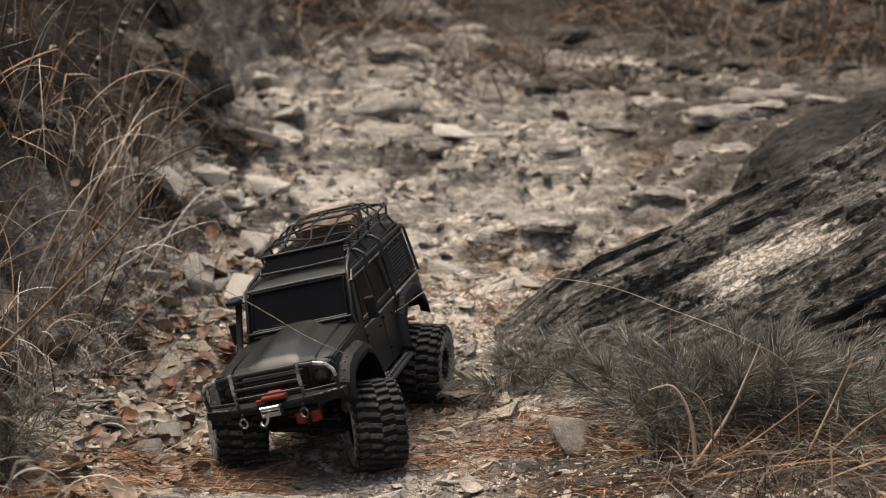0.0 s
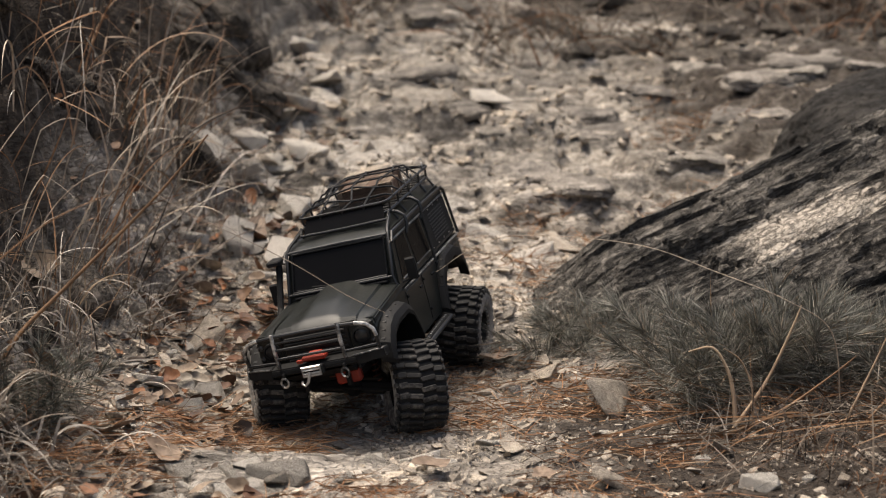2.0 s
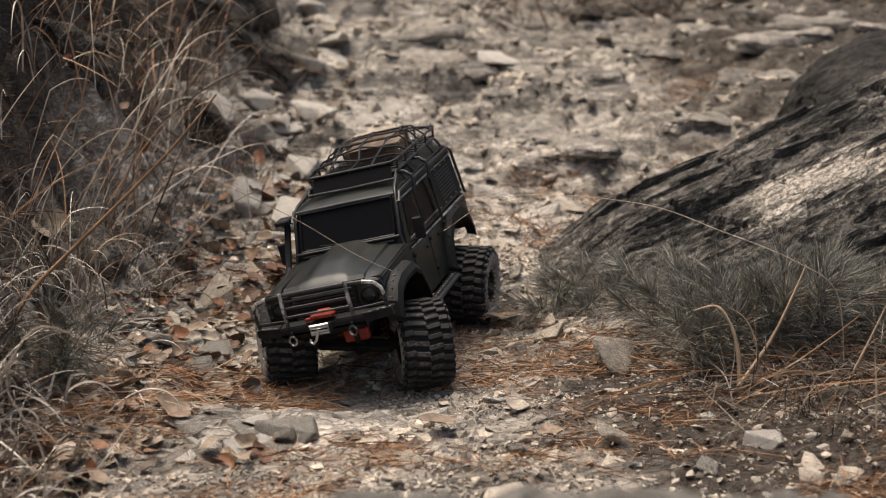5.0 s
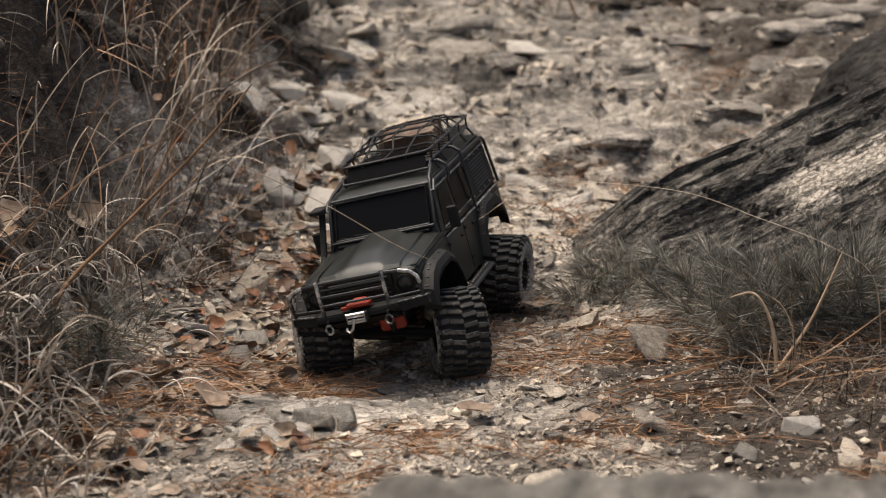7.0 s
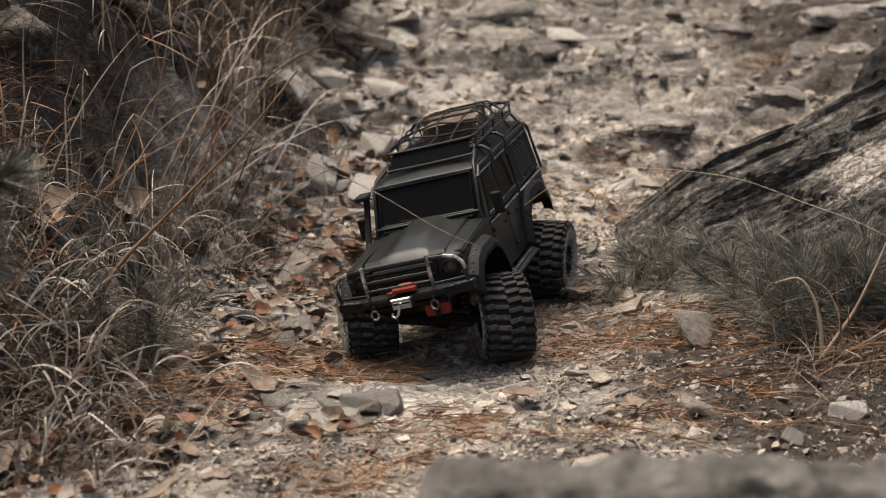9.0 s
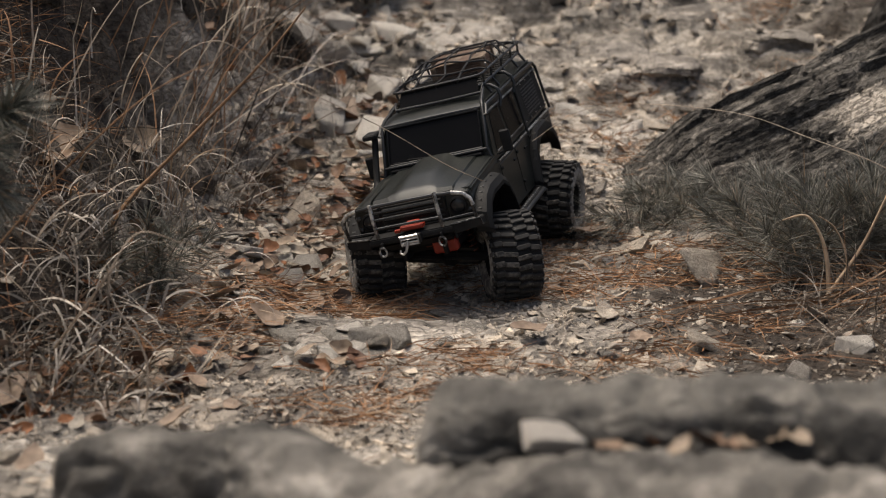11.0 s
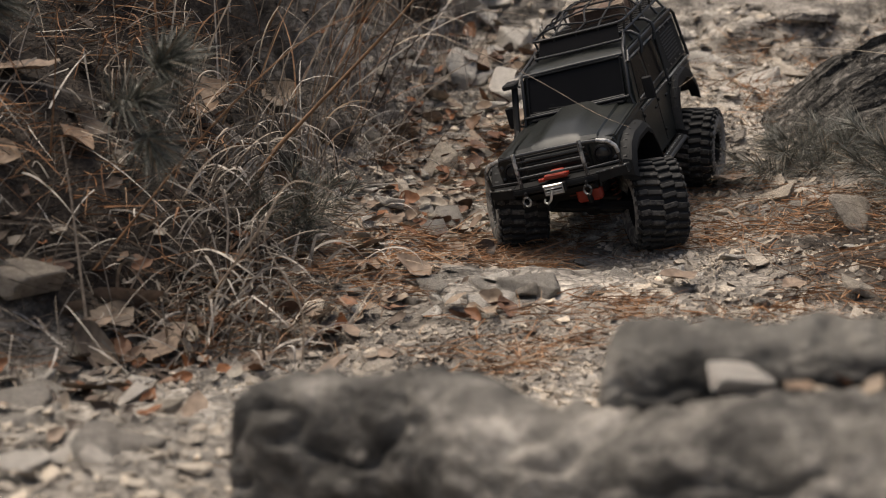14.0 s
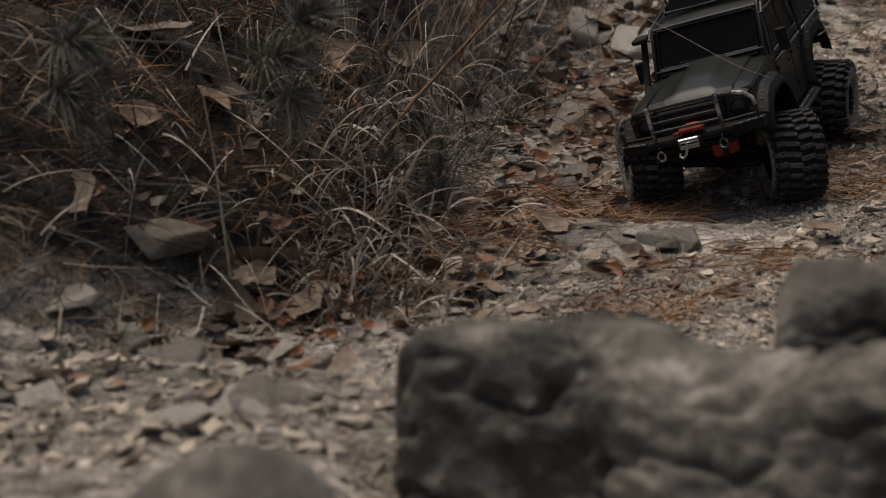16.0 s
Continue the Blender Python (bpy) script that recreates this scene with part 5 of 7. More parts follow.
def leaf_mesh(seed, curl):
    """A dead leaf: pointed, folded along its rib, with a wavy edge, about one long."""
    rg = random.Random(seed)
    rows = []
    fold, roll, phase, skew = rg.uniform(0.15, 0.6), rg.uniform(-0.5, 0.5), rg.uniform(0, 6), rg.uniform(-0.12, 0.12)
    for i in range(9):
        t = i / 8
        w = 0.30 * math.sin(math.pi * (0.03 + 0.955 * t) ** 0.85) ** 0.75 * (1 + 0.12 * math.sin(9 * t + phase))
        row = []
        for k in range(5):
            u = (k - 2) / 2
            z = abs(u) * w * fold + curl * ((t - 0.45) ** 2 * 0.55 + u * abs(u) * w * roll) + 0.035 * math.sin(8 * t + 3 * u + phase) * abs(u)
            row.append((t - 0.5, u * w * (1 - 0.25 * fold) + skew * math.sin(math.pi * t) + 0.012 * rg.uniform(-1, 1) * abs(u), z + rg.uniform(-0.008, 0.008)))
        rows.append(row)
    g = Geo().strip(rows)
    return np.array(g.v), np.array(g.f)


def build_leaves():
    rs = np.random.RandomState(31)
    protos = [leaf_mesh(400 + k, (0.5, 0.9, 1.3)[k % 3]) for k in range(9)]
    places = []
    for k, proto in enumerate(protos):
        n = 95
        y = -0.7 + 2.6 * rs.uniform(0, 1, n)
        x = bank_foot(y) + np.abs(rs.normal(0.0, 0.11, n)) * rs.choice((-1.6, 1), n, p=(0.5, 0.5)) + 0.04
        s = rs.uniform(0.016, 0.034, n)
        z = ground_h(x, y) + 0.14 * s
        places.append(turned(rs.normal(0, 0.28, n), rs.normal(0, 0.28, n), rs.uniform(0, 6.28, n), s, s, s, np.stack((x, y, z), 1)))
    scatter("leaf_litter", protos, places, M_LEAF, "curled brown dead leaves along the foot of the bank", "leaves", True)
    # leaves that can be told apart
    for x, y, s, rot, k, words in ((-0.44, -0.46, 0.075, 20, 0, "curled tan dead leaf on bare ground"), (-0.20, -0.40, 0.07, 50, 1, "orange-brown dead leaf on bare ground"), (-0.46, -0.22, 0.085, 10, 2, "large pale brown curled leaf at the foot of the bank"),
                               (-0.40, -0.28, 0.08, 70, 3, "large pale brown curled leaf at the foot of the bank"), (-0.62, -0.02, 0.10, 15, 4, "large grey-brown leaf in the grass"), (-0.68, 0.05, 0.12, 160, 5, "large grey-brown leaf in the grass"),
                               (0.22, -0.02, 0.06, 30, 6, "orange-brown leaf beside fallen needles"), (0.36, -0.06, 0.05, 100, 7, "curled brown leaf on the trail"), (-0.13, 0.02, 0.06, 140, 8, "curled tan leaf among stones"), (-0.2, 0.10, 0.06, 10, 0, "curled tan leaf at the foot of the bank"),
                               (0.10, 1.62, 0.10, 40, 1, "rust-red leaf cluster under the bank"), (0.02, 1.0, 0.08, 90, 2, "rust-brown leaf between slabs"), (-0.33, -0.52, 0.05, 80, 4, "small orange leaf on bare ground"), (-0.12, -0.66, 0.06, 30, 6, "orange leaf beside a grey boulder"), (0.36, 0.49, 0.075, 20, 3, "large tan dead leaf at the edge of the trail"), (-0.05, 1.06, 0.085, 70, 5, "dark rust-brown leaf leaning on a pale slab")):
        v, f = protos[k]
        me = big_mesh("dead_leaf", v * s, f, M_LEAF, True)
        ob = new("dead_leaf", me)
        ob.matrix_basis = pose(x, y, float(ground_h(x, y)) + 0.012, rs.uniform(-20, 20), rs.uniform(-15, 15), rot)
        tagged(ob, words, "leaf", "dead leaves that lie apart")


def scattered_leaves():
    rg = random.Random(77)
    wide = [big_mesh("dead_leaf", v, f, M_TAN_LEAF, True) for v, f in (leaf_mesh(450 + k, (0.6, 1.0, 1.5)[k % 3]) for k in range(6))]
    for k in range(24):
        y = rg.uniform(-0.38, 0.5)
        x = float(bank_foot(y)) - rg.uniform(-0.02, 0.38)
        ob = new("dead_leaf", rg.choice(wide))
        s = rg.uniform(0.035, 0.075)
        ob.matrix_basis = Matrix.LocRotScale((x, y, float(ground_h(x, y)) + 0.010), Euler((rg.gauss(0.25, 0.3), rg.gauss(0.4, 0.3), rg.uniform(0, 6.28))), (s, s * rg.uniform(1.1, 1.7), s))
        tagged(ob, "large tan curled dead leaf caught in the grassy bank", "leaf", "dead leaves on the bank")
    protos = [leaf_mesh(430 + k, (0.25, 0.6, 1.0)[k % 3]) for k in range(6)]
    meshes = [big_mesh("dead_leaf", v, f, M_LEAF, True) for v, f in protos]
    for k in range(60):
        y = rg.uniform(-0.35, 0.95)
        x = float(bank_foot(y)) + rg.uniform(-0.02, 0.34)
        q = CAR.inverted() @ Vector((x, y, 0.0))
        if abs(q.x) < 0.26 and abs(q.y) < 0.14:
            continue
        ob = new("dead_leaf", rg.choice(meshes))
        s = rg.uniform(0.022, 0.042)
        ob.matrix_basis = Matrix.LocRotScale((x, y, float(ground_h(x, y)) + 0.10 * s + 0.004), Euler((rg.gauss(0, 0.16), rg.gauss(0, 0.16), rg.uniform(0, 6.28))), (s, s * rg.uniform(0.8, 1.3), s))
        tagged(ob, rg.choice(("rust-brown dead leaf lying on the trail", "brown curled dead leaf lying on the trail")), "leaf", "dead leaves on the trail")


def rusty_leaves():
    """Heaps of rust-brown leaves at the foot of the bank."""
    rg = random.Random(91)
    meshes = [big_mesh("dead_leaf", v, f, M_RUST_LEAF, True) for v, f in (leaf_mesh(470 + k, (0.5, 1.0, 1.6)[k % 3]) for k in range(6))]
    for k in range(165):
        if k < 60:
            x, y = rg.uniform(-0.17, 0.06), rg.uniform(0.66, 1.30)
            x += 0.15 * (y - 0.9)
        elif k < 84:
            x, y = rg.gauss(-0.12, 0.09), rg.gauss(-0.12, 0.05)
        elif k < 145:
            y = rg.uniform(0.14, 0.72)
            x = -0.17 + abs(rg.gauss(0, 0.09)) + 0.14 * (y - 0.3)
        else:
            y = rg.uniform(-0.32, 0.05)
            x = float(bank_foot(y)) + rg.gauss(0.03, 0.06)
        q = CAR.inverted() @ Vector((x, y, 0.0))
        if abs(q.x) < 0.26 and abs(q.y) < 0.14:
            continue
        ob = new("dead_leaf", rg.choice(meshes))
        s = rg.uniform(0.022, 0.046) * (1.15 if k < 60 else 0.85)
        ob.matrix_basis = Matrix.LocRotScale((x, y, float(ground_h(x, y)) + 0.012), Euler((rg.gauss(0.05, 0.2), rg.gauss(0, 0.2), rg.uniform(0, 6.28))), (s, s * rg.uniform(0.7, 1.3), s * rg.uniform(0.6, 1.3)))
        tagged(ob, "curled rust-brown dead leaf at the foot of the bank", "leaf", "rusty leaves at the foot of the bank")
    # a few that have blown in between the boulders
    for k in range(9):
        ob = new("dead_leaf", rg.choice(meshes))
        s = rg.uniform(0.018, 0.03)
        x = 0.20 + 0.017 * k
        ob.matrix_basis = Matrix.LocRotScale((x, -0.958 - 0.12 * (x - 0.2) + rg.gauss(0, 0.004), 0.277 + 0.10 * (x - 0.2)), Euler((rg.gauss(0.2, 0.2), rg.gauss(0, 0.2), rg.uniform(0, 6.28))), (s, s, s))
        tagged(ob, "rust-orange dead leaf blown in between two boulders", "leaf", "leaves between the boulders")


build_litter()
build_leaves()
rusty_leaves()
scattered_leaves()


# ---- small pines ----
def pine(name, shoots, needle, per, label, seed, base=None, material=None, thick=0.0014, reach=0.8):
    """A young pine: woody shoots, each with a brush of long needles toward its tip. shoots: lists of points."""
    rs = np.random.RandomState(seed)
    root = new(name)
    root.matrix_basis = pose(*(base or shoots[0][0]))
    tagged(root, label, "young pine", "young pines beside the trail")
    o = Vector(base or shoots[0][0])
    bases, ways, lens = [], [], []
    for pts in shoots:
        pts = [Vector(p) - o for p in pts]
        fine = []
        for i in range(len(pts) - 1):
            for k in range(5):
                fine.append(pts[i].lerp(pts[i + 1], k / 5))
        fine.append(pts[-1])
        part("stem", Geo().tube(fine, 0.0013, 5, taper=lambda t: 1 - 0.5 * t), M_TWIG, root)
        tip, d = fine[-1], (fine[-1] - fine[-4]).normalized()
        n = per
        back = rs.uniform(0, 1, n) ** 1.6
        for b in back:
            q = fine[-1].lerp(fine[int((1 - reach) * (len(fine) - 1))], b) + Vector(rs.normal(0, 0.002, 3))
            r = Vector(rs.normal(0, 1, 3))
            r = (r - d * r.dot(d)).normalized()
            w = (d * (1.0 - 0.9 * b + rs.normal(0, 0.22)) + r * (0.55 + 0.6 * b)).normalized()
            bases.append(q)
            ways.append(w)
            lens.append(needle * rs.uniform(0.65, 1.15))
    k = len(bases)
    ob = blades("needles", np.array(bases), np.array(ways), np.array(lens), rs.uniform(0.55, 1.0, k) * thick, rs.uniform(0.0, 0.25, k), material or M_NEEDLE, "", "", seed + 1, 3, 0.04)
    ob.parent = root
    return root


def bush(cx, cy, w, d, h, count, seed):
    rg = random.Random(seed)
    out = []
    for k in range(count):
        x, y = cx + rg.uniform(-1, 1) * w, cy + rg.uniform(-1, 1) * d
        z = float(ground_h(x, y, False))
        dx, dy = (x - cx) * 0.3 + rg.gauss(0, 0.035), (y - cy) * 0.3 - 0.02 + rg.gauss(0, 0.03)
        hh = h * rg.uniform(0.55, 1.0) * (1 - 0.35 * abs(x - cx) / w)
        out.append([(x, y, z - 0.01), (x + dx * 0.4, y + dy * 0.4, z + hh * 0.5), (x + dx, y + dy, z + hh)])
    return out


pine("young_pine", bush(0.755, 0.30, 0.15, 0.09, 0.135, 84, 1), 0.058, 170, "dense young pine with grey-green needles at the foot of the outcrop", 41)
pine("young_pine", bush(0.52, 0.54, 0.075, 0.05, 0.045, 24, 2), 0.052, 150, "low tuft of young pine beside the trail", 43)
pine("young_pine", bush(0.97, 0.20, 0.11, 0.09, 0.07, 13, 3), 0.055, 140, "sparse young pine among withered weeds", 45)
pine("pine_branch", [[(-0.78, -0.10, 0.30), (-0.66, -0.22, 0.345), (-0.52, -0.27, 0.345), (-0.44, -0.29, 0.325), (-0.40, -0.30, 0.335)], [(-0.44, -0.29, 0.325), (-0.41, -0.30, 0.305), (-0.395, -0.305, 0.285)], [(-0.44, -0.29, 0.325), (-0.405, -0.28, 0.355), (-0.375, -0.275, 0.375)]],
     0.054, 330, "thin bare pine branch with round brushes of needles at its tips", 47, (-0.78, -0.10, 0.30), M_DARK_NEEDLE, 0.0018, 0.25)
pine("pine_branch", [[(-0.90, -0.10, 0.34), (-0.76, -0.26, 0.37), (-0.66, -0.32, 0.36), (-0.62, -0.33, 0.365)], [(-0.76, -0.26, 0.37), (-0.68, -0.31, 0.32), (-0.64, -0.33, 0.305)], [(-0.80, -0.15, 0.36), (-0.66, -0.2, 0.41), (-0.58, -0.22, 0.43)]],
     0.058, 330, "thin bare pine branch with round brushes of needles at its tips", 49, (-0.90, -0.10, 0.34), M_DARK_NEEDLE, 0.0018, 0.25)
pine("young_pine", bush(-0.30, 0.10, 0.035, 0.035, 0.13, 12, 5), 0.042, 130, "small dark young pine in the dry grass", 51, None, M_DARK_NEEDLE)

# stalks that stand out
for pts, r, mt, words in (
    ([(-0.37, 0.14, 0.07), (-0.335, 0.16, 0.135), (-0.276, 0.184, 0.195), (-0.156, 0.22, 0.315), (-0.084, 0.256, 0.400)], 0.0042, M_STALK, "long orange-brown dry stalk leaning over the bank"),
    ([(-0.50, -0.20, 0.10), (-0.36, -0.16, 0.26), (-0.25, -0.15, 0.36), (-0.17, -0.14, 0.40)], 0.0018, M_STALK, "thinner orange-brown dry stalk beside a longer one"),
    ([(-0.24, -0.32, 0.02), (-0.24, -0.30, 0.09), (-0.28, -0.28, 0.16), (-0.27, -0.27, 0.20)], 0.0016, M_GRASS, "pale curved blade at the foot of the bank"),
    ([(-0.36, -0.22, 0.07), (-0.29, -0.28, 0.17), (-0.25, -0.26, 0.225), (-0.20, -0.25, 0.21)], 0.0016, M_GRASS, "pale bent grass stalk at the foot of the bank"),
    ([(-0.48, -0.33, 0.09), (-0.485, -0.32, 0.16), (-0.49, -0.31, 0.23), (-0.50, -0.29, 0.29)], 0.0021, M_GRASS, "pale upright dead blade in the bank"),
    ([(-0.58, -0.10, 0.14), (-0.55, -0.12, 0.30), (-0.53, -0.14, 0.42)], 0.0018, M_STALK, "upright rusty stalk among pine needles"),
    ([(0.655, 0.12, 0.02), (0.65, 0.13, 0.07), (0.64, 0.14, 0.105), (0.62, 0.15, 0.13), (0.59, 0.16, 0.12)], 0.0036, M_TAN_STALK, "tan curved dry blade before a young pine"),
    ([(0.675, 0.11, 0.02), (0.672, 0.11, 0.08), (0.655, 0.12, 0.12), (0.63, 0.12, 0.138)], 0.0022, M_TAN_STALK, "tan curved dry blade beside another"),
    ([(0.635, 0.10, 0.01), (0.69, 0.115, 0.09), (0.72, 0.12, 0.16), (0.735, 0.125, 0.20)], 0.0030, M_TAN_STALK, "tan dry stalk standing before a young pine"),
    ([(0.63, 0.09, 0.02), (0.71, 0.10, 0.055), (0.77, 0.10, 0.10), (0.81, 0.10, 0.135)], 0.0026, M_STALK, "rust-brown dry stalk leaning before a young pine"),
    ([(0.79, 0.08, 0.03), (0.83, 0.09, 0.12), (0.86, 0.10, 0.19)], 0.0022, M_TAN_STALK, "thin tan stalk among withered weeds"),
    ([(0.80, 0.06, 0.03), (0.87, 0.09, 0.09), (0.95, 0.11, 0.13)], 0.0026, M_STALK, "orange dry stalk beside withered weeds"),
    ([(-0.34, 0.10, 0.10), (-0.29, 0.10, 0.30), (-0.20, 0.10, 0.38), (-0.11, 0.10, 0.33), (0.02, 0.09, 0.27), (0.11, 0.08, 0.22), (0.16, 0.07, 0.20)], 0.0010, M_GRASS, "thin pale grass stem arching over the trail"),
    ([(0.80, 0.12, 0.06), (0.76, 0.06, 0.18), (0.69, 0.04, 0.23), (0.60, 0.07, 0.26), (0.49, 0.10, 0.29), (0.32, 0.13, 0.29), (0.23, 0.13, 0.24)], 0.0009, M_GRASS, "thin grass stem arching out from a young pine"),
    ([(1.02, 0.20, 0.06), (1.08, 0.22, 0.20), (1.02, 0.22, 0.27), (0.94, 0.22, 0.28)], 0.0018, M_STALK, "bent rusty dry blade among weeds"),
):
    stem(pts, r, mt, words)


# ---- the truck: x forward, y to its left, z up ----
M_BODY = plain_material("matt_black_paint", (0.0118, 0.0137, 0.0125), 0.33, 0, 0.2, 260, 0.00004, ((0.06, 0.057, 0.05), 0.72), spec=0.34)
M_TRIM = plain_material("black_plastic", (0.014, 0.014, 0.014), 0.58, 0, 0.3, 300, 0.00015, ((0.08, 0.074, 0.065), 0.70), spec=0.16)
M_TUBE = plain_material("black_painted_tube", (0.014, 0.014, 0.014), 0.36, 0, 0.2, 200, 0.00005, ((0.3, 0.3, 0.29), 0.70))
M_SCUFF = plain_material("scuffed_tube", (0.07, 0.07, 0.07), 0.34, 0.5, 0.3, 160, 0.0001, ((0.62, 0.61, 0.58), 0.44))
M_GLASS = plain_material("smoked_window", (0.006, 0.006, 0.0065), 0.22, 0, 0.1, 60, 0.0, spec=0.06)
M_RUBBER = plain_material("dusty_rubber", (0.020, 0.019, 0.0178), 0.8, 0, 0.3, 200, 0.0004, ((0.13, 0.12, 0.105), 0.52))
# rubber darkened for the carcass, so the gaps between lugs look shaded
M_GROOVE_SHADE = plain_material("shaded_groove_rubber", (0.009, 0.009, 0.0088), 0.9, 0, 0.3, 200, 0.0004)
M_SIDEWALL = plain_material("dusty_sidewall", (0.10, 0.095, 0.088), 0.9, 0, 0.35, 140, 0.0003, ((0.30, 0.28, 0.25), 0.44))
M_RIM = plain_material("black_rim", (0.012, 0.012, 0.012), 0.45, 0.2, 0.2, 200, 0.0001)
M_STEEL = plain_material("steel", (0.62, 0.61, 0.59), 0.34, 1.0, 0.2, 200, 0.0001)
M_RED = plain_material("red_plastic", (0.31, 0.026, 0.0095), 0.5, 0, 0.3, 200, 0.0001)
M_BROWN = plain_material("rusty_brown", (0.16, 0.05, 0.03), 0.6, 0.2, 0.3, 200, 0.0001)
M_LENS = plain_material("dark_lens", (0.02, 0.02, 0.021), 0.12, 0, 0.1, 60, 0.0)
M_CRATE = plain_material("pale_brown_wood", (0.10, 0.056, 0.034), 0.65, 0, 0.45, 180, 0.0005, ((0.3, 0.23, 0.16), 0.58))
M_CRATE_EDGE = plain_material("worn_wood_edge", (0.14, 0.10, 0.068), 0.65, 0, 0.45, 200, 0.0004)
M_ROPE = plain_material("black_cord", (0.012, 0.012, 0.013), 0.8, 0, 0.3, 400, 0.0003)

truck = new("truck")
truck.matrix_basis = CAR
tagged(truck, "matt black radio-controlled off-road truck with loaded roof rack", "toy truck")


HUB = 0.070
FRONT_AXLE = pose(0, 0, 0.071) @ pose(0, 0, 0, -11.6, 0, 0) @ pose(0, 0, -HUB)
REAR_AXLE = pose(0, 0, HUB - 0.014) @ pose(0, 0, 0, -12, 0, 0) @ pose(0, 0, -HUB)


def build_body():
    # lower tub with the wheel openings
    out = [(0.224, 0.122), (0.226, 0.150), (0.222, 0.178), (0.10, 0.184), (0.075, 0.184), (0.073, 0.172), (-0.268, 0.170), (-0.271, 0.118), (-0.245, 0.114)]
    out += [(-0.240, 0.125), (-0.220, 0.146), (-0.195, 0.156), (-0.145, 0.156), (-0.118, 0.146), (-0.098, 0.122), (-0.085, 0.086)]
    out += [(0.075, 0.086), (0.088, 0.118), (0.105, 0.142), (0.130, 0.155), (0.180, 0.155), (0.200, 0.146)]
    body = part("body", Geo().prism(out, -0.0915, 0.0915), M_BODY, truck, "matt black lower body with wheel arches", 0.0022)
    # cab above the waist, leaning in a little
    cab = [(0.076, 0.171), (0.074, 0.188), (0.042, 0.251), (0.030, 0.257), (-0.262, 0.257), (-0.268, 0.250), (-0.270, 0.171)]
    part("cab", Geo().prism(cab, -0.090, 0.090, lambda z: max(0, z - 0.171) * 0.09), M_BODY, truck, "matt black cab", 0.003)
    # roof panel, slightly domed, in three pressed fields
    rows = []
    for i in range(15):
        x = 0.042 - 0.306 * i / 14
        rows.append([(x, y, 0.2575 + 0.005 * (1 - (y / 0.083) ** 2) * min(1, (i + 0.1) / 2) - 0.0035 * (i == 0) - 0.0010 * (abs((i % 5) - 2) == 2)) for y in np.linspace(-0.083, 0.083, 9)])
    g = Geo().strip(rows)
    g.strip([[(x, y, z - 0.006) for x, y, z in row] for row in rows])
    part("roof", g, M_BODY, truck, "matt black domed roof")
    # bonnet with its raised middle
    rows = []
    for i in range(13):
        x = 0.078 + 0.146 * i / 12
        drop = 0.192 - 0.0085 * (i / 12) - 0.012 * max(0, (i - 10.6) / 1.4) ** 2
        row = []
        for y in np.linspace(-0.068, 0.068, 25):
            k = abs(y)
            rise = 0.0105 * (1 / (1 + math.exp((k - 0.030) / 0.0042))) * min(1, (12 - i) / 6 + 0.1) - 0.05 * max(0, k - 0.036)
            lip = -0.006 * max(0, (k - 0.062) / 0.006) ** 2
            row.append((x, y, drop + rise + lip))
        rows.append(row)
    part("bonnet", Geo().strip(rows).strip([[(x, y, z - 0.009) for x, y, z in r] for r in rows]), M_BODY, truck, "matt black bonnet with a raised centre")
    # wing tops
    for s in (1, -1):
        rows = []
        for i in range(9):
            x = 0.075 + 0.151 * i / 8
            z = 0.1865 - 0.005 * i / 8 - 0.006 * max(0, (i - 6.6) / 1.4) ** 2
            rows.append([(x, s * y, z + dz) for y, dz in ((0.066, 0.001), (0.074, 0.0006), (0.083, -0.001), (0.090, -0.005), (0.0925, -0.013))])
        part("wing", Geo().strip(rows).strip([[(x, y * 0.985, z - 0.003) for x, y, z in r] for r in rows]), M_BODY, truck)
    # cowl vent panel under the windscreen
    part("cowl", Geo().box((0.077, 0, 0.1905), (0.012, 0.15, 0.006), 0.002), M_TRIM, truck)
    # windscreen
    a, b = Vector((0.0745, 0, 0.197)), Vector((0.0445, 0, 0.2495))
    n = Vector((0.87, 0, 0.49)).normalized()
    pane = Geo()
    pts = []
    for p, w in ((a, 0.076), (b, 0.0735)):
        pts.append((p + n * 0.0012, w))
    (p, w), (q, v) = pts
    pane.add([(p.x, -w, p.z), (p.x, w, p.z), (q.x, v, q.z), (q.x, -v, q.z), (p.x - 0.003, -w, p.z), (p.x - 0.003, w, p.z), (q.x - 0.003, v, q.z), (q.x - 0.003, -v, q.z)],
             [(0, 1, 2, 3), (7, 6, 5, 4), (0, 4, 5, 1), (1, 5, 6, 2), (2, 6, 7, 3), (3, 7, 4, 0)])
    screen = part("windscreen", pane, M_GLASS, truck, "smoked dark windscreen")
    o = n * 0.002
    ring = [(p.x + o.x, -w, p.z + o.z), (p.x + o.x, w, p.z + o.z), (q.x + o.x, v + 0.001, q.z + o.z), (q.x + o.x, -v - 0.001, q.z + o.z)]
    part("windscreen_frame", Geo().tube(ring, 0.0022, 8, True), M_TUBE, screen, "black windscreen surround")
    part("wiper", Geo().tube([(0.0785, 0.03, 0.197), (0.0775, 0.0, 0.2), (0.075, -0.045, 0.2035)], 0.0008, 5), M_TRIM, screen)
    part("wiper", Geo().tube([(0.0785, -0.02, 0.197), (0.0775, -0.045, 0.2), (0.0755, -0.07, 0.202)], 0.0008, 5), M_TRIM, screen)
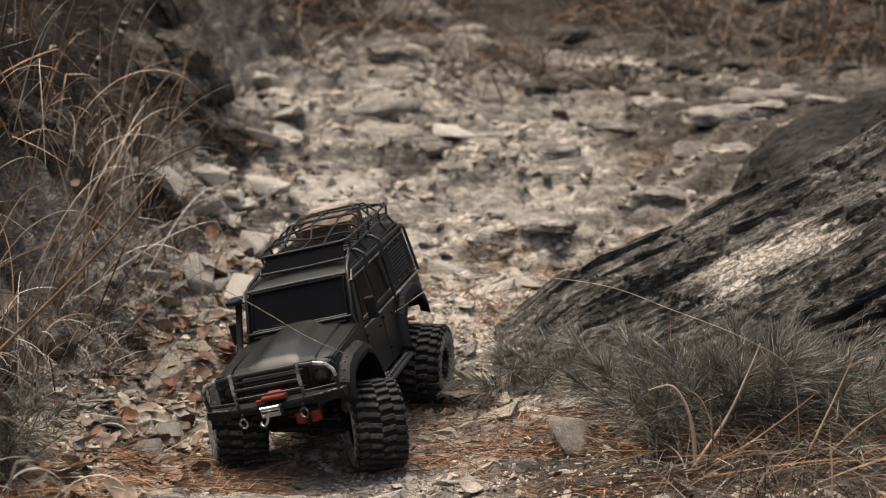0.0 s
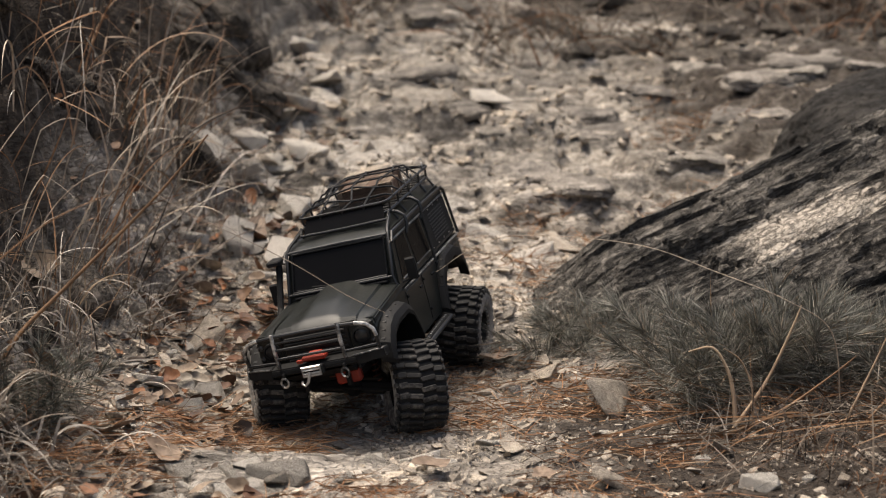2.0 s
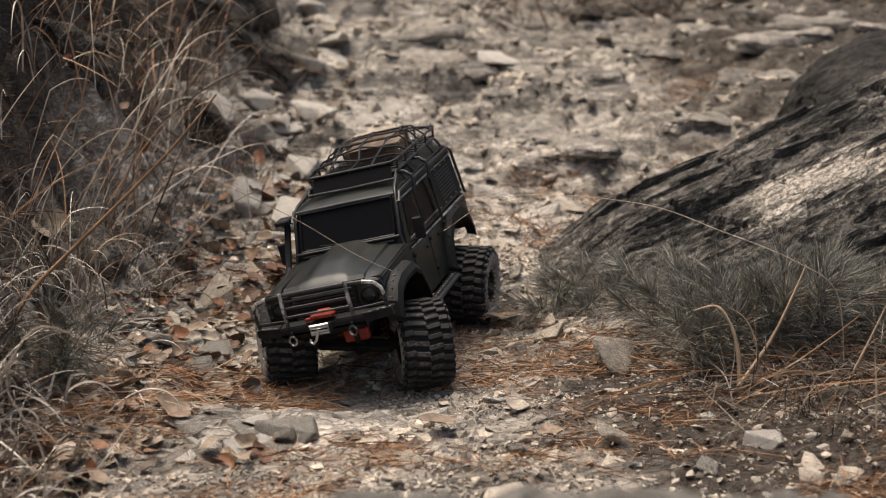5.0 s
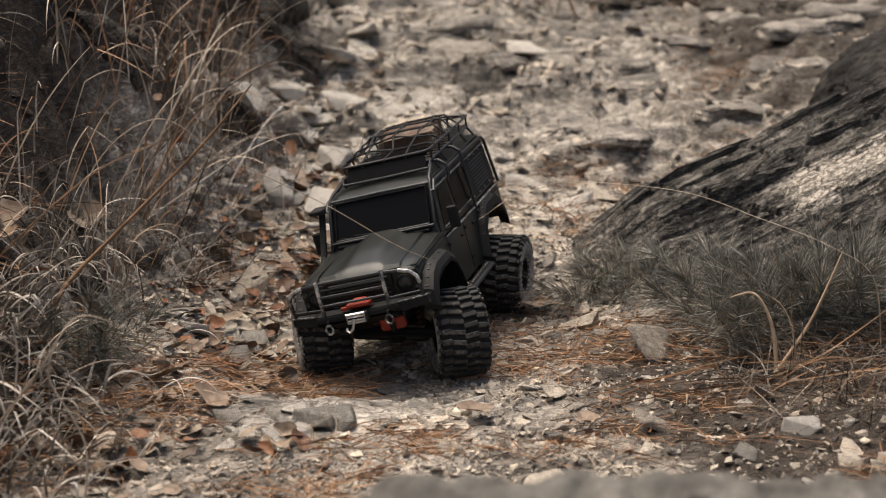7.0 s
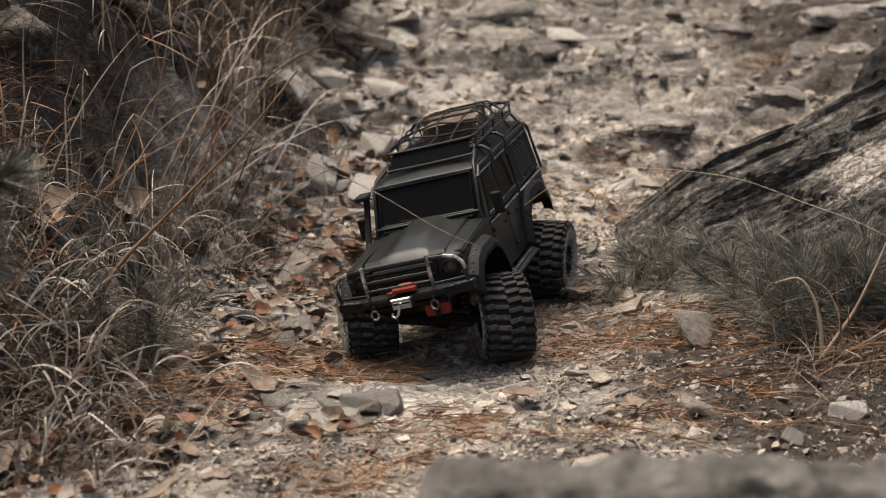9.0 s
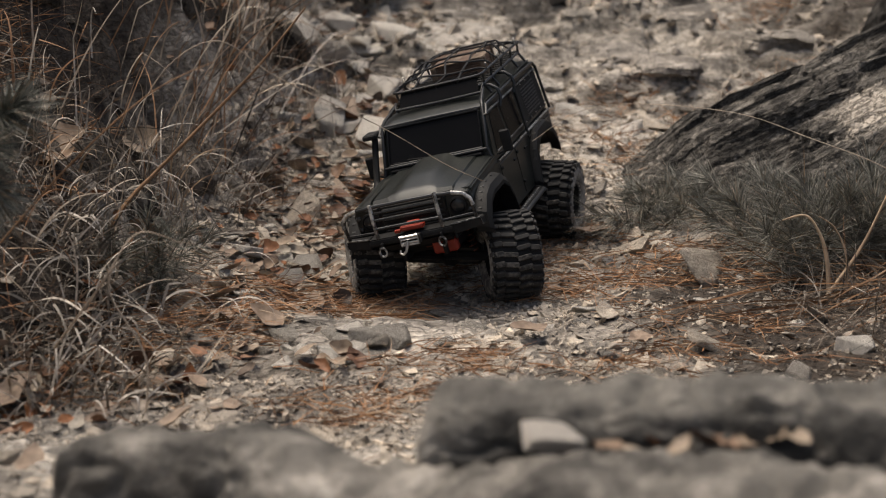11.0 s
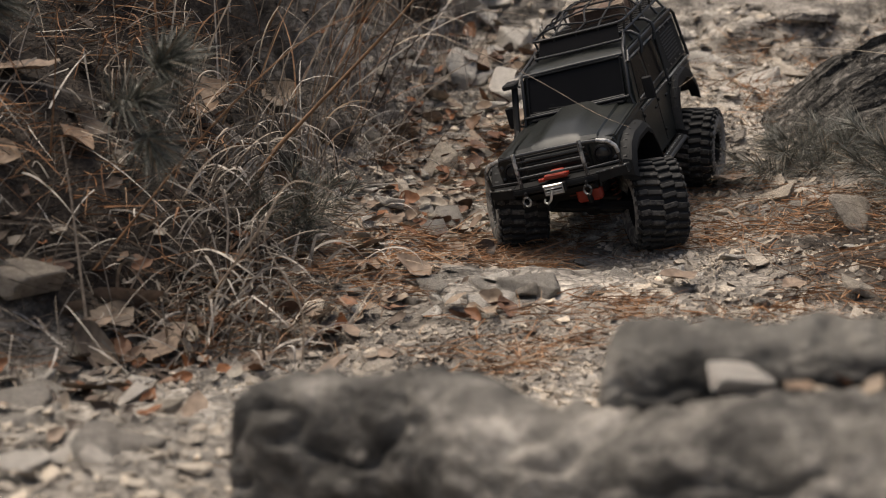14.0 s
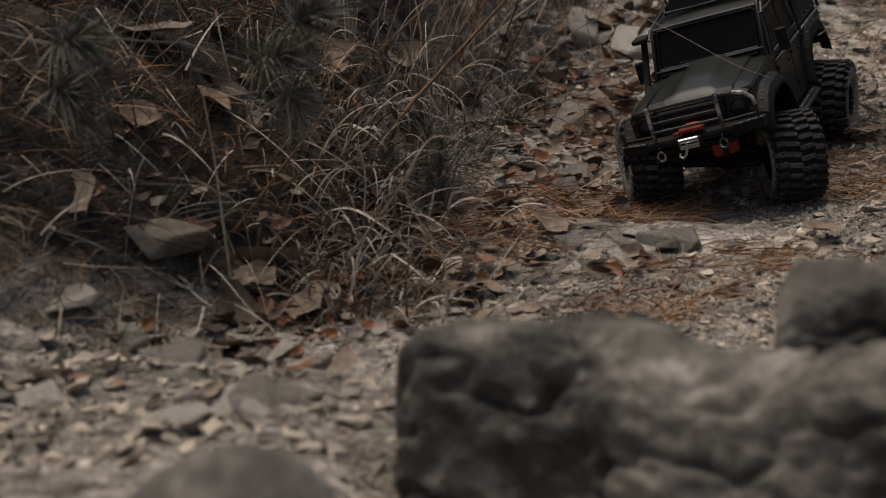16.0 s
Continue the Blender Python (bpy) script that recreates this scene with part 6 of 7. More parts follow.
    # side windows, doors and seams
    for s in (1, -1):
        def lean(z):
            return s * (0.0903 - max(0, z - 0.171) * 0.09)
        for x0, x1 in ((0.052, -0.018), (-0.03, -0.108)):
            z0, z1 = 0.184, 0.238
            g = Geo()
            x2 = x0 - (0.022 if x0 > 0 else 0)
            quad = [(x0, z0), (x1, z0), (x1, z1), (x2, z1)]
            g.add([(x, lean(z) + s * 0.0006, z) for x, z in quad] + [(x, lean(z) - s * 0.002, z) for x, z in quad], [(0, 1, 2, 3), (7, 6, 5, 4), (0, 4, 5, 1), (1, 5, 6, 2), (2, 6, 7, 3), (3, 7, 4, 0)])
            win = part("side_window", g, M_GLASS, truck, "smoked dark side window")
            part("window_rail", Geo().tube([(x0, lean(z0) + s * 0.001, z0 - 0.001), (x1, lean(z0) + s * 0.001, z0 - 0.001)], 0.0012, 6), M_SCUFF, win)
        for x0, x1 in ((0.066, -0.022), (-0.026, -0.092)):
            g = Geo()
            g.add([(x0, s * 0.0916, 0.093), (x1, s * 0.0916, 0.093), (x1, s * 0.0916, 0.166), (x0, s * 0.0916, 0.166)] + [(x0 - 0.0008, s * 0.0925, 0.0938), (x1 + 0.0008, s * 0.0925, 0.0938), (x1 + 0.0008, s * 0.0925, 0.1652), (x0 - 0.0008, s * 0.0925, 0.1652)],
                  [(4, 5, 6, 7), (0, 1, 5, 4), (1, 2, 6, 5), (2, 3, 7, 6), (3, 0, 4, 7)])
            door = part("door", g, M_BODY, truck, "matt black door")
            part("door_handle", Geo().box((x1 + 0.014, s * 0.0935, 0.152), (0.012, 0.003, 0.004), 0.001), M_TRIM, door)
            part("hinge", Geo().box((x0 - 0.003, s * 0.0935, 0.158), (0.006, 0.003, 0.005), 0.001), M_TRIM, door)
            part("hinge", Geo().box((x0 - 0.003, s * 0.0935, 0.110), (0.006, 0.003, 0.005), 0.001), M_TRIM, door)
        # waist rail
        part("waist_rail", Geo().tube([(0.068, s * 0.0925, 0.1705), (-0.10, s * 0.0925, 0.1690), (-0.268, s * 0.0925, 0.1680)], 0.0017, 6), M_SCUFF, truck, "scuffed waist rail")
        part("waist_rail", Geo().tube([(-0.112, s * 0.0925, 0.1600), (-0.268, s * 0.0925, 0.1585)], 0.0015, 6), M_TUBE, truck)
        # rear panel with punched vents and bolts
        panel = part("side_panel", Geo().add([(-0.122, lean(0.178) + s * 0.0012, 0.178), (-0.262, lean(0.178) + s * 0.0012, 0.178), (-0.262, lean(0.240) + s * 0.0012, 0.240), (-0.122, lean(0.240) + s * 0.0012, 0.240),
                                              (-0.122, lean(0.178) - s * 0.003, 0.178), (-0.262, lean(0.178) - s * 0.003, 0.178), (-0.262, lean(0.240) - s * 0.003, 0.240), (-0.122, lean(0.240) - s * 0.003, 0.240)],
                                             [(0, 1, 2, 3), (7, 6, 5, 4), (0, 4, 5, 1), (1, 5, 6, 2), (2, 6, 7, 3), (3, 7, 4, 0)]), M_TRIM, truck, "black bolted rear side panel")
        for k in range(9):
            z = 0.188 + 0.0052 * k
            part("vent_slot", Geo().box((-0.192, lean(z) + s * 0.0016, z), (0.085, 0.0014, 0.0018), 0.0005), M_RIM, panel)
        for x in (-0.128, -0.162, -0.195, -0.228, -0.257):
            for z in (0.181, 0.237):
                part("bolt", Geo().lathe([(0.0011, 0.0), (0.0011, 0.0012), (0.0001, 0.0014), (0.0001, 0.0)], 8), M_STEEL, panel, m=pose(x, lean(z) + s * 0.0012, z, 0 if s > 0 else 180, 0, 0))
        # gutter tube and hoops of the outer cage
        part("cage_rail", Geo().tube([(0.055, s * 0.088, 0.242), (0.040, s * 0.0865, 0.2545), (-0.10, s * 0.0868, 0.2545), (-0.255, s * 0.0868, 0.252), (-0.268, s * 0.0875, 0.243), (-0.271, s * 0.09, 0.20), (-0.272, s * 0.0925, 0.168)], 0.0026, 8), M_TUBE, truck, "black tube of the outer cage")
        part("cage_rail", Geo().tube([(0.056, s * 0.0855, 0.2435), (-0.262, s * 0.0862, 0.2405)], 0.0014, 6), M_SCUFF, truck)
        part("cage_rail", Geo().tube([(0.080, s * 0.088, 0.178), (0.0775, s * 0.0835, 0.198), (0.0475, s * 0.0825, 0.253), (0.036, s * 0.080, 0.261), (-0.012, s * 0.073, 0.272)], 0.0026, 8), M_TUBE, truck, "black tube along the windscreen pillar")
        for x in (-0.025, -0.112):
            part("cage_hoop", Geo().tube([(x + 0.004, s * 0.089, 0.236), (x, s * 0.0925, 0.250), (x - 0.002, s * 0.0905, 0.262), (x - 0.004, s * 0.080, 0.270), (x - 0.005, s * 0.066, 0.272)], 0.0027, 8), M_TUBE, truck, "black hoop of the outer cage")
        part("cage_post", Geo().tube([(-0.110, s * 0.0915, 0.248), (-0.108, s * 0.0935, 0.20), (-0.106, s * 0.095, 0.166)], 0.0024, 8), M_TUBE, truck)
        # mirror
        mir = part("mirror", Geo().box((0.062, s * 0.110, 0.199), (0.006, 0.016, 0.034), 0.002), M_TRIM, truck, "black square wing mirror", m=None)
        part("mirror_arm", Geo().tube([(0.066, s * 0.092, 0.182), (0.064, s * 0.103, 0.184), (0.063, s * 0.106, 0.188)], 0.0016, 6), M_TRIM, mir)
        # rock slider with its tread plate
        slider = part("rock_slider", Geo().tube([(0.082, s * 0.092, 0.083), (0.075, s * 0.106, 0.080), (-0.075, s * 0.106, 0.080), (-0.083, s * 0.092, 0.083)], 0.0036, 8), M_TUBE, truck, "black side step")
        part("step_plate", Geo().box((-0.002, s * 0.099, 0.0835), (0.150, 0.011, 0.002), 0.0006), M_TRIM, slider)
        for k in range(12):
            part("stud", Geo().box((-0.066 + 0.0117 * k, s * 0.0995, 0.0850), (0.006, 0.003, 0.0012), 0.0004), M_SCUFF, slider)
    part("windscreen_rail", Geo().tube([(0.046, -0.080, 0.2535), (0.0465, 0, 0.2545), (0.046, 0.080, 0.2535)], 0.0025, 8), M_TUBE, truck)
    part("windscreen_rail", Geo().tube([(0.080, -0.083, 0.1965), (0.081, 0, 0.1965), (0.080, 0.083, 0.1965)], 0.0021, 8), M_TUBE, truck)
    # snorkel
    sn = part("snorkel", Geo().tube([(0.120, -0.094, 0.168), (0.088, -0.099, 0.180), (0.076, -0.099, 0.198), (0.055, -0.097, 0.236), (0.050, -0.097, 0.246)], 0.0052, 8), M_TRIM, truck, "black air snorkel beside the windscreen")
    part("snorkel_head", Geo().box((0.056, -0.099, 0.2475), (0.030, 0.022, 0.008), 0.002), M_TRIM, sn)
    # back door and spare carrier
    part("tailgate", Geo().box((-0.2715, 0, 0.178), (0.004, 0.12, 0.118), 0.002), M_BODY, truck)


def build_front():
    grille = part("grille", Geo().box((0.2245, 0, 0.154), (0.006, 0.100, 0.044), 0.0015), M_RIM, truck, "black grille")
    for k in range(5):
        part("slat", Geo().box((0.2295, 0, 0.139 + 0.0078 * k), (0.006, 0.092, 0.0030), 0.0008, pose(0, 0, 0)), M_TRIM, grille)
    for s in (1, -1):
        panel = part("lamp_panel", Geo().box((0.2250, s * 0.0705, 0.154), (0.007, 0.038, 0.044), 0.002), M_BODY, truck)
        turn = pose(0.2285, s * 0.0685, 0.156, 0, 0, -90)
        part("headlight", Geo().lathe([(0.0001, 0.004), (0.006, 0.0036), (0.0100, 0.002), (0.0112, 0.0), (0.0001, -0.002)], 24), M_LENS, panel, "dark round headlight", m=turn)
        part("headlight_ring", Geo().lathe([(0.0108, 0.003), (0.0135, 0.0022), (0.0138, 0.0), (0.0106, 0.0)], 28), M_TRIM, panel, m=turn)
        part("indicator", Geo().lathe([(0.0001, 0.003), (0.0034, 0.002), (0.0042, 0.0), (0.0001, -0.001)], 14), M_LENS, panel, m=pose(0.2285, s * 0.0845, 0.164, 0, 0, -90))
        part("indicator", Geo().lathe([(0.0001, 0.003), (0.0034, 0.002), (0.0042, 0.0), (0.0001, -0.001)], 14), M_LENS, panel, m=pose(0.2285, s * 0.0845, 0.147, 0, 0, -90))
    # bumper with swept ends
    bump = part("bumper", Geo().prism([(0.236, 0.126), (0.261, 0.127), (0.263, 0.131), (0.261, 0.1375), (0.236, 0.139)], -0.066, 0.066), M_TRIM, truck, "black steel winch bumper", 0.0015)
    for s in (1, -1):
        part("bumper_wing", Geo().add([(0.240, s * 0.064, 0.124), (0.262, s * 0.064, 0.124), (0.250, s * 0.105, 0.127), (0.236, s * 0.106, 0.127), (0.240, s * 0.064, 0.139), (0.262, s * 0.064, 0.139), (0.250, s * 0.105, 0.139), (0.236, s * 0.106, 0.139)],
                                      [(0, 1, 2, 3), (7, 6, 5, 4), (0, 4, 5, 1), (1, 5, 6, 2), (2, 6, 7, 3), (3, 7, 4, 0)]), M_TRIM, bump, "", 0.0012)
        part("scuff_edge", Geo().tube([(0.2625, s * 0.062, 0.1395), (0.2505, s * 0.104, 0.1395), (0.2505, s * 0.1055, 0.128)], 0.0011, 6), M_SCUFF, bump, "scuffed bumper edge")
        # shackle
        ring = [(0.268 + 0.0048 * math.cos(a) * 0.3, s * 0.046 + 0.0058 * math.cos(a), 0.119 + 0.0066 * math.sin(a)) for a in np.linspace(0, 2 * math.pi, 16, False)]
        part("shackle", Geo().tube(ring, 0.0016, 6, True), M_SCUFF, bump, "small bow shackle")
        part("shackle_tab", Geo().box((0.264, s * 0.046, 0.127), (0.008, 0.004, 0.010), 0.001), M_TRIM, bump)
    part("lower_plate", Geo().prism([(0.228, 0.108), (0.258, 0.124), (0.232, 0.124)], -0.05, 0.05), M_TRIM, bump, "", 0.001)
    # winch
    winch = part("winch", Geo().box((0.2675, 0.0, 0.131), (0.008, 0.034, 0.013), 0.001), M_RIM, truck, "small winch with a steel fairlead")
    frame_pts = [(0.2735, y, z) for y, z in ((-0.0135, 0.1250), (0.0135, 0.1250), (0.0135, 0.1370), (-0.0135, 0.1370))]
    part("fairlead", Geo().tube(frame_pts, 0.0021, 6, True), M_STEEL, winch, "bright steel fairlead")
    part("roller", Geo().tube([(0.274, -0.0125, 0.1335), (0.274, 0.0125, 0.1335)], 0.0014, 8), M_STEEL, winch)
    part("roller", Geo().tube([(0.274, -0.0125, 0.1285), (0.274, 0.0125, 0.1285)], 0.0014, 8), M_STEEL, winch)
    hook = [(0.277, -0.002, 0.131), (0.279, -0.004, 0.124), (0.281, -0.006, 0.118), (0.282, -0.011, 0.114), (0.281, -0.0155, 0.117), (0.280, -0.014, 0.121)]
    part("hook", Geo().tube(hook, 0.0024, 8, taper=lambda t: 1 - 0.35 * t), M_STEEL, winch, "bright steel hook")
    # red plate over the winch
    red = Geo().box((0.252, 0.002, 0.1450), (0.014, 0.036, 0.0075), 0.002).box((0.250, 0.004, 0.1505), (0.008, 0.020, 0.005), 0.0015).box((0.256, -0.020, 0.1425), (0.005, 0.010, 0.005), 0.001)
    part("winch_cover", red, M_RED, truck, "bright red-orange plastic winch cover")
    # bull bar
    bar = part("bull_bar", Geo().tube([(0.250, -0.098, 0.139), (0.255, -0.099, 0.165), (0.256, -0.093, 0.177), (0.257, -0.080, 0.1825), (0.259, -0.045, 0.1850), (0.260, 0, 0.1855), (0.259, 0.045, 0.1850), (0.257, 0.080, 0.1825), (0.256, 0.093, 0.177), (0.255, 0.099, 0.165), (0.250, 0.098, 0.139)], 0.0027, 8), M_TUBE, truck, "black tubular bull bar with scuffed bends")
    for s in (1, -1):
        part("upright", Geo().tube([(0.262, s * 0.050, 0.139), (0.263, s * 0.050, 0.165), (0.2605, s * 0.050, 0.189)], 0.0030, 8), M_SCUFF, bar, "scuffed bull bar upright")
        part("scuffed_bend", Geo().tube([(0.2585, s * 0.074, 0.1838), (0.2577, s * 0.090, 0.1795), (0.2567, s * 0.0985, 0.1705), (0.2555, s * 0.100, 0.160)], 0.0029, 8), M_SCUFF, bar, "scuffed bend of the bull bar")
        part("cross_tube", Geo().tube([(0.262, s * 0.050, 0.1475), (0.254, s * 0.099, 0.1475)], 0.0017, 6), M_TUBE, bar)
    part("cross_tube", Geo().tube([(0.263, -0.05, 0.166), (0.263, 0.05, 0.166)], 0.0020, 8), M_TUBE, bar)
    part("cross_tube", Geo().tube([(0.263, -0.05, 0.153), (0.263, 0.05, 0.153)], 0.0020, 8), M_TUBE, bar)
    part("cross_tube", Geo().tube([(0.262, -0.05, 0.176), (0.262, 0.05, 0.176)], 0.0016, 8), M_TUBE, bar)


def build_flares():
    """Wide bolted arches over the wheels."""
    front = [(0.236, 0.120), (0.232, 0.142), (0.212, 0.162), (0.185, 0.170), (0.128, 0.170), (0.106, 0.158), (0.091, 0.132), (0.084, 0.108)]
    rear = [(-0.082, 0.092), (-0.091, 0.120), (-0.108, 0.148), (-0.134, 0.166), (-0.192, 0.168), (-0.222, 0.156), (-0.241, 0.132), (-0.246, 0.112)]
    for line, out in ((front, 0.0), (rear, 0.0085)):
        c = (sum(p[0] for p in line) / len(line), 0.085)
        for s in (1, -1):
            rows = []
            for x, z in line:
                w = Vector((x - c[0], z - c[1]))
                ix, iz = x - 0.09 * w.x, z - 0.09 * w.y
                rows.append([(x, s * 0.088, z), (x, s * 0.098, z + 0.0005), (x - 0.02 * w.x, s * (0.108 - 0.6 * out), z - 0.02 * w.y - 0.002), (ix, s * (0.1125 - out), iz - 0.005), (ix, s * (0.1120 - out), iz - 0.011), (ix, s * (0.106 - 0.8 * out), iz - 0.008), (ix, s * 0.088, iz - 0.004)])
            flare = part("wheel_arch", Geo().strip(rows), M_TRIM, truck, "wide black bolted wheel arch", sharp=28)
            for k in range(1, len(line) - 1):
                for f in (0.2, 0.7):
                    x = line[k][0] * (1 - f) + line[k + 1][0] * f
                    z = line[k][1] * (1 - f) + line[k + 1][1] * f
                    part("bolt_recess", Geo().box((0, 0, 0), (0.0030, 0.0060, 0.0010), 0.0003), M_RIM, flare, m=pose(x, s * 0.0985, z + 0.0002, 0, math.degrees(-math.atan2(line[k + 1][1] - line[k][1], line[k + 1][0] - line[k][0])), 0))


def build_wheel(x, s, steer, z=HUB):
    wheel = new("wheel")
    wheel.parent = truck
    wheel.matrix_basis = (FRONT_AXLE if x > 0 else REAR_AXLE) @ pose(x, s * (0.104 if x > 0 else 0.096) - (0.002 if x > 0 else 0), z) @ pose(0, 0, 0, 0, 0, steer) @ Matrix.Diagonal((1, 1.12, 1, 1))
    tagged(wheel, "knobbly dusty rubber wheel with a beadlock rim")
    # carcass, bulging over the rim; y points outward on the left side
    w = 0.0325
    prof = [(0.0300, -w * 0.86), (0.036, -w * 1.0), (0.048, -w * 1.06), (0.0565, -w * 0.98), (0.0608, -w * 0.78), (0.0615, 0.0), (0.0608, w * 0.78), (0.0565, w * 0.98), (0.048, w * 1.06), (0.036, w * 1.0), (0.0300, w * 0.86)]
    tyre = part("tyre", Geo().lathe(prof, 56), M_GROOVE_SHADE, wheel, "black rubber tyre", sharp=50)
    for side in (1, -1):
        part("sidewall", Geo().lathe([(0.0302, side * w * 0.87), (0.036, side * w * 1.02), (0.048, side * w * 1.085), (0.0555, side * w * 1.02), (0.0545, side * w * 0.96), (0.036, side * w * 0.95)], 56), M_SIDEWALL, tyre, "dusty grey tyre sidewall", sharp=50)
    tread = Geo()
    n = 27
    for k in range(n):
        a = 360 * k / n
        for row in (1, -1):
            m = pose(0, 0, 0, 0, -a - (6.6 if row < 0 else 0), 0)
            # a long bar from the middle outward, a stepped block beside it, and a lug wrapped over the shoulder
            tread.box((0, 0, 0), (0.0050, 0.0190, 0.0068), 0.0010, m @ pose(0.0634, row * 0.0088, 0.0006 * row, row * 9, 0, 0))
            tread.box((0, 0, 0), (0.0052, 0.0125, 0.0080), 0.0011, m @ pose(0.0626, row * 0.0236, -0.0020 * row, row * -5, 0, row * -9))
            tread.box((0, 0, 0), (0.0105 if k % 2 else 0.0075, 0.0034, 0.0066), 0.0009, m @ pose(0.0575, row * 0.0322, -0.0028 * row, 0, 0, row * -8))
    part("tread", tread, M_RUBBER, wheel, "black rubber tread lugs with dust", sharp=40)
    o = s
    rim = part("rim", Geo().lathe([(0.0310, -0.024), (0.0322, -0.022), (0.0290, -0.018), (0.0270, 0.0), (0.0285, 0.012), (0.0300, 0.0225), (0.0318, 0.0235), (0.0318, 0.0205), (0.0300, 0.010), (0.0290, -0.010)], 40), M_RIM, wheel, "black deep rim", m=Matrix.Diagonal((1, o * 1.22, 1, 1)))
    part("beadlock_ring", Geo().lathe([(0.0265, 0.0215), (0.0262, 0.0245), (0.0325, 0.0255), (0.0332, 0.0235), (0.0325, 0.0215)], 40), M_RIM, rim, "black beadlock ring")
    for k in range(20):
        a = 2 * math.pi * k / 20
        part("ring_bolt", Geo().lathe([(0.0016, 0.0), (0.0016, 0.0014), (0.0001, 0.0018), (0.0001, 0.0)], 7), M_STEEL, rim, m=pose(0.0296 * math.cos(a), 0.0248, 0.0296 * math.sin(a)))
    for k in range(6):
        m = pose(0, 0, 0, 0, -60 * k, 0)
        part("spoke", Geo().box((0.016, 0.008, 0), (0.024, 0.006, 0.0075), 0.0012, m), M_RIM, rim)
    part("hub_cap", Geo().lathe([(0.0001, 0.019), (0.005, 0.018), (0.0065, 0.013), (0.0095, 0.011), (0.0105, 0.005), (0.0001, 0.004)], 18), M_TRIM, rim)
    for k in range(6):
        a = 2 * math.pi * (k + 0.5) / 6
        part("wheel_nut", Geo().lathe([(0.0014, 0.0), (0.0014, 0.003), (0.0001, 0.0032), (0.0001, 0.0)], 6), M_STEEL, rim, m=pose(0.0078 * math.cos(a), 0.0105, 0.0078 * math.sin(a)))


def build_chassis():
    frame_ob = part("chassis", Geo().box((0, 0.032, 0.098), (0.46, 0.006, 0.018), 0.001).box((0, -0.032, 0.098), (0.46, 0.006, 0.018), 0.001).box((0.02, 0, 0.100), (0.10, 0.058, 0.03), 0.003), M_TRIM, truck, "black ladder chassis")
    for x in (0.162, -0.162):
        axle = part("axle", Geo().tube([(x, -0.075, HUB), (x, 0.075, HUB)], 0.0075, 10), M_TRIM, truck, "black axle with its differential", m=FRONT_AXLE if x > 0 else REAR_AXLE)
        part("differential", Geo().lathe([(0.0001, -0.014), (0.012, -0.012), (0.0175, -0.005), (0.0175, 0.005), (0.012, 0.012), (0.0001, 0.014)], 18), M_TRIM, axle, m=pose(x, 0.012, HUB, 0, 0, 0))
        for s in (1, -1):
            part("link", Geo().tube([(x * 0.98, s * 0.045, HUB - 0.004), (x * 0.25, s * 0.036, 0.086)], 0.003, 8), M_TRIM, axle)
            shock = part("shock", Geo().tube([(FRONT_AXLE if x > 0 else REAR_AXLE) @ Vector((x, s * 0.05, HUB + 0.004)), (x * 0.93, s * 0.045, 0.120)], 0.0022, 8), M_TRIM, truck, "shock absorber with a red-brown spring")
            foot, head = (FRONT_AXLE if x > 0 else REAR_AXLE) @ Vector((x, s * 0.05, HUB + 0.008)), Vector((x * 0.93, s * 0.045, 0.118))
            spring = [foot.lerp(head, t) + Vector((0.0062 * math.cos(t * 40), 0.0062 * math.sin(t * 40), 0)) for t in np.linspace(0, 1, 60)]
            part("spring", Geo().tube(spring, 0.0011, 5), M_BROWN, shock)
    part("drive_shaft", Geo().tube([(0.15, 0.01, 0.074), (0.0, 0.0, 0.088), (-0.15, 0.01, 0.074)], 0.0035, 8), M_STEEL, frame_ob)
    part("steering_rod", Geo().tube([(0.182, -0.072, 0.071), (0.184, 0.072, 0.071)], 0.0022, 8), M_TRIM, frame_ob, m=FRONT_AXLE)
    part("servo_plate", Geo().box((0.195, 0.02, 0.104), (0.03, 0.05, 0.012), 0.002), M_BROWN, frame_ob, "red-brown servo mount")
    part("servo", Geo().box((0.216, 0.030, 0.099), (0.014, 0.038, 0.020), 0.003), M_RED, frame_ob, "red servo horn")
    # dark fillers added under the truck, so no bright ground shows through its shade
    part("axle_truss", Geo().box((0.150, 0, 0.070), (0.028, 0.118, 0.030), 0.004), M_RIM, frame_ob, m=FRONT_AXLE)
    part("gearbox", Geo().box((0.03, 0, 0.078), (0.17, 0.082, 0.046), 0.006), M_RIM, frame_ob, "black filler block added between the chassis rails")
    part("skid_plate", Geo().prism([(0.236, 0.122), (0.200, 0.092), (0.10, 0.084), (-0.10, 0.084), (-0.10, 0.088), (0.09, 0.090), (0.20, 0.112)], -0.046, 0.046), M_TRIM, frame_ob, "black filler plate added under the nose")
    # dark sheets added inside the wheel openings to keep them black
    for s in (1, -1):
        for x0, x1 in ((0.096, 0.226), (-0.238, -0.092)):
            part("inner_arch", Geo().box(((x0 + x1) / 2, s * 0.052, 0.135), (x1 - x0, 0.004, 0.055), 0.002), M_RIM, frame_ob)


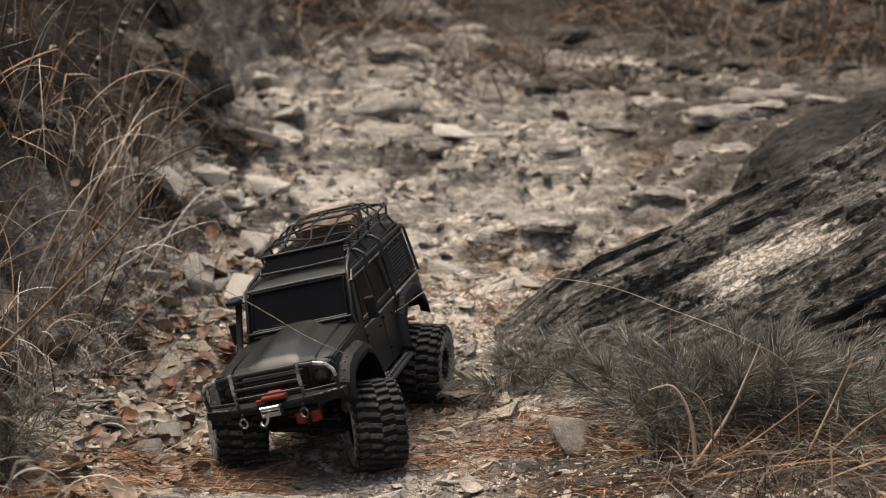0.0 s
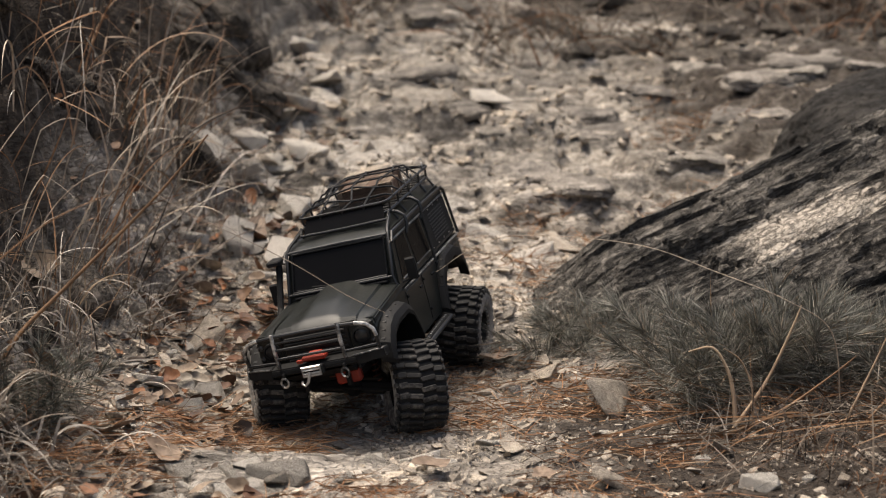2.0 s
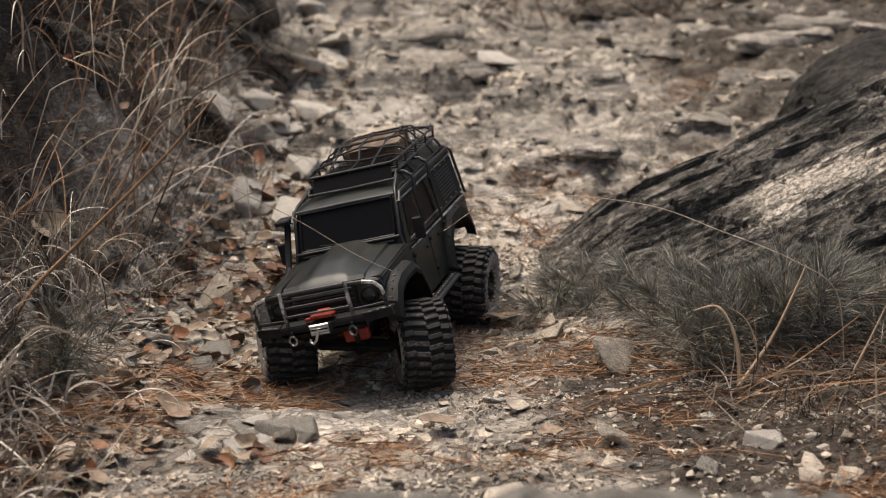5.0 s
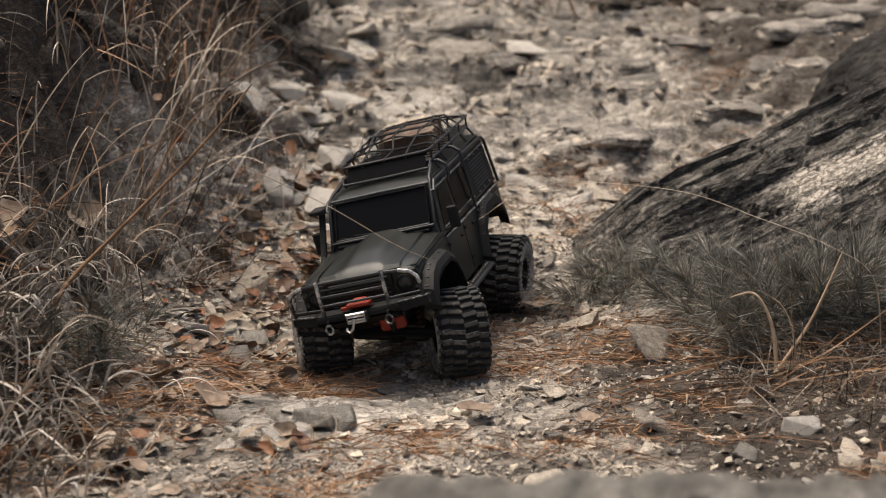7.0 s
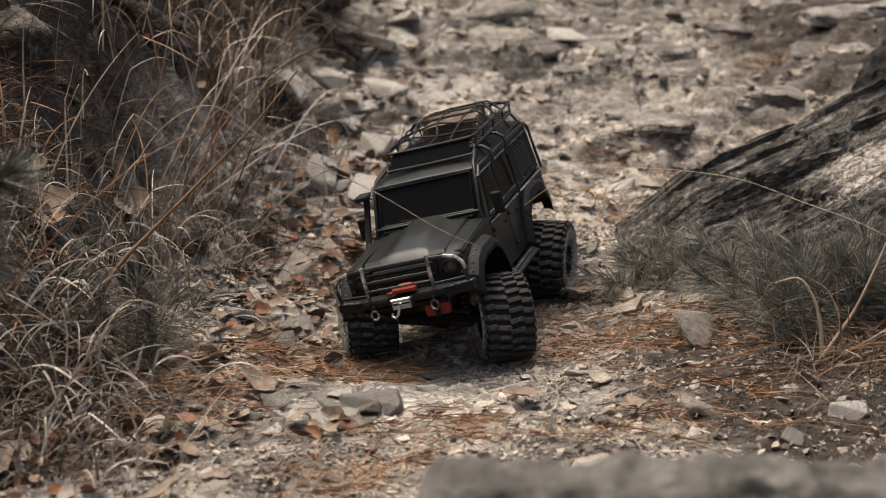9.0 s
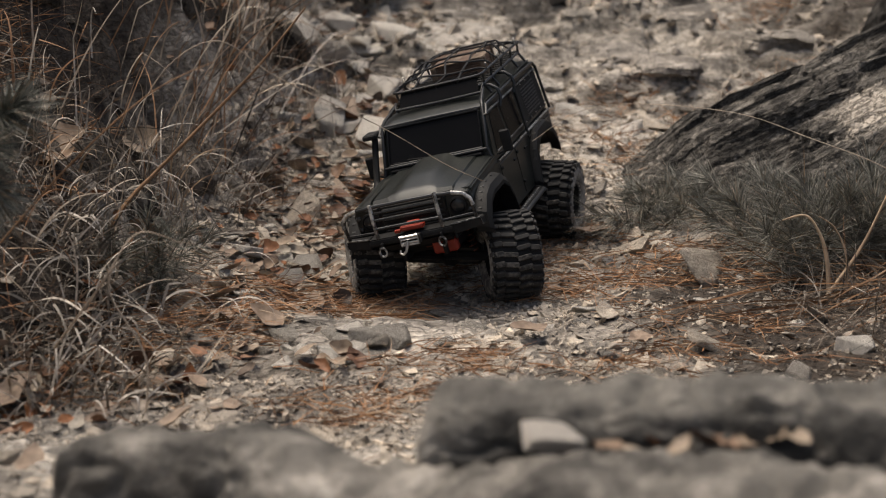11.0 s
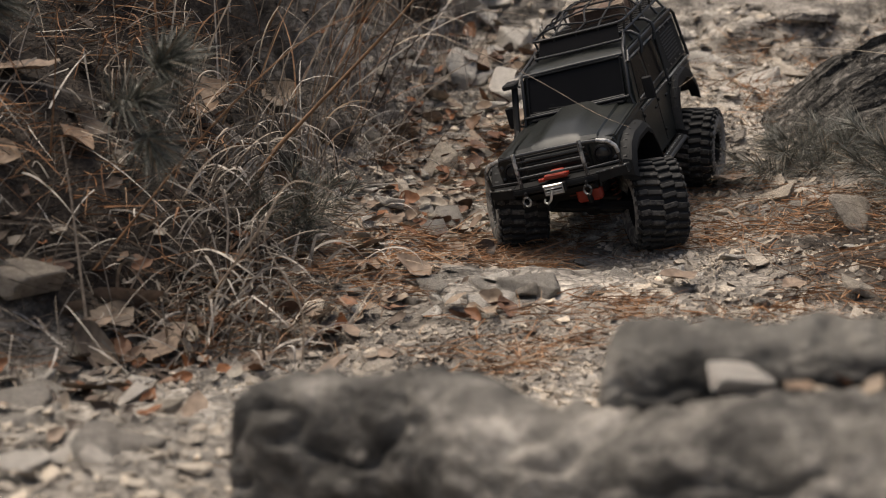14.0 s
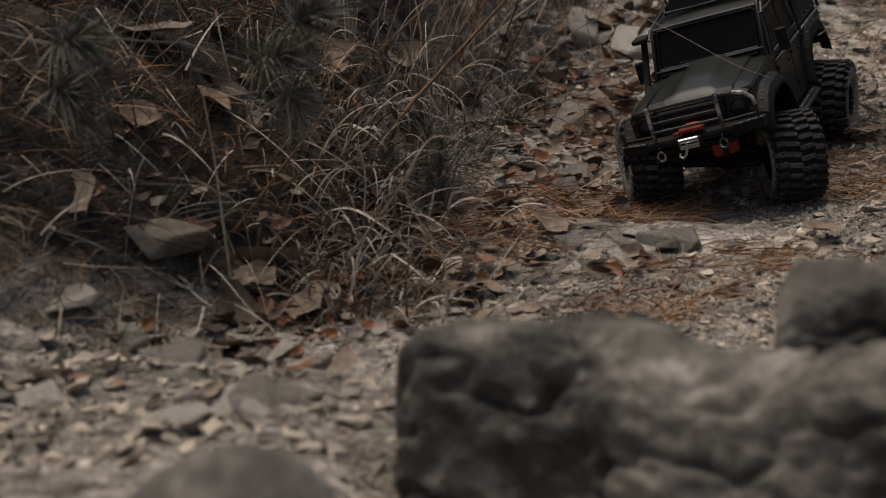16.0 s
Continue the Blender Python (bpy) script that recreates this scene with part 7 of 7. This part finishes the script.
def build_rack():
    rack = new("roof_rack")
    rack.parent = truck
    tagged(rack, "black tubular roof rack")
    x0, x1, w, z0, z1 = -0.014, -0.262, 0.071, 0.2745, 0.2915

    def loop(z, grow=0.0, r=0.0023):
        c = 0.012
        pts = []
        for cx, cy, a0 in ((x0 + grow - c, w + grow - c, 0), (x1 - grow + c, w + grow - c, 90), (x1 - grow + c, -w - grow + c, 180), (x0 + grow - c, -w - grow + c, 270)):
            for k in range(4):
                a = radians(a0 + 30 * k)
                pts.append((cx + c * math.cos(a), cy + c * math.sin(a), z))
        return Geo().tube(pts, r, 8, True)
    part("lower_rail", loop(z0, 0.0, 0.0025), M_TUBE, rack)
    part("upper_rail", loop(z1, 0.003, 0.0022), M_TUBE, rack)
    for x in (x0 - 0.014, -0.075, -0.138, -0.20, x1 + 0.014):
        for s in (1, -1):
            part("post", Geo().tube([(x, s * w, z0), (x, s * (w + 0.003), z1)], 0.0018, 6), M_TUBE, rack)
            part("foot", Geo().tube([(x, s * w, z0), (x - 0.002, s * 0.079, 0.258)], 0.0020, 6), M_TUBE, rack)
    for y in (-0.036, 0, 0.036):
        part("post", Geo().tube([(x1, y, z0), (x1 - 0.003, y, z1)], 0.0018, 6), M_TUBE, rack)
        part("post", Geo().tube([(x0, y, z0), (x0 + 0.003, y, z1)], 0.0018, 6), M_TUBE, rack)
    for k in range(11):
        x = x0 - 0.02 - 0.0208 * k
        part("slat", Geo().box((x, 0, z0 + 0.0005), (0.009, 2 * w, 0.0022), 0.0006), M_TRIM, rack)
    # wind plate at the front
    part("wind_plate", Geo().add([(0.004, -0.064, 0.2670), (0.004, 0.070, 0.2670), (-0.014, 0.066, 0.2905), (-0.014, -0.060, 0.2905), (0.002, -0.064, 0.2670), (0.002, 0.070, 0.2670), (-0.016, 0.066, 0.2905), (-0.016, -0.060, 0.2905)],
                                 [(0, 1, 2, 3), (7, 6, 5, 4), (0, 4, 5, 1), (1, 5, 6, 2), (2, 6, 7, 3), (3, 7, 4, 0)]), M_GLASS, rack, "dark smoked wind plate")
    part("wind_rail", Geo().tube([(-0.014, -0.073, 0.276), (0.006, -0.068, 0.268), (0.008, 0, 0.2675), (0.006, 0.074, 0.268), (-0.014, 0.073, 0.276)], 0.0022, 8), M_TUBE, rack)


def build_crate(local, size, label, turn=0):
    """A little slatted crate."""
    lx, ly, lz = size
    crate = new("wooden_crate")
    crate.matrix_basis = CAR @ pose(*local, 0, 0, turn)
    tagged(crate, label, "crate", "crates on the roof rack")
    t = 0.0022
    n = 3
    for side in (1, -1):
        for k in range(n):
            h = lz / n - 0.0008
            z = lz * (k + 0.5) / n
            part("board", Geo().box((0, side * (ly / 2 - t / 2), z), (lx, t, h), 0.0004), M_CRATE, crate)
            part("board", Geo().box((side * (lx / 2 - t / 2), 0, z), (t, ly - 2 * t, h), 0.0004), M_CRATE, crate)
        for sx in (1, -1):
            part("corner_batten", Geo().box((sx * (lx / 2 - 0.003), side * (ly / 2 + 0.001), lz / 2), (0.006, 0.0022, lz + 0.001), 0.0004), M_CRATE_EDGE, crate)
            part("corner_batten", Geo().box((sx * (lx / 2 + 0.001), side * (ly / 2 - 0.004), lz / 2), (0.0022, 0.006, lz + 0.001), 0.0004), M_CRATE_EDGE, crate)
    for k in range(4):
        y = -ly / 2 + ly * (k + 0.5) / 4
        part("lid_board", Geo().box((0, y, lz + 0.0008), (lx + 0.003, ly / 4 - 0.0009, 0.0022), 0.0005), M_CRATE_EDGE if k % 2 else M_CRATE, crate)


def net_height(x, y):
    """The net drapes from the rail over the load."""
    load = 0.3075 if (-0.205 < x < -0.095 and -0.052 < y < 0.062) else 0.0
    dx, dy = max(0, abs(x + 0.138) - 0.125), max(0, abs(y) - 0.074)
    dome = 0.2935 + 0.019 * max(0, 1 - ((x + 0.145) / 0.125) ** 2) * max(0, 1 - (y / 0.078) ** 2) ** 0.6
    return max(dome, load + 0.0035)


def build_net():
    net = new("cargo_net")
    net.matrix_basis = CAR
    tagged(net, "black knotted cargo net with steel clips, stretched over the roof load", "cargo net")
    rg = random.Random(9)
    xs, ys = np.linspace(-0.012, -0.265, 8), np.linspace(-0.074, 0.074, 5)
    grid = {}
    for i, x in enumerate(xs):
        for j, y in enumerate(ys):
            edge = i in (0, len(xs) - 1) or j in (0, len(ys) - 1)
            xx, yy = x + (0 if edge else rg.gauss(0, 0.008)), y + (0 if edge else rg.gauss(0, 0.007))
            grid[i, j] = Vector((xx, yy, 0.293 if edge else net_height(xx, yy)))
    def cord(a, b):
        pts = []
        for k in range(5):
            p = a.lerp(b, k / 4)
            p.z = max(p.z - 0.002 * math.sin(math.pi * k / 4), net_height(p.x, p.y) if 0 < k < 4 else 0)
            pts.append(p)
        part("cord", Geo().tube(pts, 0.0016, 5), M_ROPE, net)
    for i in range(len(xs)):
        for j in range(len(ys)):
            if i + 1 < len(xs) and 0 < j < len(ys) - 1:
                cord(grid[i, j], grid[i + 1, j])
            if j + 1 < len(ys) and 0 < i < len(xs) - 1:
                cord(grid[i, j], grid[i, j + 1])
            if 0 < i < len(xs) - 1 and 0 < j < len(ys) - 1:
                part("knot", Geo().lathe([(0.0001, 0.0022), (0.0024, 0.0014), (0.0032, 0), (0.0024, -0.0014), (0.0001, -0.0022)], 8), M_ROPE, net, m=Matrix.Translation(grid[i, j]))
    for i, s in ((1, 1), (3, 1), (4, 1), (6, 1), (2, -1), (5, -1)):
        x = xs[i]
        ring = [(x + 0.0030 * math.cos(a), s * (0.0755 + 0.001 * math.cos(a)), 0.2965 + 0.0065 * math.sin(a)) for a in np.linspace(0, 2 * math.pi, 12, False)]
        part("clip", Geo().tube(ring, 0.0008, 5, True), M_SCUFF, net, "small steel clip")


build_body()
build_front()
build_flares()
for wx, ws, st in ((0.162, 1, 27), (0.162, -1, 27), (-0.162, 1, 0), (-0.162, -1, 0)):
    build_wheel(wx, ws, st)
build_chassis()
build_rack()
build_crate((-0.125, 0.012, 0.2762), (0.05, 0.088, 0.027), "small slatted wooden crate under a net on the roof rack", 4)
build_crate((-0.180, -0.002, 0.2762), (0.042, 0.092, 0.030), "small slatted wooden crate behind another on the roof rack", -3)
build_net()
# dark sheet strapped beside the crates
sheet = Geo().box((0, 0, 0), (0.060, 0.110, 0.010), 0.003)
ob = new("folded_tarpaulin", mesh_of("folded_tarpaulin", sheet, M_GLASS))
ob.matrix_basis = CAR @ pose(-0.060, -0.006, 0.2810, 0, 0, 0)
tagged(ob, "dark folded sheet lying on the roof rack", "tarpaulin")
